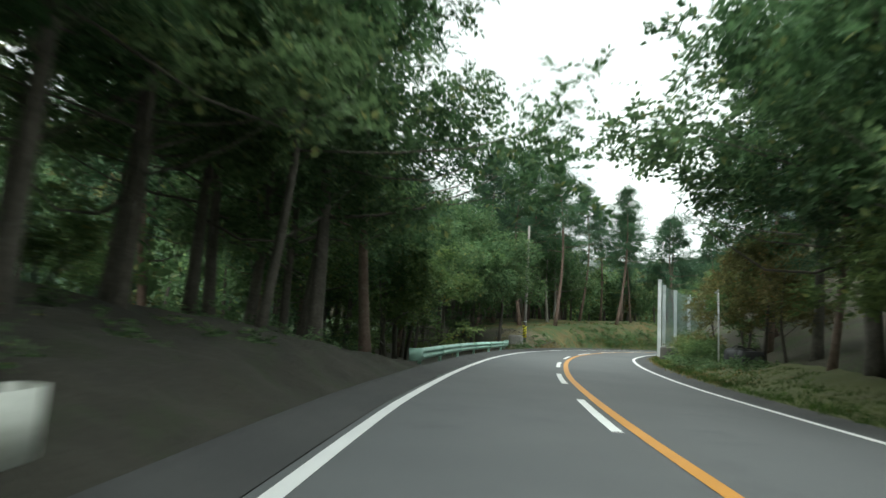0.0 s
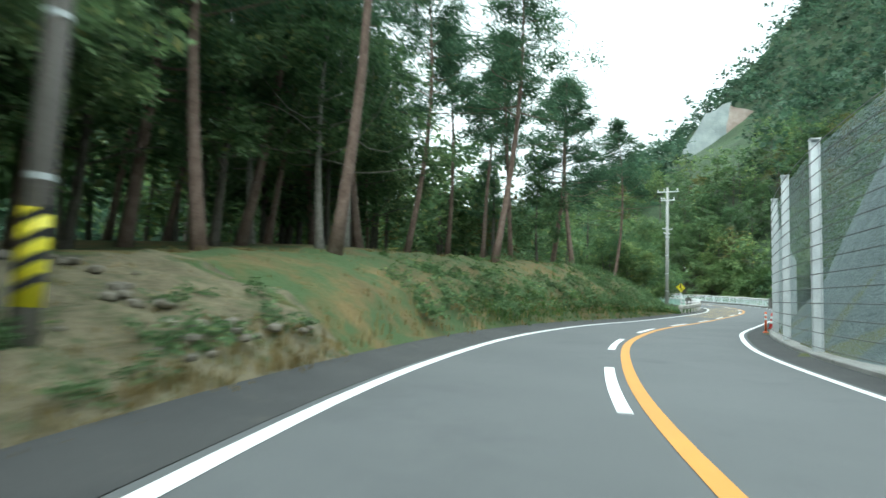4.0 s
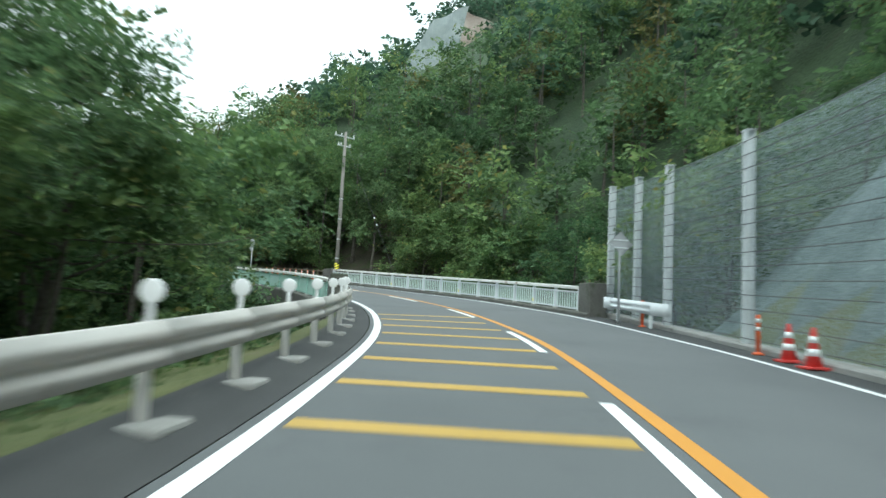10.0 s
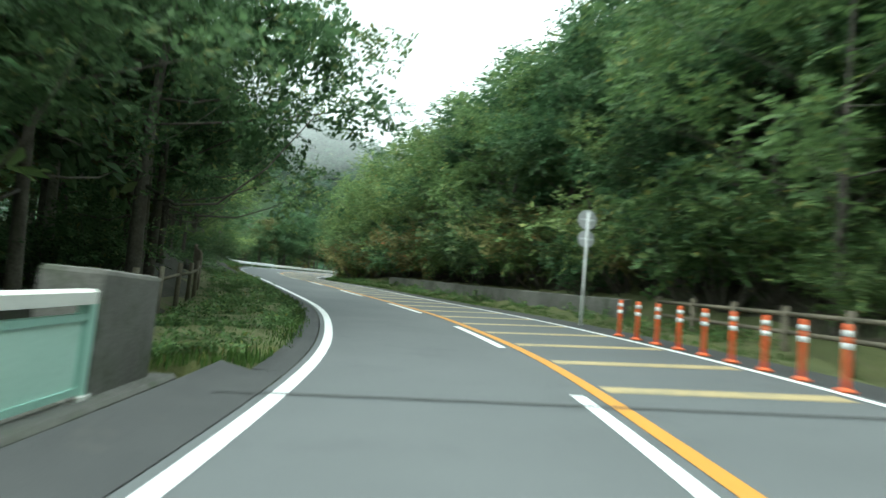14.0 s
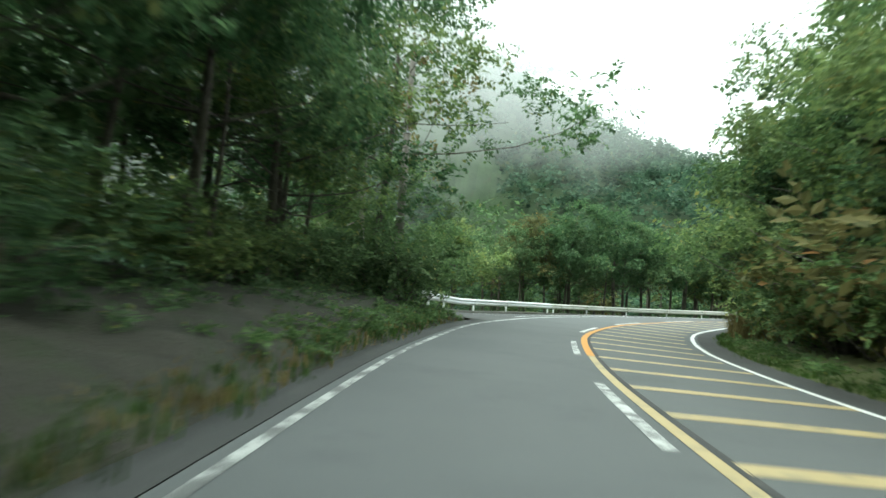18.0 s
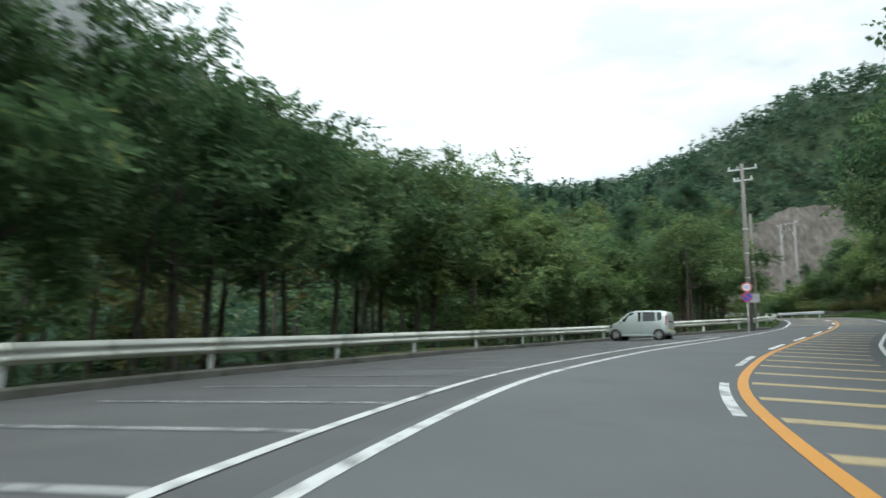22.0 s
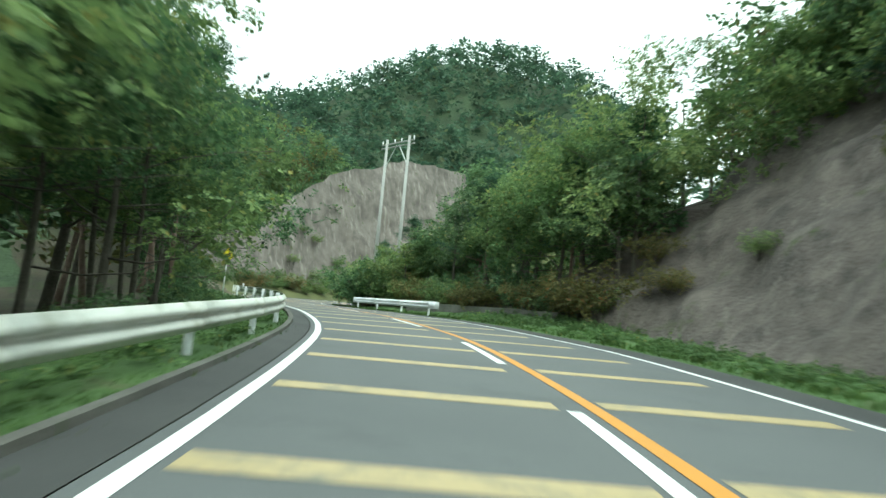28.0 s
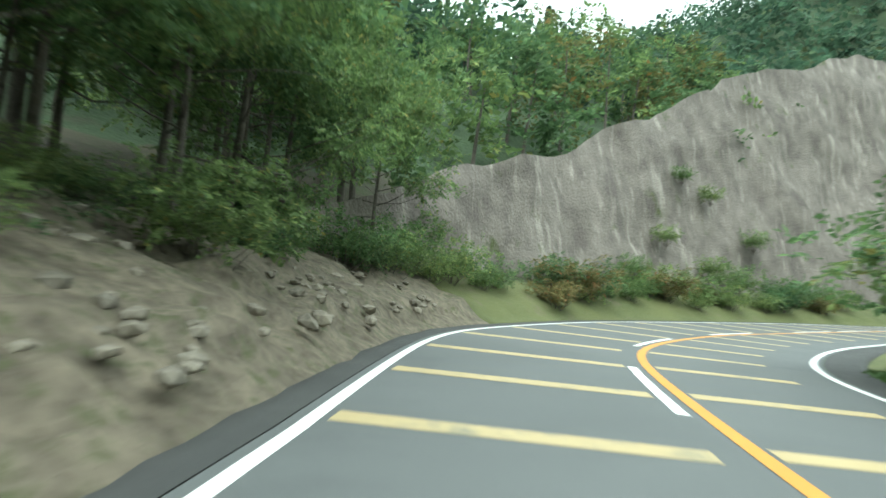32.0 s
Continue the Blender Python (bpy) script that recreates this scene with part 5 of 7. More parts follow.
# ---- roadside things ----
BEAM = ((0.0, 0.175), (0.018, 0.165), (0.05, 0.12), (0.075, 0.10), (0.075, 0.06), (0.045, 0.035), (0.012, 0.0), (0.045, -0.035), (0.075, -0.06), (0.075, -0.10), (0.05, -0.12), (0.018, -0.165), (0.0, -0.175), (-0.006, -0.17), (0.002, -0.16), (0.04, -0.115), (0.062, -0.098), (0.062, -0.065), (0.035, -0.04), (0.0, 0.0), (0.035, 0.04), (0.062, 0.065), (0.062, 0.098), (0.04, 0.115), (0.002, 0.16), (-0.006, 0.17))


def guard_rail(s0, s1, off, label, mat, postmat=None, height=0.60, step=4.0, face=1, ends=(True, True), heads=0, base=None, first=True):
    """W-beam guard rail along the road; face: +1 if the beam looks to the right."""
    f_off = off if callable(off) else (lambda s: off)
    root = thing("guard_rail", at(s0, f_off(s0)), label, "guard rail", "roadside guard rails")
    n = max(1, int(round((s1 - s0) / step)))
    ds = (s1 - s0) / n
    for i in range(n):
        g = Geo()
        sweep(g, [(face * o, height + z) for o, z in BEAM], s0 + i * ds - 0.04, s0 + (i + 1) * ds + 0.04, 1.0, True, f_off)
        part("beam", g, mat, root, "", True)
    for i in range(n + 1):
        s = s0 + i * ds + (0.25 if i == 0 else -0.25 if i == n else 0)
        g = Geo()
        b = at(s, f_off(s) - face * 0.09)
        g.tube([b + Vector((0, 0, -0.6)), b + Vector((0, 0, height + 0.16))], 0.057, 10)
        post = part("post", g, postmat or mat, root, "", True)
        g = Geo()
        g.block(facing(s, f_off(s) - face * 0.03, height), 0.09, 0.08, 0.2, 0.01)
        part("bracket", g, postmat or mat, root)
        if base and s > 107:
            g = Geo()
            g.block(facing(s, f_off(s) - face * 0.05, -0.2), 0.5, 0.6, 0.5, 0.04)
            part("footing", g, base, root, "concrete footing block")
        if heads and i >= heads - 1:
            reflector(s, f_off(s) - face * 0.09, height + 0.16, root, 1.1 if heads == 1 else 0.65)
    for k, e in enumerate(ends):
        if not e:
            continue
        g = Geo()
        s, d = (s0, -1) if k == 0 else (s1, 1)
        pts = []
        for t in (0.0, 0.3, 0.52, 0.66, 0.70, 0.62):
            w = {0.0: 0.0, 0.3: 0.03, 0.52: 0.0, 0.66: -0.08, 0.70: -0.2, 0.62: -0.30}[t]
            pts.append((s + d * t, w))
        verts, faces = [], []
        for q, w in pts:
            for z in (-0.18, 0.18):
                verts.append(at(q, f_off(q) + face * (w + 0.06), height + z))
            for z in (0.18, -0.18):
                verts.append(at(q, f_off(q) + face * (w + 0.045), height + z))
        for j in range(len(pts) - 1):
            for c in range(4):
                faces.append((j * 4 + c, j * 4 + (c + 1) % 4, j * 4 + 4 + (c + 1) % 4, j * 4 + 4 + c))
        g.add(verts, faces)
        part("end_terminal", g, mat, root, "rounded end terminal", True)
    return root


def reflector(s, o, dz, root, big=1.0):
    g = Geo()
    b = at(s, o, dz)
    g.tube([b, b + Vector((0, 0, 0.13))], 0.03, 8)
    stem = part("reflector_stem", g, M_REFLECT, root)
    g = Geo()
    _, t = axis_at(s)
    d = Vector((t[0], t[1], 0)) * 0.02
    c = b + Vector((0, 0, 0.13 + 0.08 * big))
    g.tube([c - d, c - d * 0.8, c + d * 0.8, c + d], [0.07 * big, 0.085 * big, 0.085 * big, 0.07 * big], 18)
    part("reflector_disc", g, M_REFLECT, root, "round white reflector", True)


guard_rail(-8, 2.7, -4.25, "mossy weathered white guard rail at the woods' edge", M_OLDWHITE)
guard_rail(19.8, 44.6, lambda s: -float(np.interp(s, (20, 38, 42, 44.6), (4.35, 4.45, 4.8, 5.7))), "weathered pale mint guard rail by the dark woods", M_MINT, M_MINT, 0.37)
guard_rail(100.7, 129.4, lambda s: -lane_l(s) - 0.75, "beige guard rail with round reflectors", M_BEIGE, M_BEIGE, 0.60, 2.05, 1, (True, False), 1, M_CONCRETE)
guard_rail(124.6, 127.3, 4.45, "short white guard rail before the bridge", M_CLEANWHITE, None, 0.6, 2.6, -1)
PARK_S, PARK_O = (222, 226, 231, 236, 245, 258, 266, 271, 276, 280, 284, 288, 296, 310, 320, 333), (6.1, 7.2, 8.7, 9.9, 10.5, 10.5, 10.4, 10.3, 9.3, 7.2, 5.6, 4.65, 4.4, 4.4, 4.65, 4.5)


def park_rail(s):
    return -float(np.interp(s, PARK_S, PARK_O))


guard_rail(224.3, 242, park_rail, "new galvanised white guard rail round the parking bay", M_CLEANWHITE, M_CLEANWHITE, 0.62, 4.0, 1, (True, False))
guard_rail(242.1, 294, park_rail, "moss-stained white guard rail behind the parking bay", M_OLDWHITE, M_CLEANWHITE, 0.62, 4.0, 1, (False, False))
curve_rail = guard_rail(294.1, 333.5, park_rail, "weathered white guard rail along the curve", M_OLDWHITE, M_CLEANWHITE, 0.50, 4.0, 1, (False, True))
reflector(330.8, park_rail(330.8) - 0.09, 0.56, curve_rail, 0.75)
guard_rail(326.0, 338.8, 3.9, "short white guard rail on the inside of the bend", M_CLEANWHITE, M_CLEANWHITE, 0.58, 3.85, -1)


def rockfall_fence():
    root = thing("rockfall_fence", at(46, 4.3), "tall galvanised rockfall fence with cables and wire mesh", "fence")
    posts = [44.2 + 5.08 * k for k in range(16)] + [124.9, 127.3, 129.5]

    def off(s):
        return float(np.interp(s, (44, 50, 60, 68, 80, 95, 105, 112, 121, 129.5), (4.2, 4.0, 4.0, 3.9, 3.85, 3.9, 4.1, 4.3, 4.7, 5.5)))
    h = 4.75
    for s in posts:
        g = Geo()
        hsec = [(-.1, -.1), (-.1, .1), (-.085, .1), (-.085, .006), (.085, .006), (.085, .1), (.1, .1), (.1, -.1), (.085, -.1), (.085, -.006), (-.085, -.006), (-.085, -.1)]
        ends = [[facing(s, off(s), z) @ Vector((x, y, 0)) for x, y in hsec] for z in (-0.3, h + 0.1)]
        g.add(ends[0] + ends[1], [(q, (q + 1) % 12, 12 + (q + 1) % 12, 12 + q) for q in range(12)] + [(12, 13, 14, 23), (14, 15, 22, 23), (15, 16, 21, 22), (16, 17, 18, 19), (16, 19, 20, 21)])
        post = part("post", g, M_GALV, root, "steel post")
        for k in range(15):
            g = Geo()
            g.block(facing(s, off(s) - 0.105, 0.25 + k * 0.31), 0.02, 0.26, 0.035)
            part("cable_clamp", g, M_GALV, post)
        g = Geo()
        g.block(facing(s, off(s), h + 0.11), 0.24, 0.24, 0.02)
        part("cap_plate", g, M_GALV, post)
    for k in range(15):
        g = Geo()
        z = 0.25 + k * 0.31
        pts = [at(s, off(s) - 0.12, z) for s in np.linspace(posts[0], posts[-1], 45)]
        g.tube(pts, 0.011, 5, False)
        part("cable", g, M_CABLE, root)
    for a, b in zip(posts, posts[1:]):
        g = Geo()
        sweep(g, ((0.0, 0.05), (0.0, h)), a, b, 2.36, False, lambda s: off(s) + 0.13)
        ob = part("mesh_panel", g, M_NET, root, "grey wire mesh panel")
    g = Geo()
    sweep(g, ((-0.2, -0.4), (-0.2, 0.10), (-0.17, 0.13), (0.3, 0.14), (0.33, 0.1), (0.33, -0.4)), 46, 129.8, 1.0, True, off)
    solo("fence_kerb", g, M_CONCRETE, at(46, 4.4), "weathered concrete base kerb under the fence", "kerb", "", "structure")


rockfall_fence()


def sandbags():
    """Dark stacked ton bags by the start of the fence."""
    for k, (s, o, z, w) in enumerate(((27.6, 6.9, 0.0, 0.8), (28.7, 6.8, 0.0, 0.85), (29.7, 6.9, 0.05, 0.8))):
        bm = bmesh.new()
        bmesh.ops.create_cube(bm, size=1)
        bmesh.ops.subdivide_edges(bm, edges=bm.edges[:], cuts=4, use_grid_fill=True)
        for v in bm.verts:
            r = Vector((v.co.x, v.co.y, 0)).length
            v.co.x *= 1 - 0.28 * max(0, r - 0.42)
            v.co.y *= 1 - 0.28 * max(0, r - 0.42)
            bulge = 1 + 0.14 * math.cos(v.co.z * 3.0)
            v.co.x *= w * bulge
            v.co.y *= w * bulge
            v.co += Vector(noise.noise_vector(v.co * 3 + Vector((k * 7.1, 0, 0)))) * 0.05
        g = Geo()
        m = facing(s, o, z + 0.5, 15 * k)
        bm.verts.index_update()
        g.add([m @ v.co for v in bm.verts], [[v.index for v in f.verts] for f in bm.faces])
        bm.free()
        bag = solo("sandbag", g, M_BAG, at(s, o, z), "black woven ton bag filled with soil", "sandbag", "stacked ton bags", "", True)
        g = Geo()
        top = m @ Vector((0, 0, 0.48))
        g.tube([top + Vector((-0.3, 0, 0)), top + Vector((-0.12, 0, 0.14)), top + Vector((0.12, 0, 0.14)), top + Vector((0.3, 0, 0))], 0.025, 6)
        part("lifting_strap", g, M_BAG, bag)


sandbags()


def low_plate():
    g = Geo()
    sweep(g, ((0.0, -0.3), (0.0, 0.74), (0.05, 0.8), (1.15, 0.8), (1.2, 0.74), (1.2, -0.3)), 38.4, 44.2, 1.0, True, lambda s: 4.42)
    solo("low_barrier", g, M_DARKCON, at(41, 4.7), "low dark concrete block carrying the first fence post", "concrete block")


low_plate()


def thin_markers():
    root = thing("snow_pole", at(30.7, 6.3), "thin white snow pole with a small arrow head", "marker pole")
    part("pole", sign_post(30.7, 6.3, 3.5, 0.03), M_SIGNWHITE, root, "", True)
    m = facing(30.7, 6.3, 3.4)
    part("arrow_head", plate(m, [(-0.02, -0.06), (-0.02, 0.1), (-0.2, -0.02)], 0.015), M_SIGNBACK, root)
    root = thing("marker_post", at(41.5, 6.2), "small white marker post with dark bars", "marker post")
    g = Geo()
    g.block(facing(41.5, 6.2, 0.7), 0.1, 0.06, 1.7, 0.01)
    post = part("post", g, M_SIGNWHITE, root)
    for z in (1.0, 1.13, 1.26, 1.39):
        g = Geo()
        g.block(facing(41.5, 6.2 - 0.0, z) @ Matrix.Translation((0, -0.032, 0)), 0.06, 0.004, 0.07)
        part("bar", g, M_BLACK, post)


def bollard(s, o, h=0.8):
    root = thing("delineator_post", at(s, o), "orange plastic delineator post with white bands", "delineator", "orange delineator posts")
    b = at(s, o)
    g = Geo()
    g.tube([b, b + Vector((0, 0, 0.03)), b + Vector((0, 0, 0.06))], [0.11, 0.11, 0.05], 14)
    part("base", g, M_ORANGE, root, "", True)
    g = Geo()
    g.tube([b + Vector((0, 0, 0.04)), b + Vector((0, 0, h - 0.03)), b + Vector((0, 0, h))], [0.042, 0.042, 0.03], 12)
    part("tube", g, M_ORANGE, root, "", True)
    for z in (h - 0.16, h - 0.32):
        g = Geo()
        g.tube([b + Vector((0, 0, z)), b + Vector((0, 0, z + 0.08))], 0.045, 12)
        part("band", g, M_REFLECT, root, "white reflective band", True)


for s, o in ((72, 3.55), (80, 3.5), (87.1, 3.5), (93.5, 3.55), (100.4, 3.7), (106.8, 3.8), (113.5, 4.0), (119.4, 4.3), (125.4, 4.55)):
    bollard(s, o)
for k in range(9):
    bollard(158.0 + 0.83 * k, 3.35, 0.85)


def cone(s, o):
    root = thing("traffic_cone", at(s, o), "red traffic cone with white bands", "traffic cone", "traffic cones")
    m = facing(s, o)
    g = Geo()
    g.block(m @ Matrix.Translation((0, 0, 0.025)), 0.38, 0.38, 0.05, 0.015)
    part("base", g, M_CONE, root)
    b = at(s, o)
    g = Geo()
    g.tube([b + Vector((0, 0, 0.04)), b + Vector((0, 0, 0.68)), b + Vector((0, 0, 0.7))], [0.14, 0.035, 0.025], 18)
    part("body", g, M_CONE, root, "", True)
    for z0, z1 in ((0.22, 0.34), (0.44, 0.55)):
        g = Geo()
        g.tube([b + Vector((0, 0, z0)), b + Vector((0, 0, z1))], [0.143 - 0.164 * (z0 - 0.04), 0.143 - 0.164 * (z1 - 0.04)], 18)
        part("band", g, M_REFLECT, root, "white reflective band", True)


cone(117.4, 4.15)
cone(118.3, 4.25)
cone(76.8, 3.6)


def bridge_rail(s0, s1, off, face, label, low=0.0, group="bridge railings"):
    """Painted bridge railing: posts, rust-stained hand rail, corrugated infill."""
    root = thing("bridge_railing", at(s0, off(s0)), label, "railing", group)
    n = int(round((s1 - s0) / 1.9))
    ds = (s1 - s0) / n
    for i in range(n + 1):
        s = s0 + i * ds
        g = Geo()
        g.block(facing(s, off(s), 0.52 - low), 0.11, 0.13, 0.9, 0.012)
        p = part("post", g, M_MINT if face > 0 else M_CLEANWHITE, root)
        g = Geo()
        g.block(facing(s, off(s), 0.13 - low), 0.17, 0.19, 0.10, 0.012)
        part("foot", g, M_RUSTWHITE, p)
        if face < 0 and i % 4 == 2:
            g = Geo()
            g.block(facing(s, off(s) + face * 0.06, 0.36 - low), 0.012, 0.1, 0.12, 0.003)
            part("yellow_marker", g, M_SIGNYELLOW, p, "yellow marker plate")
    for i in range(n):
        a, b = s0 + i * ds, s0 + (i + 1) * ds
        g = Geo()
        sweep(g, [(o, z - low) for o, z in ((-0.085, 0.95), (-0.085, 1.05), (-0.05, 1.075), (0.05, 1.075), (0.085, 1.05), (0.085, 0.95))], a + 0.01, b - 0.01, 1.0, True, off)
        part("hand_rail", g, M_RUSTWHITE, root, "rust-stained white hand rail")
        for z, mat in ((0.84 - low, M_MINT if face > 0 else M_CLEANWHITE), (0.22 - low, M_MINT if face > 0 else M_CLEANWHITE)):
            g = Geo()
            sweep(g, ((-0.035, z - 0.03), (-0.035, z + 0.03), (0.035, z + 0.03), (0.035, z - 0.03)), a + 0.055, b - 0.055, 1.0, True, off)
            part("cross_rail", g, mat, root)
        k = 12 if face > 0 else 9
        for j in range(k):
            s = a + 0.09 + (b - a - 0.18) * (j + 0.5) / k
            g = Geo()
            g.block(facing(s, off(s), 0.53 - low), 0.03, (b - a) / k * (0.86 if face > 0 else 0.38), 0.57)
            part("slat", g, M_MINTPANEL if face > 0 else M_PALEMINT, root)
    return root


def pillar(s, o, w, d, h, label):
    g = Geo()
    g.block(facing(s, o, h / 2 - 0.3), w, d, h + 0.6, 0.05)
    solo("bridge_pillar", g, M_DARKCON, at(s, o), label, "pillar", "bridge end pillars")


def left_off(s):
    return -float(np.interp(s, (130, 136, 142, 156), (4.55, 4.6, 4.75, 4.85)))


def right_off(s):
    return float(np.interp(s, (129, 140, 150, 157), (4.55, 4.45, 4.2, 4.0)))


pillar(130.0, -4.45, 0.6, 1.5, 1.12, "weathered concrete pillar at the bridge's start")
pillar(156.5, -5.1, 0.6, 1.3, 1.1, "dark weathered concrete pillar at the bridge's end")
pillar(156.9, 4.1, 0.6, 1.2, 1.05, "weathered concrete pillar beside the utility pole")
pillar(129.4, 4.75, 0.7, 1.0, 1.2, "stained concrete pillar at the bridge's start")
bridge_rail(130.9, 155.7, left_off, 1, "mint green bridge railing with rust-stained hand rail", 0.13)
bridge_rail(130.0, 156.2, right_off, -1, "white and mint bridge railing with rust-stained hand rail")
g = Geo()
sweep(g, ((-0.28, -0.8), (-0.28, -0.03), (-0.24, 0.01), (0.22, 0.01), (0.26, -0.03), (0.26, -0.8)), 130.4, 157.4, 1.0, True, left_off)
solo("bridge_kerb", g, M_DARKCON, at(131, -4.6), "weathered concrete kerb under the bridge railing", "kerb", "", "structure")
g = Geo()
sweep(g, ((-0.26, -0.7), (-0.26, 0.1), (-0.22, 0.14), (0.24, 0.14), (0.28, 0.10), (0.28, -0.7)), 128.9, 157.2, 1.0, True, right_off)
solo("bridge_kerb", g, M_DARKCON, at(129, 4.6), "weathered concrete kerb under the bridge railing", "kerb", "", "structure")
g = Geo()
sweep(g, ((-4.95, -0.05), (-4.95, -0.95), (5.2, -0.95), (5.2, -0.05)), 131, 157, 1.0, True)
solo("bridge_deck", g, M_DARKCON, at(131, 0), "concrete bridge deck slab under the asphalt", "bridge deck", "", "structure")
g = Geo()
sweep(g, ((-0.74, -0.3), (-0.74, 0.09), (-0.62, 0.1), (-0.60, -0.3)), 296, 336, 1.0, True, lambda s: -lane_l(s))
solo("roadside_kerb", g, M_DARKCON, at(296, -4.6), "mossy concrete kerb along the guard rail", "kerb", "", "structure")


def utility_pole(s, o, h, mat, label, arms=True, band=False, tilt=0.0, slim=1.0, lift=0.0):
    root = thing("utility_pole", at(s, o), label, "utility pole", "utility poles")
    b = at(s, o)
    dx = Vector((tilt, 0, 0))
    g = Geo()
    g.tube([b + Vector((0, 0, -0.6)), b + dx * 0.5 + Vector((0, 0, h * 0.5)), b + dx + Vector((0, 0, h))], [0.17 * slim, 0.145 * slim, 0.105 * slim], 16)
    part("shaft", g, mat, root, "", True)
    m = facing(s, o)
    if arms:
        for z, w in ((h - 0.35, 1.8), (h - 1.1, 1.2)):
            g = Geo()
            g.block(Matrix.Translation(dx) @ m @ Matrix.Translation((0, 0.12, z)), w, 0.09, 0.09, 0.01)
            arm = part("cross_arm", g, M_GALV, root)
            for x in (-w / 2 + 0.08, -0.3, w / 2 - 0.08):
                g = Geo()
                p = dx + m @ Vector((x, 0.12, z + 0.04))
                g.tube([p, p + Vector((0, 0, 0.08)), p + Vector((0, 0, 0.12)), p + Vector((0, 0, 0.2))], [0.03, 0.055, 0.035, 0.045], 10)
                part("insulator", g, M_SIGNWHITE, arm, "white insulator", True)
    for z in (1.9, 3.4, 5.0, 6.6):
        if z < h - 2:
            g = Geo()
            p = b + dx * (z / h) + Vector((0, 0, z))
            g.tube([p - Vector((0, 0, 0.03)), p + Vector((0, 0, 0.03))], 0.165 * slim, 16)
            part("steel_band", g, M_GALV, root)
    if band:
        g = Geo()
        g.tube([b + Vector((0, 0, 0.45 + lift)), b + Vector((0, 0, 1.5 + lift * 0.4))], 0.172 * slim, 20)
        sleeve = part("warning_sleeve", g, M_SIGNYELLOW, root, "yellow and black striped warning sleeve", True)
        for k in range(5 if lift == 0 else 4):
            g = Geo()
            pts = []
            for j in range(21):
                a = 2 * math.pi * j / 20
                z = lift + 0.52 + k * 0.2 + 0.16 * (0.5 + 0.5 * math.cos(a))
                pts.append((math.cos(a) * 0.1735 * slim, math.sin(a) * 0.1735 * slim, z))
            verts = [b + Vector(p) for p in pts] + [b + Vector((p[0], p[1], p[2] + 0.085)) for p in pts]
            g.add(verts, [(j, j + 1, 22 + j, 21 + j) for j in range(20)])
            part("black_stripe", g, M_BLACK, sleeve)
    return root


utility_pole(48.2, -5.5, 9.0, M_WOODPOLE, "grey utility pole with a striped warning sleeve in the woods", False, True, 0.0, 0.75, 0.3)
utility_pole(103.6, -5.6, 11.0, M_POLE, "pale concrete utility pole behind the guard rail")
utility_pole(157.2, 4.85, 12.0, M_WOODPOLE, "brownish utility pole with guy wire and striped foot", True, True)
utility_pole(221.5, -7.0, 10.0, M_WOODPOLE, "grey utility pole beside the parking bay entrance", False)
utility_pole(285.5, -4.4, 11.0, M_WOODPOLE, "slender grey utility pole behind the road signs", True, False)
utility_pole(297.4, -5.6, 9.0, M_WOODPOLE, "grey utility pole by the guard rail", False)


def wire(a, b, sag, label="black overhead cable between poles"):
    g = Geo()
    pts = [Vector(a).lerp(Vector(b), i / 14) - Vector((0, 0, sag * math.sin(math.pi * i / 14))) for i in range(15)]
    g.tube(pts, 0.012, 5, False)
    solo("overhead_cable", g, M_BLACK, a, label, "cable", "overhead cables")


def guy():
    g = Geo()
    a, b = at(158, 5.5, 11.4), at(154.5, 8.6, 0.4)
    g.tube([a, b], 0.012, 5)
    root = solo("guy_wire", g, M_CABLE, a, "steel guy wire with white insulators", "guy wire")
    for t in (0.55, 0.6):
        g = Geo()
        p, q = a.lerp(b, t), a.lerp(b, t + 0.012)
        g.tube([p, q], 0.05, 8)
        part("insulator", g, M_SIGNWHITE, root)


guy()


def sign_post(s, o, h, r=0.038):
    g = Geo()
    b = at(s, o)
    g.tube([b + Vector((0, 0, -0.4)), b + Vector((0, 0, h)), b + Vector((0, 0, h + 0.02))], [r, r, r * 0.6], 12)
    return g


def plate(m, outline, thick):
    """A flat plate from an outline in the pose's x-z plane, facing -y."""
    g = Geo()
    n = len(outline)
    v = [m @ Vector((x, -thick / 2, z)) for x, z in outline] + [m @ Vector((x, thick / 2, z)) for x, z in outline]
    g.add(v, [tuple(range(n)), tuple(range(2 * n - 1, n - 1, -1))] + [(i, i + n, (i + 1) % n + n, (i + 1) % n) for i in range(n)])
    return g


def disc(r, n=32):
    return [(r * math.cos(2 * math.pi * i / n), r * math.sin(2 * math.pi * i / n)) for i in range(n)]


def ring(m, r0, r1, y, n=32):
    g = Geo()
    a, b = disc(r0, n), disc(r1, n)
    g.add([m @ Vector((x, y, z)) for x, z in a] + [m @ Vector((x, y, z)) for x, z in b], [(i, (i + 1) % n, n + (i + 1) % n, n + i) for i in range(n)])
    return g


def band_path(m, pts, w, y):
    """A flat drawn stroke through points in the plate's plane."""
    g = Geo()
    verts = []
    for i, (x, z) in enumerate(pts):
        a, b = pts[max(i - 1, 0)], pts[min(i + 1, len(pts) - 1)]
        d = Vector((b[0] - a[0], b[1] - a[1])).normalized()
        verts += [m @ Vector((x - d.y * w, y, z + d.x * w)), m @ Vector((x + d.y * w, y, z - d.x * w))]
    g.add(verts, [(2 * i, 2 * i + 1, 2 * i + 3, 2 * i + 2) for i in range(len(pts) - 1)])
    return g


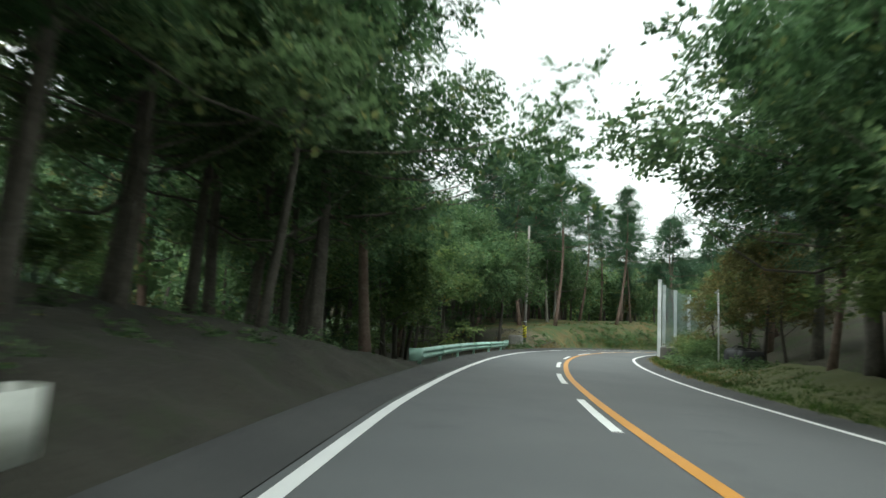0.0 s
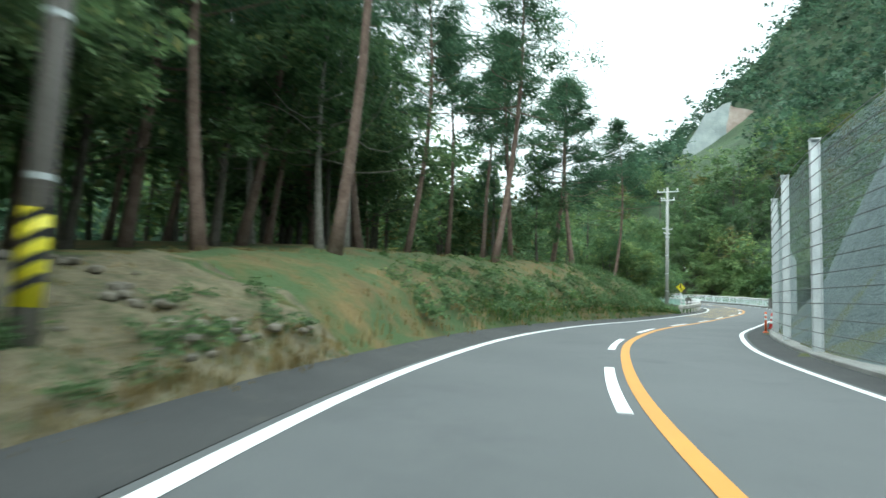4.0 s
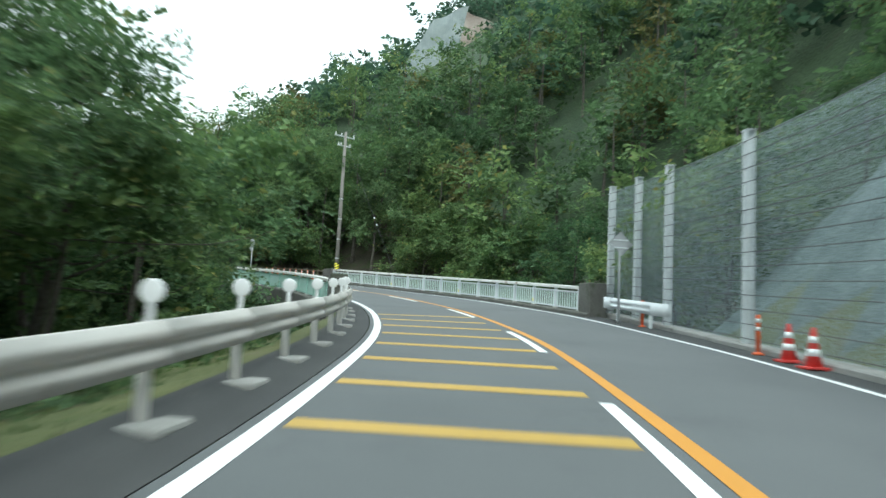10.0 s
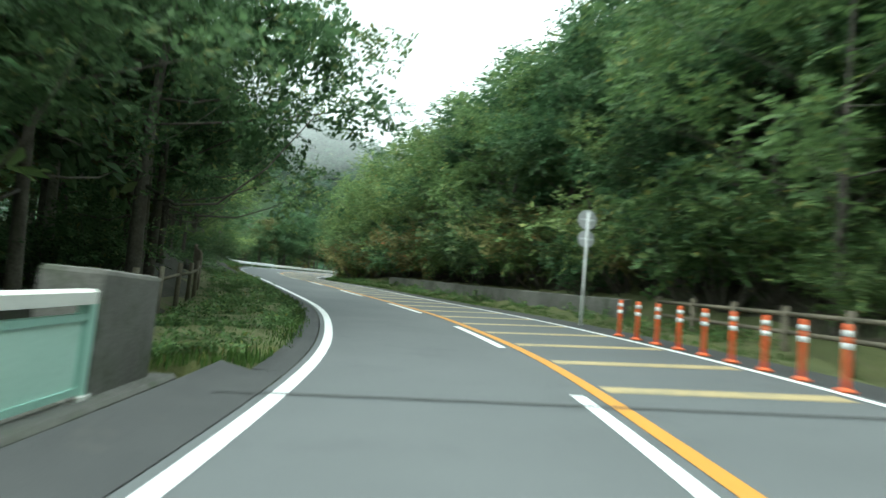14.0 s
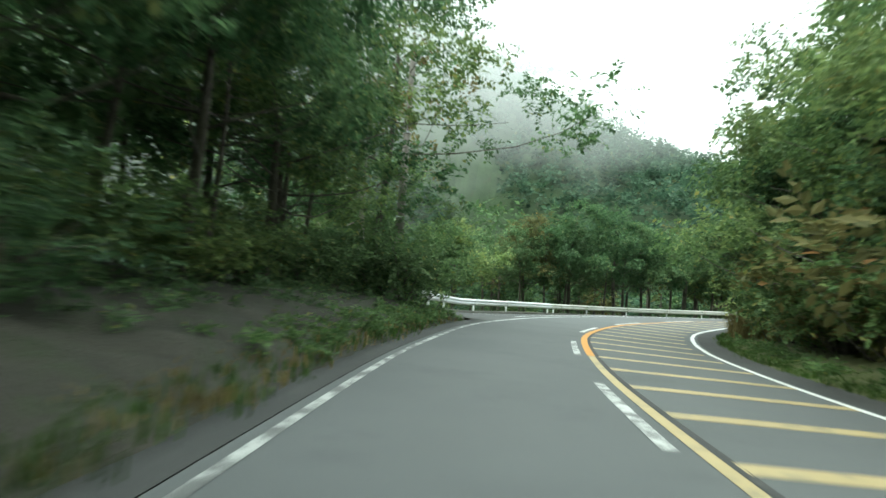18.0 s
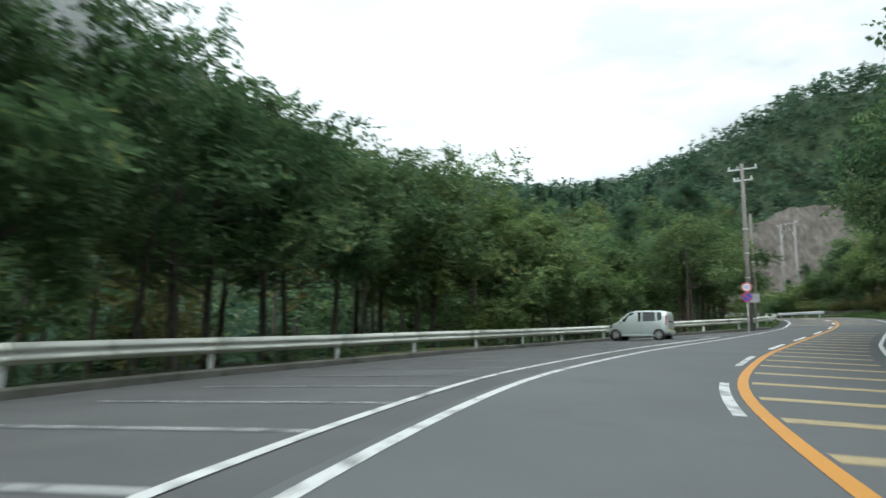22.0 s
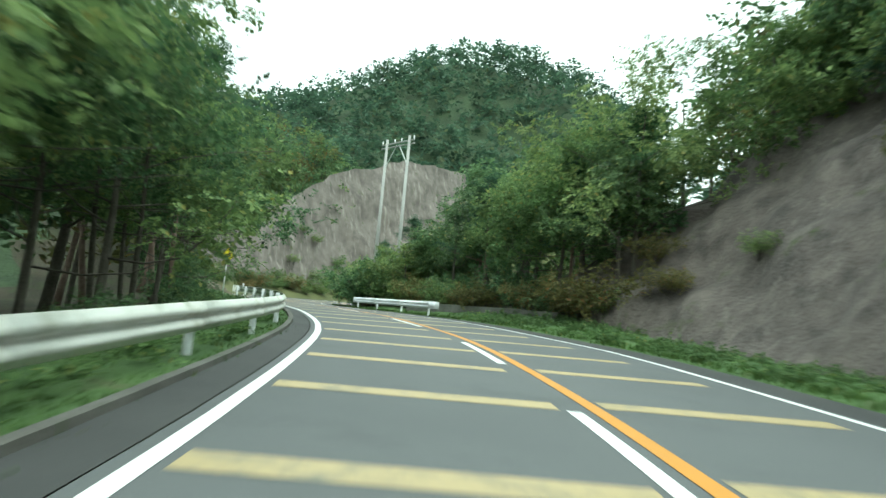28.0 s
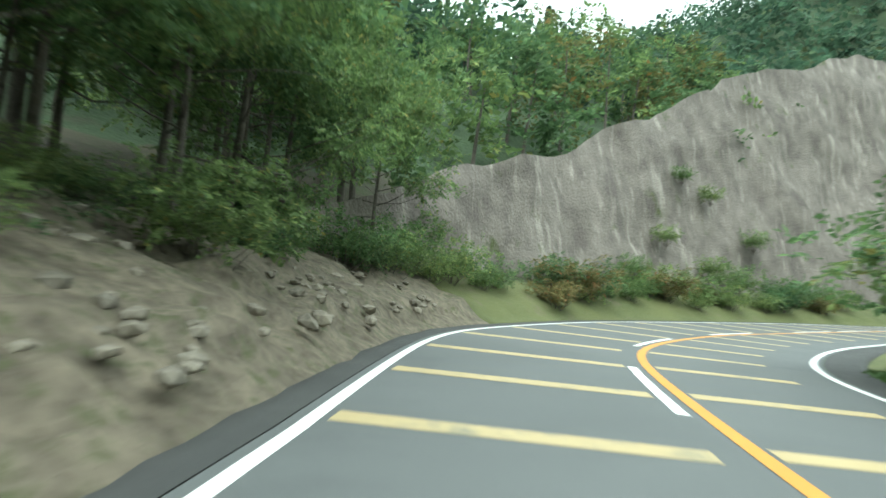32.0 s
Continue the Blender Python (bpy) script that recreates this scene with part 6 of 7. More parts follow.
def rounded_diamond(r, c=0.12):
    out = []
    for k in range(4):
        a = math.pi / 2 * k + math.pi / 2
        p = Vector((math.cos(a), math.sin(a))) * r
        q = Vector((math.cos(a - math.pi / 2), math.sin(a - math.pi / 2))) * r
        o = Vector((math.cos(a + math.pi / 2), math.sin(a + math.pi / 2))) * r
        for t in (1, 0.4, 0):
            pass
        out += [tuple(p.lerp(o, c)), tuple(p * (1 - c * 0.55)), tuple(p.lerp(q, c))]
    return out


def warning_sign(s, o, h, kind, label, turn=0.0, half=0.42, back=False):
    root = thing("warning_sign", at(s, o), label, "road sign", "diamond road signs")
    part("post", sign_post(s, o, h + half * 0.6), M_SIGNBACK if back else M_REFLECT, root, "", True)
    m = facing(s, o, h, turn) @ Matrix.Translation((0, -0.055, 0))
    face = part("plate", plate(m, rounded_diamond(half), 0.02), M_SIGNBACK if back else M_SIGNYELLOW, root)
    if back:
        for z in (-0.12, 0.12):
            g = Geo()
            g.block(m @ Matrix.Translation((0, -0.02, z)), 0.5, 0.025, 0.04)
            part("stiffener", g, M_GALV, face)
        return
    y = -0.013
    a, b = rounded_diamond(half * 0.95), rounded_diamond(half * 0.91)
    n = len(a)
    g = Geo()
    g.add([m @ Vector((x, y, z)) for x, z in a] + [m @ Vector((x, y, z)) for x, z in b], [(i, (i + 1) % n, n + (i + 1) % n, n + i) for i in range(n)])
    part("border", g, M_BLACK, face, "thin black border")
    if kind == "winding":
        pts = [(0.0, -0.22), (0.02, -0.16), (0.09, -0.09), (0.08, -0.03), (-0.04, 0.02), (-0.07, 0.07), (-0.01, 0.13), (0.0, 0.18)]
        tip = [(-0.085, 0.14), (0.0, 0.27), (0.085, 0.14)]
    else:
        pts = [(-0.10, -0.2), (-0.10, -0.08), (-0.06, 0.0), (0.0, 0.04), (0.06, 0.055)]
        tip = [(0.05, -0.04), (0.05, 0.15), (0.19, 0.075)]
    part("arrow_stroke", band_path(m, pts, 0.033, y), M_BLACK, face, "black curved arrow")
    g = Geo()
    g.add([m @ Vector((x, y - 0.001, z)) for x, z in tip], [(0, 1, 2)])
    part("arrow_head", g, M_BLACK, face)


thin_markers()
warning_sign(104.5, -4.6, 2.2, "winding", "yellow diamond warning sign with a black winding arrow")
warning_sign(334.6, -5.2, 2.35, "bend", "yellow diamond warning sign with a black right-bend arrow")
warning_sign(126.2, 4.15, 2.5, "back", "grey back of a diamond road sign on a post", 0, 0.42, True)


def letters(body, size, m, mat, parent, name="numeral"):
    cu = bpy.data.curves.new(name, "FONT")
    cu.body = body
    cu.size = size
    cu.align_x, cu.align_y = "CENTER", "CENTER"
    tmp = bpy.data.objects.new("tmp", cu)
    scene.collection.objects.link(tmp)
    me = bpy.data.meshes.new_from_object(tmp.evaluated_get(bpy.context.evaluated_depsgraph_get()))
    bpy.data.objects.remove(tmp)
    g = Geo()
    turn = Matrix.Rotation(radians(90), 4, "X")
    g.add([m @ turn @ v.co for v in me.vertices], [tuple(p.vertices) for p in me.polygons])
    bpy.data.meshes.remove(me)
    return part(name, g, mat, parent, "blue numerals" if body.isdigit() else "white letter")


def round_signs(s, o):
    root = thing("speed_limit_sign", at(s, o), "white pole with 40 speed limit and no-parking discs", "road sign")
    part("post", sign_post(s, o, 2.95), M_SIGNWHITE, root, "white painted post", True)
    m = facing(s, o, 2.72) @ Matrix.Translation((0, -0.055, 0))
    d = part("speed_disc", plate(m, disc(0.30), 0.02), M_SIGNWHITE, root, "white speed limit disc")
    part("ring", ring(m, 0.29, 0.225, -0.012), M_SIGNRED, d, "red ring")
    letters("40", 0.33, m @ Matrix.Translation((0, -0.013, -0.01)), M_SIGNBLUE, d)
    m = facing(s, o, 2.1) @ Matrix.Translation((0, -0.055, 0))
    d = part("no_parking_disc", plate(m, disc(0.30), 0.02), M_SIGNBLUE, root, "blue no-parking disc")
    part("ring", ring(m, 0.29, 0.235, -0.012), M_SIGNRED, d, "red ring")
    part("slash", band_path(m, [(-0.17, 0.17), (0.17, -0.17)], 0.026, -0.013), M_SIGNRED, d, "red slash")


round_signs(283.2, -4.1)


def board_back(s, o):
    root = thing("road_sign_back", at(s, o), "grey back of a square road sign on a thin post", "road sign")
    part("post", sign_post(s, o, 2.35, 0.03), M_SIGNBACK, root, "", True)
    m = facing(s, o, 2.05) @ Matrix.Translation((0, -0.05, 0))
    b = part("board", plate(m, [(-0.3, -0.28), (0.3, -0.28), (0.3, 0.28), (-0.3, 0.28)], 0.02), M_SIGNBACK, root)
    for z in (-0.14, 0.0, 0.14):
        g = Geo()
        g.block(m @ Matrix.Translation((0, -0.02, z)), 0.58, 0.02, 0.03)
        part("stiffener", g, M_GALV, b)


board_back(284.4, -3.9)


def discs_back(s, o):
    root = thing("road_sign_back", at(s, o), "grey backs of two round road signs on a white post", "road sign")
    part("post", sign_post(s, o, 3.2, 0.038), M_SIGNWHITE, root, "white painted post", True)
    for z in (3.0, 2.45):
        m = facing(s, o, z) @ Matrix.Translation((0, 0.055, 0))
        d = part("disc", plate(m, disc(0.29 if z > 2.6 else 0.25), 0.02), M_SIGNBACK, root)
        g = Geo()
        g.block(m @ Matrix.Translation((0, -0.02, 0)), 0.4, 0.02, 0.04)
        part("bracket", g, M_GALV, d)


discs_back(167.5, 3.7)


g = Geo()
sweep(g, ((-0.16, -0.4), (-0.16, 0.12), (-0.12, 0.15), (0.0, 0.15), (0.03, 0.11), (0.04, -0.4)), 222.5, 289, 1.0, True, lambda s: -edge_l(s) + 0.1)
solo("parking_kerb", g, M_DARKCON, at(224, -5), "dark mossy kerb behind the parking bay", "kerb", "", "structure")


def marker_plate(s, o, h):
    root = thing("marker_plate", at(s, o), "small yellow plate on a thin grey post", "marker post")
    part("post", sign_post(s, o, h, 0.025), M_SIGNBACK, root, "", True)
    m = facing(s, o, h - 0.12) @ Matrix.Translation((0, -0.03, 0))
    part("plate", plate(m, [(-0.09, -0.12), (0.09, -0.12), (0.09, 0.12), (-0.09, 0.12)], 0.01), M_SIGNYELLOW, root, "yellow plate")


marker_plate(282.0, 5.1, 2.0)


# ---- slopes, walls and the far side ----
def rough_sheet(name, grid, mat, label, category, rough=0.35, freq=0.35, thick=True):
    """A rugged slab over a grid of places, pushed about by noise; it reaches back into the hill."""
    rows, cols = len(grid), len(grid[0])
    g = Geo()
    verts = []
    for r in range(rows):
        for c in range(cols):
            p = Vector(grid[r][c])
            verts.append(p + Vector(noise.noise_vector(p * freq)) * rough + Vector(noise.noise_vector(p * freq * 3.1)) * rough * 0.4)
    g.add(verts, [(r * cols + c, r * cols + c + 1, (r + 1) * cols + c + 1, (r + 1) * cols + c) for r in range(rows - 1) for c in range(cols - 1)])
    return solo(name, g, mat, grid[0][0], label, category, "", "structure", True)


def bilinear(a, b, c, d, n, m):
    """A grid between four corners: a-b along the foot, d-c along the top."""
    out = []
    for i in range(m + 1):
        p, q = Vector(a).lerp(Vector(d), i / m), Vector(b).lerp(Vector(c), i / m)
        out.append([p.lerp(q, j / n) for j in range(n + 1)])
    return out


def mortar_slope():
    """The sprayed slope on the right before the second stretch."""
    grid = []
    for i in range(15):
        row = []
        for k in range(51):
            s = 296 + k * 0.5
            full = float(np.interp(s, (296, 299, 302, 310, 316, 321), (2.0, 6.0, 10.5, 12.5, 8.5, 2.5)))
            t = i / 14
            o = edge_r(s) + float(np.interp(s, (292, 300, 310, 321), (3.0, 2.6, 2.5, 3.2))) + t * full * 0.8
            row.append(at(s, o, -0.3 + t * full))
        grid.append(row)
    rough_sheet("rock_slope", grid, M_ROCK, "dark sprayed rock slope with moss and bushes", "rock slope", 0.6, 0.45)
    for s, o, h in ((299, 8.6, 0.9), (303, 10.2, 1.2), (306.5, 9.2, 0.8), (309, 12.0, 1.3), (312, 9.8, 1.1), (314.5, 8.6, 1.2), (301, 12.2, 1.4), (316.5, 9.4, 1.4)):
        p = at(s, o)
        made = plant("u3" if s % 2 else "u2", p.x, p.y, h)
        made.location.z = at(s, o, (o - edge_r(s) - 2.6) / 0.8 - 0.45).z


mortar_slope()


def great_cliff():
    """The tall streaked mortar face on the outside of the last bend."""
    grid = []
    for i in range(23):
        t = i / 22
        row = []
        for k in range(80):
            s = 349 + k * 0.9
            full = float(np.interp(s, (349, 352, 356, 361, 367, 374, 384, 400, 420), (2.6, 4.2, 5.6, 7.2, 9.8, 13.2, 18.8, 25.2, 28.0)))
            o = -(lane_l(s) + float(np.interp(s, (349, 353, 362, 400), (4.6, 3.6, 3.3, 3.3)))) - t * full * 0.27
            on = max(0.0, s - 397)
            _, d = axis_at(397)
            row.append(at(min(s, 397), o, -0.3) + Vector((d[0] * on, d[1] * on, t * full)))
        grid.append(row)
    rough_sheet("mortar_cliff", grid, M_MORTAR, "tall grey sprayed mortar cliff with pale vertical streaks", "cliff", 0.55, 0.25)
    for i, k, h, kind in ((2, 14, 1.6, "u2"), (4, 19, 1.4, "u2"), (6, 20, 1.1, "u2"), (3, 22, 1.8, "u2"), (9, 24, 1.0, "u2"), (2, 26, 2.0, "u2"), (5, 28, 1.2, "u2"), (12, 30, 1.0, "u2"), (3, 31, 1.9, "u2"), (7, 34, 1.2, "u2"), (2, 36, 1.8, "u2"), (15, 27, 0.9, "u2")):
        q = grid[i][k]
        away = at(349 + k * 0.9, 0.0) - q
        away = Vector((away.x, away.y, 0)).normalized() * 0.7
        made = plant(kind, q.x + away.x, q.y + away.y, h * 1.35)
        made.location.z = q.z - 0.5


great_cliff()


def upper_cut():
    grid = bilinear((117, 178.5, 43), (127, 172, 45), (128.5, 171, 57), (119, 176.5, 59), 14, 10)
    rough_sheet("bare_rock_cut", grid, M_PINKROCK, "bare pinkish rock face high on the wooded slope", "rock face", 1.2, 0.18)
    grid = bilinear((107.5, 187, 41), (118, 178, 43), (119, 176.5, 60.5), (114.5, 181, 58), 12, 10)
    rough_sheet("netted_rock_cut", grid, M_NETPALE, "rock face hung with grey rockfall netting", "rock face", 0.8, 0.18)


upper_cut()


def upper_road():
    """The road's upper leg high on the slope: a ledge with a white rail."""
    pts = [Vector((76, 166, 32.2)), Vector((79, 160.8, 32.4)), Vector((83, 155.8, 32.9)), Vector((87.5, 151.6, 33.3)), Vector((93, 148, 33.6))]
    near = Vector((17, 55, 4.2))
    pts = [near + (p - near) * 1.33 for p in pts]
    root = thing("upper_road_rail", pts[2], "white guard rail of the upper road leg on a concrete ledge", "guard rail")
    g = Geo()
    for a, b in zip(pts, pts[1:]):
        d = (b - a).normalized()
        n = Vector((d.y, -d.x, 0))
        for z0, z1, w0, w1 in ((0.0, 0.5, 0.0, 0.12),):
            v = [a + n * w0 + Vector((0, 0, z0)), b + n * w0 + Vector((0, 0, z0)), b + n * w0 + Vector((0, 0, z1)), a + n * w0 + Vector((0, 0, z1)),
                 a + n * w1 + Vector((0, 0, z0)), b + n * w1 + Vector((0, 0, z0)), b + n * w1 + Vector((0, 0, z1)), a + n * w1 + Vector((0, 0, z1))]
            g.add(v, [(0, 1, 2, 3), (7, 6, 5, 4), (3, 2, 6, 7), (0, 4, 5, 1), (0, 3, 7, 4), (1, 5, 6, 2)])
    part("rail", g, M_SIGNWHITE, root, "white rail")
    g = Geo()
    for a, b in zip(pts, pts[1:]):
        d = (b - a).normalized()
        n = Vector((d.y, -d.x, 0))
        v = []
        for z, w in ((-0.7, 0.1), (-0.1, 0.1), (-0.1, -5.0), (-0.7, -5.0)):
            v += [a + n * w + Vector((0, 0, z)), b + n * w + Vector((0, 0, z))]
        g.add(v, [(0, 1, 3, 2), (2, 3, 5, 4), (4, 5, 7, 6), (6, 7, 1, 0), (0, 2, 4, 6), (1, 7, 5, 3)])
    part("ledge", g, M_CONCRETE, root, "concrete ledge")
    for i in range(9):
        a, b = pts[i // 2], pts[min(i // 2 + 1, len(pts) - 1)]
        p = a.lerp(b, 0.5 * (i % 2))
        g = Geo()
        g.tube([Vector((p.x - 0.5, p.y - 0.5, ground_z(p.x, p.y) - 0.5)), p + Vector((-0.5, -0.5, -0.3))], 0.2, 8)
        part("column", g, M_CONCRETE, root)


upper_road()
for x, y, h in ((74, 160, 12), (79, 155, 12), (84, 150.5, 12), (89, 146, 11), (71, 168, 13), (95, 142, 9), (77, 151, 13), (86, 142, 11), (80, 146, 12), (75, 150, 14), (78, 144.5, 14), (82.5, 141, 14), (73, 156, 14), (87, 138, 13), (92, 137, 12)):
    plant("b1", x, y, h * 0.68)


def stone_wall():
    """The dry stone wall among the trees above the bridge."""
    root = thing("stone_wall", (96, 135, 13.6), "mossy dry stone wall among the trees", "stone wall")
    rng = random.Random(3)
    a, b = Vector((94.0, 137.6, 13.8)), Vector((98.2, 132.6, 13.6))
    d = (b - a).normalized()
    n = Vector((d.y, -d.x, 0))
    length = (b - a).length
    for row in range(9):
        x = -0.3 * (row % 2)
        while x < length:
            w = 0.45 + 0.35 * rng.random()
            g = Geo()
            c = a + d * (x + w / 2) + Vector((0, 0, 0.25 + row * 0.48)) - n * (0.06 * row)
            m = Matrix.Translation(c) @ Matrix.Rotation(math.atan2(d.y, d.x) + rng.uniform(-0.06, 0.06), 4, "Z")
            g.block(m, w - 0.04, 0.6 + 0.1 * rng.random(), 0.45, 0.06)
            part("stone", g, M_STONE, root)
            x += w


stone_wall()


def low_walls():
    g = Geo()
    sweep(g, ((0.0, -0.4), (0.04, 0.75), (0.3, 0.78), (0.34, -0.4)), 168, 193, 1.0, True, lambda s: edge_r(s) + 1.35)
    solo("roadside_wall", g, M_DARKCON, at(168, 5.2), "low stained concrete wall at the slope's foot", "retaining wall", "", "structure")
    g = Geo()
    sweep(g, ((0.0, -0.4), (0.08, 0.7), (0.35, 0.72), (0.4, -0.4)), 319, 333, 1.0, True, lambda s: edge_r(s) + float(np.interp(s, (318, 326, 335), (2.6, 2.1, 1.4))))
    solo("retaining_wall", g, M_DARKCON, at(318, 6.6), "low dark retaining wall behind the grass", "retaining wall", "", "structure")


low_walls()


def timber_fence():
    root = thing("timber_fence", at(158.5, 5.6), "low weathered timber fence behind the delineators", "fence")
    for k in range(6):
        s = 158.8 + 1.5 * k
        g = Geo()
        b = at(s, 5.3)
        g.tube([b + Vector((0, 0, -0.4)), b + Vector((0, 0, 0.95))], 0.07, 8)
        part("post", g, M_TIMBER, root, "", True)
    for k in range(5):
        for z in (0.45, 0.8):
            g = Geo()
            g.tube([at(158.8 + 1.5 * k, 5.3, z), at(160.3 + 1.5 * k, 5.3, z)], 0.045, 8)
            part("rail", g, M_TIMBER, root, "", True)


timber_fence()


def wood_fence_left():
    root = thing("post_fence", at(170, -6.4), "dark wooden post fence at the woods' edge", "fence")
    for k in range(22):
        s = 163 + 2.0 * k
        g = Geo()
        p = at(s, -6.9)
        b = Vector((p.x, p.y, ground_z(p.x, p.y)))
        g.tube([b + Vector((0, 0, -0.3)), b + Vector((0, 0, 1.0))], 0.06, 7)
        part("post", g, M_TIMBER, root, "", True)
    for k in range(21):
        p, q = at(163 + 2.0 * k, -6.9), at(165 + 2.0 * k, -6.9)
        za, zb = ground_z(p.x, p.y), ground_z(q.x, q.y)
        g = Geo()
        g.tube([Vector((p.x, p.y, za + 0.72)), Vector((q.x, q.y, zb + 0.72))], 0.04, 6)
        part("rail", g, M_TIMBER, root, "", True)


wood_fence_left()


def h_frame():
    """Two white poles with a beam across, above the last bend."""
    a, b = Vector((121.2, 301.1, 0)), Vector((121.4, 298.5, 0))
    root = thing("h_frame_pole", (120.5, 300.6, ground_z(120.5, 300.6)), "pale twin-pole power line frame with a cross beam", "power pole")
    for p in (a, b):
        g = Geo()
        z = ground_z(p.x, p.y) - 0.5
        g.tube([Vector((p.x, p.y, z)), Vector((p.x, p.y, 33.6))], [0.16, 0.11], 12)
        part("leg", g, M_POLE, root, "", True)
    d = (b - a).normalized()
    for z in (33.2, 32.9):
        g = Geo()
        g.tube([a - d * 0.6 + Vector((0, 0, z)), b + d * 0.6 + Vector((0, 0, z))], 0.06, 8)
        part("cross_beam", g, M_POLE, root)
    for p, q in ((a, b), (b, a)):
        g = Geo()
        g.tube([p + Vector((0, 0, 31.2)), p.lerp(q, 0.45) + Vector((0, 0, 33.0))], 0.035, 6)
        part("brace", g, M_GALV, root)
    for t in (-0.2, 0.35, 0.65, 1.2):
        p = a.lerp(b, t) + Vector((0, 0, 33.25))
        g = Geo()
        g.tube([p, p + Vector((0, 0, 0.12)), p + Vector((0, 0, 0.28))], [0.03, 0.06, 0.045], 8)
        part("insulator", g, M_SIGNWHITE, root, "", True)


h_frame()
wire((121.2, 301.1, 33.5), (74, 330, 40), 1.2)
wire((121.4, 298.5, 33.5), (76, 327, 40), 1.2)


def marker_block():
    g = Geo()
    g.block(facing(46.9, -5.7, 0.40, 12), 1.0, 1.1, 1.0, 0.16)
    solo("stone_block", g, M_CONCRETE, at(46.9, -5.7), "squat weathered concrete block in the grass beside a pole", "concrete block")


marker_block()


def rubble():
    rng = random.Random(9)
    for k in range(190):
        s, d = (50 + rng.gauss(0, 0.7), rng.uniform(0.2, 4.2)) if k < 40 else (rng.uniform(337, 351), rng.uniform(0.3, 3.6))
        p = at(s, -(edge_l(s) + d))
        z = ground_z(p.x, p.y)
        r = rng.uniform(0.05, 0.13) * (0.8 if k < 40 else 1.15)
        z += 0.12
        bm = bmesh.new()
        bmesh.ops.create_icosphere(bm, subdivisions=1, radius=r)
        for v in bm.verts:
            v.co = Vector((v.co.x * 1.3, v.co.y, v.co.z * 0.7)) + Vector(noise.noise_vector(v.co * 4 + Vector((k * 3.3, 0, 0)))) * r * 0.5
        g = Geo()
        m = Matrix.Translation((p.x, p.y, z + r * 0.25)) @ Matrix.Rotation(rng.uniform(0, 6), 4, "Z")
        bm.verts.index_update()
        g.add([m @ v.co for v in bm.verts], [[v.index for v in f.verts] for f in bm.faces])
        bm.free()
        solo("stone", g, M_PALESTONE, (p.x, p.y, z), "pale angular stone on the rubble bank", "stone", "loose stones on the banks")


rubble()


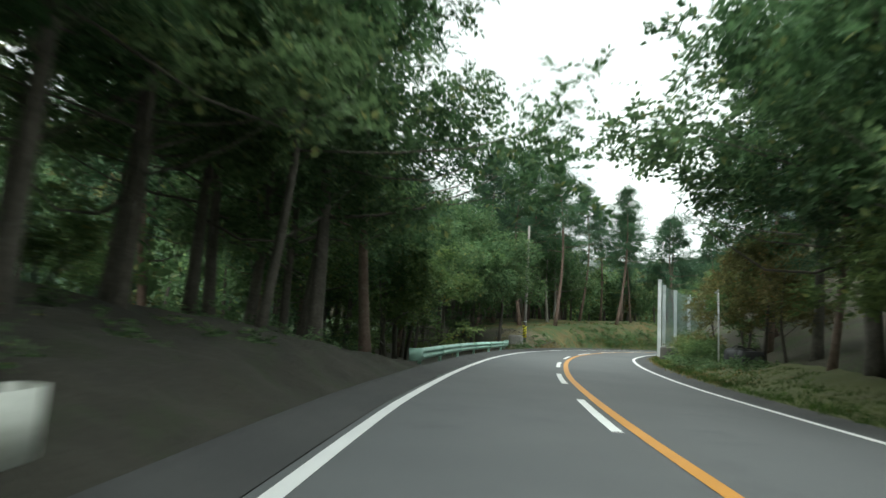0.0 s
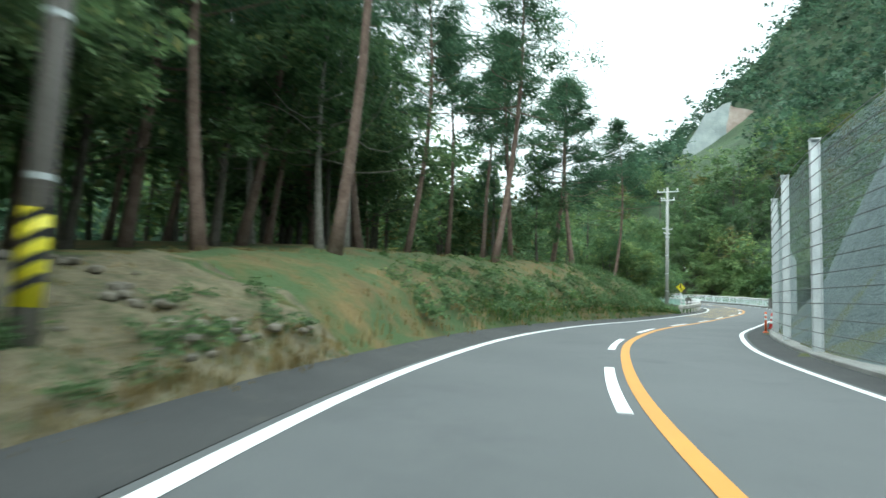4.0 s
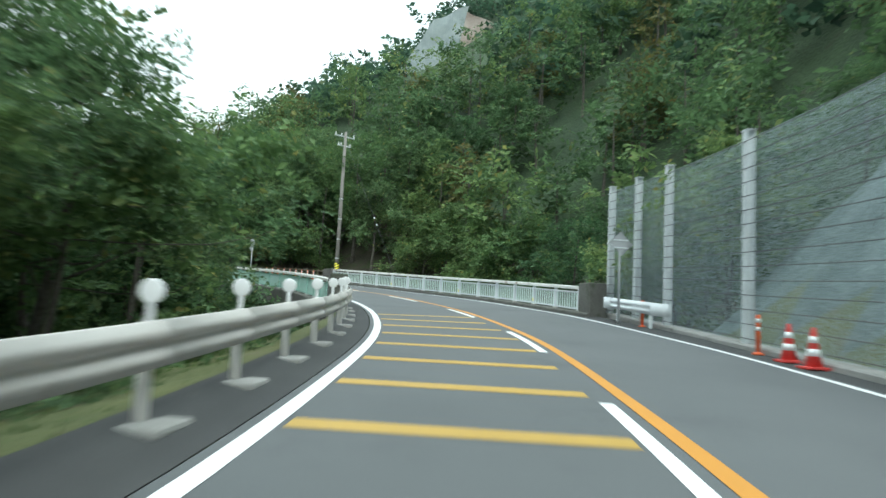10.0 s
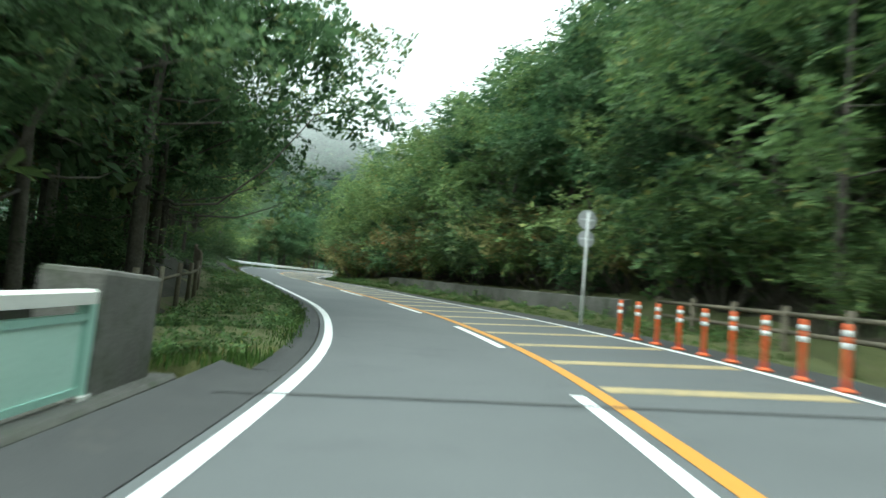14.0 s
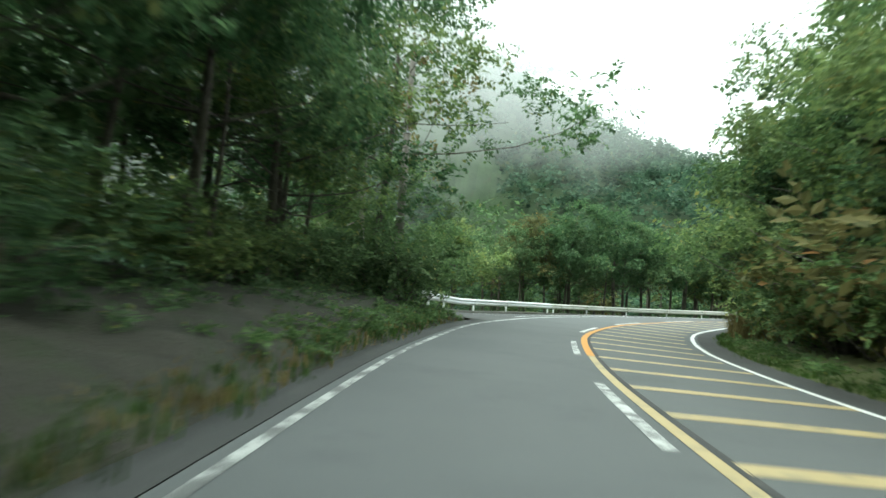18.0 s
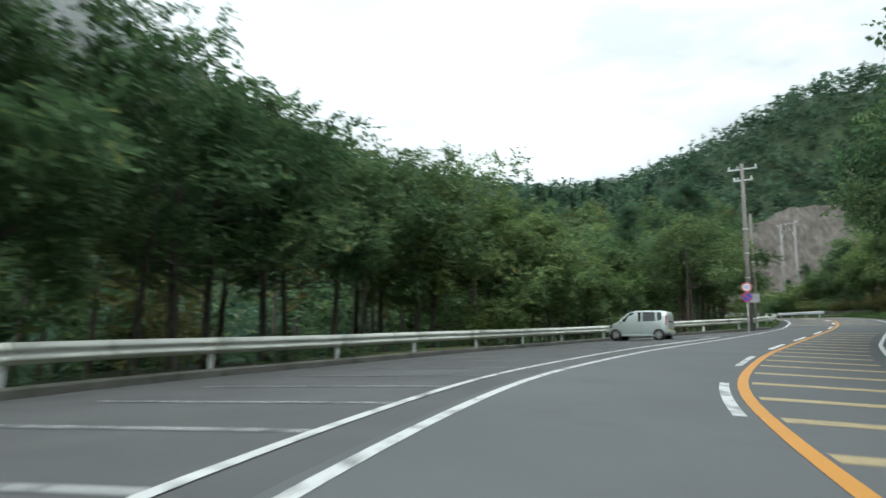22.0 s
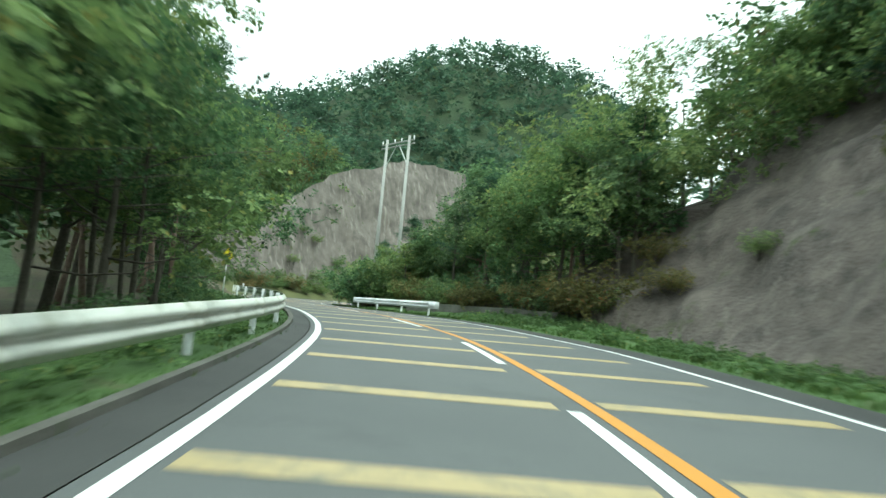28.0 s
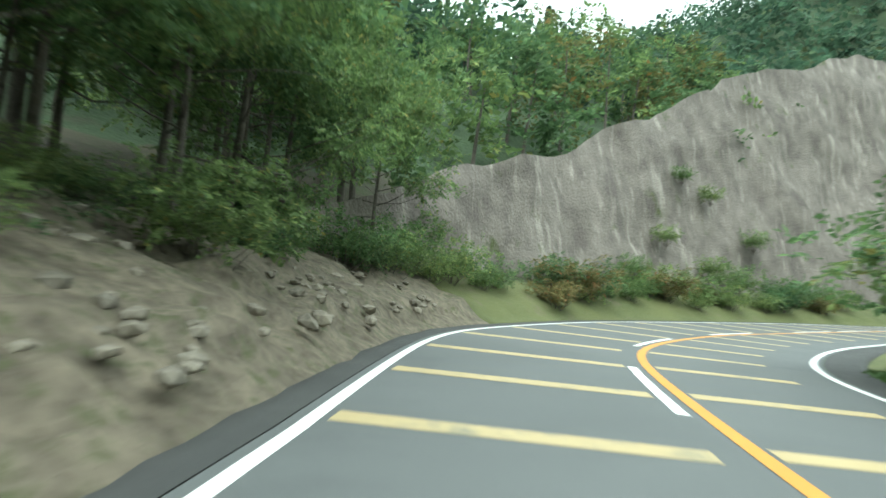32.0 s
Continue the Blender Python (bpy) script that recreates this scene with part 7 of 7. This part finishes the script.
# ---- the parked car ----
def parked_car(m):
    root = new("car")
    root.matrix_basis = m
    tagged(root, "parked pale silver-green mini car with tinted windows", "car")

    def piece(name, g, mat, parent=None, label="", smooth=False):
        ob = new(name, g.mesh(name, (0, 0, 0), mat, smooth))
        ob.parent = parent or root
        return tagged(ob, label) if label else ob
    # stations from the rear: x, sill, belt, roof, half width at belt, half width at roof
    st = ((-1.70, .42, .95, 1.30, .60, .50), (-1.67, .36, .95, 1.46, .68, .55), (-1.60, .30, .95, 1.57, .72, .585), (-1.3, .26, .95, 1.625, .737, .60), (-0.6, .24, .95, 1.64, .737, .61), (0.1, .24, .94, 1.63, .737, .605),
          (0.5, .24, .93, 1.55, .735, .59), (0.9, .24, .91, 1.27, .73, .60), (1.15, .24, .89, 1.04, .72, .62), (1.35, .26, .84, .94, .70, .60), (1.55, .30, .74, .84, .64, .52), (1.66, .36, .62, .70, .55, .44), (1.70, .42, .55, .58, .48, .40))
    g = Geo()
    verts, n = [], 14
    for x, sill, belt, roof, hb, hr in st:
        half = [(hb * 0.90, sill), (hb * 0.985, sill + 0.10), (hb, (sill + belt) / 2), (hb * 0.985, belt), (hr + (hb - hr) * 0.35, belt + (roof - belt) * 0.55), (hr, roof - 0.07), (hr * 0.82, roof)]
        verts += [(x, y, z) for y, z in half] + [(x, -y, z) for y, z in reversed(half)]
    faces = []
    for i in range(len(st) - 1):
        for j in range(n):
            q = (j + 1) % n
            faces.append((i * n + j, (i + 1) * n + j, (i + 1) * n + q, i * n + q))
    faces.append(tuple(range(n)))
    faces.append(tuple((len(st) - 1) * n + j for j in range(n - 1, -1, -1)))
    g.add(verts, faces)
    body = piece("body", g, M_CAR, None, "", True)

    def side(x, z):
        xs = [q[0] for q in st]
        sill, belt, roof, hb, hr = (float(np.interp(x, xs, [q[k] for q in st])) for k in range(1, 6))
        if z <= belt:
            return hb * 0.99
        t = (z - belt) / max(roof - belt, 0.05)
        return float(np.interp(t, (0, 0.55, 0.9), (hb * 0.985, hr + (hb - hr) * 0.35, hr)))
    for sg in (1, -1):
        for name, poly in (("front_window", [(1.02, .98), (0.62, 1.34), (0.38, 1.53), (-0.22, 1.55), (-0.22, 1.02)]), ("rear_window", [(-0.30, 1.02), (-0.30, 1.55), (-1.0, 1.545), (-1.06, 1.03)]), ("quarter_window", [(-1.14, 1.04), (-1.09, 1.54), (-1.36, 1.50), (-1.40, 1.22), (-1.33, 1.08)])):
            g = Geo()
            v = [(x, sg * (side(x, z) + 0.006), z) for x, z in poly]
            g.add(v, [tuple(range(len(v)))])
            piece(name, g, M_GLASS, body, "dark tinted side window")
        for x in (-0.26, 0.98):
            g = Geo()
            g.add([(x - 0.006, sg * (side(x, z) + 0.004), z) for z in (0.32, 0.6, 0.93)] + [(x + 0.006, sg * (side(x, z) + 0.004), z) for z in (0.32, 0.6, 0.93)], [(0, 1, 4, 3), (1, 2, 5, 4)])
            piece("door_seam", g, M_CARDARK, body)
        for x in (-0.12, -1.02):
            g = Geo()
            g.block(Matrix.Translation((x, sg * (side(x, 0.9) + 0.015), 0.90)), 0.16, 0.03, 0.035, 0.01)
            piece("door_handle", g, M_CAR, body)
        g = Geo()
        g.block(Matrix.Translation((0.86, sg * 0.84, 1.02)), 0.13, 0.2, 0.14, 0.045)
        piece("mirror", g, M_CAR, body, "silver door mirror", True)
        g = Geo()
        g.block(Matrix.Translation((-0.1, sg * 0.715, 0.25)), 2.0, 0.06, 0.10, 0.02)
        piece("side_skirt", g, M_CAR, body)
        g = Geo()
        g.add([(-1.655, sg * 0.705, .80), (-1.60, sg * 0.735, .80), (-1.60, sg * 0.69, 1.36), (-1.655, sg * 0.64, 1.36)], [(0, 1, 2, 3)])
        piece("tail_lamp", g, M_LAMP, body, "tall clear-red tail lamp")
        g = Geo()
        g.block(Matrix.Translation((1.50, sg * 0.56, .72)) @ Matrix.Rotation(radians(-35), 4, "Y"), 0.26, 0.2, 0.14, 0.05)
        piece("head_lamp", g, M_GLASS, body, "dark head lamp", True)
        for x in (-1.22, 1.235):
            g = Geo()
            g.tube([(x, sg * 0.60, .27), (x, sg * 0.742, .27)], 0.335, 28)
            piece("wheel_arch", g, M_CARDARK, body, "", True)
            g = Geo()
            g.tube([(x, sg * 0.585, .27), (x, sg * 0.60, .27), (x, sg * 0.735, .27), (x, sg * 0.752, .27)], [0.25, 0.275, 0.275, 0.25], 28)
            wheel = piece("wheel", g, M_TYRE, None, "", True)
            g = Geo()
            g.tube([(x, sg * 0.70, .27), (x, sg * 0.756, .27)], 0.045, 12)
            for k in range(8):
                a = 2 * math.pi * k / 8
                g.block(Matrix.Translation((x, sg * 0.752, .27)) @ Matrix.Rotation(a, 4, "Y") @ Matrix.Translation((0, 0, 0.11)), 0.045, 0.016, 0.17, 0.006)
            piece("rim_spokes", g, M_RIM, wheel, "eight-spoke alloy rim")
            g = Geo()
            a0, a1 = [], []
            for k in range(28):
                a = 2 * math.pi * k / 28
                a0.append((x + 0.175 * math.cos(a), sg * 0.757, .27 + 0.175 * math.sin(a)))
                a1.append((x + 0.20 * math.cos(a), sg * 0.757, .27 + 0.20 * math.sin(a)))
            g.add(a0 + a1, [(k, (k + 1) % 28, 28 + (k + 1) % 28, 28 + k) for k in range(28)])
            piece("rim_ring", g, M_RIM, wheel)
    g = Geo()
    g.add([(-1.706, -0.50, .98), (-1.706, 0.50, .98), (-1.665, 0.50, 1.46), (-1.665, -0.50, 1.46)], [(0, 1, 2, 3)])
    piece("rear_glass", g, M_GLASS, body, "dark rear window")
    g = Geo()
    g.block(Matrix.Translation((-1.70, 0, .46)), 0.12, 1.30, 0.22, 0.05)
    piece("rear_bumper", g, M_CAR, body, "", True)
    g = Geo()
    g.block(Matrix.Translation((1.66, 0, .42)), 0.12, 1.1, 0.26, 0.05)
    piece("front_bumper", g, M_CAR, body, "", True)
    g = Geo()
    g.block(Matrix.Translation((-1.767, 0.1, .60)), 0.012, 0.33, 0.165, 0.004)
    pl = piece("number_plate", g, M_PLATE, body, "yellow number plate with plain dark bars")
    for z, w in ((.64, 0.2), (.575, 0.27)):
        g = Geo()
        g.block(Matrix.Translation((-1.775, 0.1, z)), 0.003, w, 0.035 if z > .6 else 0.06)
        piece("plate_bar", g, M_BLACK, pl)
    g = Geo()
    pts = [(0.98, .97), (0.62, 1.36), (0.36, 1.56)]
    v = []
    for x, z in ((1.12, 1.045), (0.52, 1.535)):
        xs = [q[0] for q in st]
        hr = float(np.interp(x, xs, [q[5] for q in st])) * 0.86
        v += [(x + 0.012, -hr, z + 0.012), (x + 0.012, hr, z + 0.012)]
    g.add(v, [(0, 1, 3, 2)])
    piece("windscreen", g, M_GLASS, body, "windscreen")
    return root


CAR_M = facing(272.6, -7.25, -0.002, 0) @ Matrix.Scale(0.88, 4) @ Matrix.Rotation(radians(180), 4, "Z")
parked_car(CAR_M)


# ---- verge plants ----
def tufts(name, rows, mat, label, seed, height, n_blade=4, width=0.02):
    """Grass blades along strips of (side, s0, s1, d0, d1, count), d metres past the paved edge."""
    rng = np.random.default_rng(seed)
    xs, ds = [], []
    for side, s0, s1, d0, d1, count in rows:
        s = s0 + (s1 - s0) * rng.random(count)
        d = d0 + (d1 - d0) * rng.random(count) ** 1.3
        for a, b in zip(s, d):
            o = -(edge_l(a) + b) if side < 0 else edge_r(a) + b
            p = at(a, o)
            xs.append((p.x, p.y))
    z, _ = heights(xs)
    base = np.repeat(np.c_[np.array(xs), z], n_blade, 0)
    n = len(base)
    base[:, :2] += rng.normal(size=(n, 2)) * 0.09
    ang = rng.random(n) * 2 * math.pi
    h = height * (0.4 + rng.random(n))
    lean = h * (0.25 + 0.5 * rng.random(n))
    side = np.stack([-np.sin(ang), np.cos(ang), 0 * ang], 1) * (width * (0.6 + rng.random(n)))[:, None]
    out = np.stack([np.cos(ang), np.sin(ang), 0 * ang], 1)
    mid = base + out * (lean * 0.35)[:, None] + np.array([0, 0, 1]) * (h * 0.62)[:, None]
    tip = base + out * lean[:, None] + np.array([0, 0, 1]) * (h * 0.9)[:, None]
    base[:, 2] -= 0.05
    v = np.stack([base - side, base + side, mid + side * 0.8, mid - side * 0.8, tip], 1).reshape(-1, 3)
    i = np.arange(n) * 5
    f3 = np.stack([i + 3, i + 2, i + 4], 1).tolist()
    f4 = np.stack([i, i + 1, i + 2, i + 3], 1).tolist()
    me = bpy.data.meshes.new(name)
    me.from_pydata(v.tolist(), [], [tuple(q) for q in f4 + f3])
    me.materials.append(mat)
    me.update()
    return tagged(new(name, me), label, "grass", "", "stuff")


tufts("verge_grass", ((-1, 98, 131, 0, 2.0, 2200), (-1, 159, 188, 0.0, 2.8, 3200), (-1, 188, 222, 0.0, 0.7, 500), (1, 266, 322, 0.2, 2.4, 6000), (1, 20, 46, 0.2, 3, 2400), (1, 157, 240, 0.1, 1.4, 5000), (1, 322, 352, 0.1, 2, 2400), (-1, 286, 333, 0.1, 1.8, 3800), (-1, 60, 100, 0.0, 3.5, 3600), (1, -5, 20, 0.1, 2.5, 1600)), M_GRASS, "short green verge grass", 8, 0.11, 5, 0.009)
tufts("dry_grass", ((-1, 52, 99, 0.0, 5.0, 1500), (-1, 42, 52, 0.0, 3.5, 900), (1, 240, 272, 0.1, 2.2, 1500), (1, 20, 46, 0.0, 2.2, 600), (-1, 188, 222, 0.0, 1.0, 300)), M_DRYGRASS, "dry ochre grass and moss on the banks", 9, 0.11, 5, 0.009)
tufts("pampas_grass", ((1, 226, 238, 0.5, 2.2, 150), (1, 244, 272, 0.6, 2.4, 260)), M_DRYGRASS, "tall pale drooping grass clumps", 10, 1.2, 12, 0.009)


def ground_cover(name, rows, mat, label, seed):
    """Low leafy growth in clumps along strips of (side, s0, s1, d0, d1, count, height)."""
    rng = np.random.default_rng(seed)
    xy, rad = [], []
    for side, s0, s1, d0, d1, count, high in rows:
        for _ in range(count):
            q = s0 + (s1 - s0) * rng.random()
            d = d0 + (d1 - d0) * rng.random()
            v = at(q, -(edge_l(q) + d) if side < 0 else edge_r(q) + d)
            xy.append((v.x, v.y))
            rad.append(high * (0.5 + 0.8 * rng.random()))
    z, _ = heights(xy)
    rad = np.array(rad)
    v, f = sprays(np.c_[np.array(xy), z + rad * 0.25 + 0.05], rad, 90, 0.05, 0.6, 0.1, 0.5, rng, 8)
    tagged(new(name, np_mesh(name, v, f, mat)), label, "shrubs", "", "stuff")


ground_cover("low_shrubs", ((-1, 57, 67, 0.3, 2.2, 90, 0.3), (-1, 67, 84, 0.3, 2.0, 110, 0.28), (-1, 82, 101, 0.2, 3.6, 330, 0.4), (-1, 70, 90, 2.4, 4.4, 40, 0.25), (-1, 100, 129, 0.8, 3.0, 160, 0.4), (1, 24, 43, 0.8, 3.0, 120, 0.45), (-1, 336, 352, 3.0, 5.0, 110, 0.5), (-1, 44, 52, 0.4, 2.0, 40, 0.25), (-1, 187, 222, 1.8, 4.4, 170, 0.4), (-1, -6, 20, 1.6, 4.2, 90, 0.35), (-1, 290, 334, 2.2, 4.6, 150, 0.6), (-1, 224, 290, 1.0, 3.6, 170, 0.8)), M_LEAF, "low green shrubs and ferns on the banks", 21)
ground_cover("light_herbs", ((-1, 159.5, 188, 0.3, 2.6, 200, 0.2), (-1, 290, 334, 0.5, 2.4, 220, 0.25), (1, 294, 324, 0.6, 2.8, 260, 0.22), (-1, 60, 100, 0.5, 3.5, 90, 0.22), (1, 162, 226, 0.5, 1.6, 160, 0.3), (-1, 206, 222, 0.2, 1.4, 90, 0.18)), M_LEAF_LIGHT, "light green herbs on the verges", 22)


# ---- low cloud and haze: a glowing sheet before the far hills ----
def mist_mat():
    m, n, l, b = nodes_of("glowing_cloud")
    co = n.new("ShaderNodeTexCoord")
    ns = n.new("ShaderNodeTexNoise")
    ns.inputs["Scale"].default_value = 0.012
    ns.inputs["Detail"].default_value = 6
    l.new(co.outputs["Object"], ns.inputs["Vector"])
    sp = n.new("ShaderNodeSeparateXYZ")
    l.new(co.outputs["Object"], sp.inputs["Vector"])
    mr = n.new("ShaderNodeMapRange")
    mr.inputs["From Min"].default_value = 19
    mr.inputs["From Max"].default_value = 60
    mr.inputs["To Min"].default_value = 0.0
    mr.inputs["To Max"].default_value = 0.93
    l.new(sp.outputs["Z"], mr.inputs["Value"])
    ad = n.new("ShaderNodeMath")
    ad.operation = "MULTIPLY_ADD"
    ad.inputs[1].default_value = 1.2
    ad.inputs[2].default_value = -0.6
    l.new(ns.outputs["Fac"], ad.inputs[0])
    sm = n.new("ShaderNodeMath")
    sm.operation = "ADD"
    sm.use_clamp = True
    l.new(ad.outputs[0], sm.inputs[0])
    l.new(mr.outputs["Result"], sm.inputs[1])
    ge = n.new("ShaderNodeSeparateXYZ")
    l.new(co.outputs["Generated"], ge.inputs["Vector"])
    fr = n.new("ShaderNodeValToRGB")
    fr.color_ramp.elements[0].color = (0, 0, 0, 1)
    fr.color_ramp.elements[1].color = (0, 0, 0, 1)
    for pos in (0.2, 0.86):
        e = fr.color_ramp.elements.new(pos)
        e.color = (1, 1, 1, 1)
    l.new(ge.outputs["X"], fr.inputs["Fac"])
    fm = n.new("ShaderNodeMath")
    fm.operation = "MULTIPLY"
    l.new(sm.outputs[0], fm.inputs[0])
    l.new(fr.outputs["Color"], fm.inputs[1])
    # The cloud's whiteness is emitted by the sheet, not lit by the sky.
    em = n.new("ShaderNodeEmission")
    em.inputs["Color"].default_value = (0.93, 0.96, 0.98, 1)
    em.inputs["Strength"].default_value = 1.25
    tr = n.new("ShaderNodeBsdfTransparent")
    mix = n.new("ShaderNodeMixShader")
    l.new(fm.outputs[0], mix.inputs["Fac"])
    l.new(tr.outputs["BSDF"], mix.inputs[1])
    l.new(em.outputs["Emission"], mix.inputs[2])
    l.new(mix.outputs["Shader"], n["Material Output"].inputs["Surface"])
    return m


M_MIST = mist_mat()


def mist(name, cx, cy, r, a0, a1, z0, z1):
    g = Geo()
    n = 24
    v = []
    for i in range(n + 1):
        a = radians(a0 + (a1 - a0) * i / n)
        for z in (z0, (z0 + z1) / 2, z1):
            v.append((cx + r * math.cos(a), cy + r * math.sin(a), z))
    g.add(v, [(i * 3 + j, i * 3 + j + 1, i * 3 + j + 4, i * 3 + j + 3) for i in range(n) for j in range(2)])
    ob = solo(name, g, M_MIST, (cx, cy, z0), "glowing white sheet for the low cloud before the hills", "cloud", "", "structure")
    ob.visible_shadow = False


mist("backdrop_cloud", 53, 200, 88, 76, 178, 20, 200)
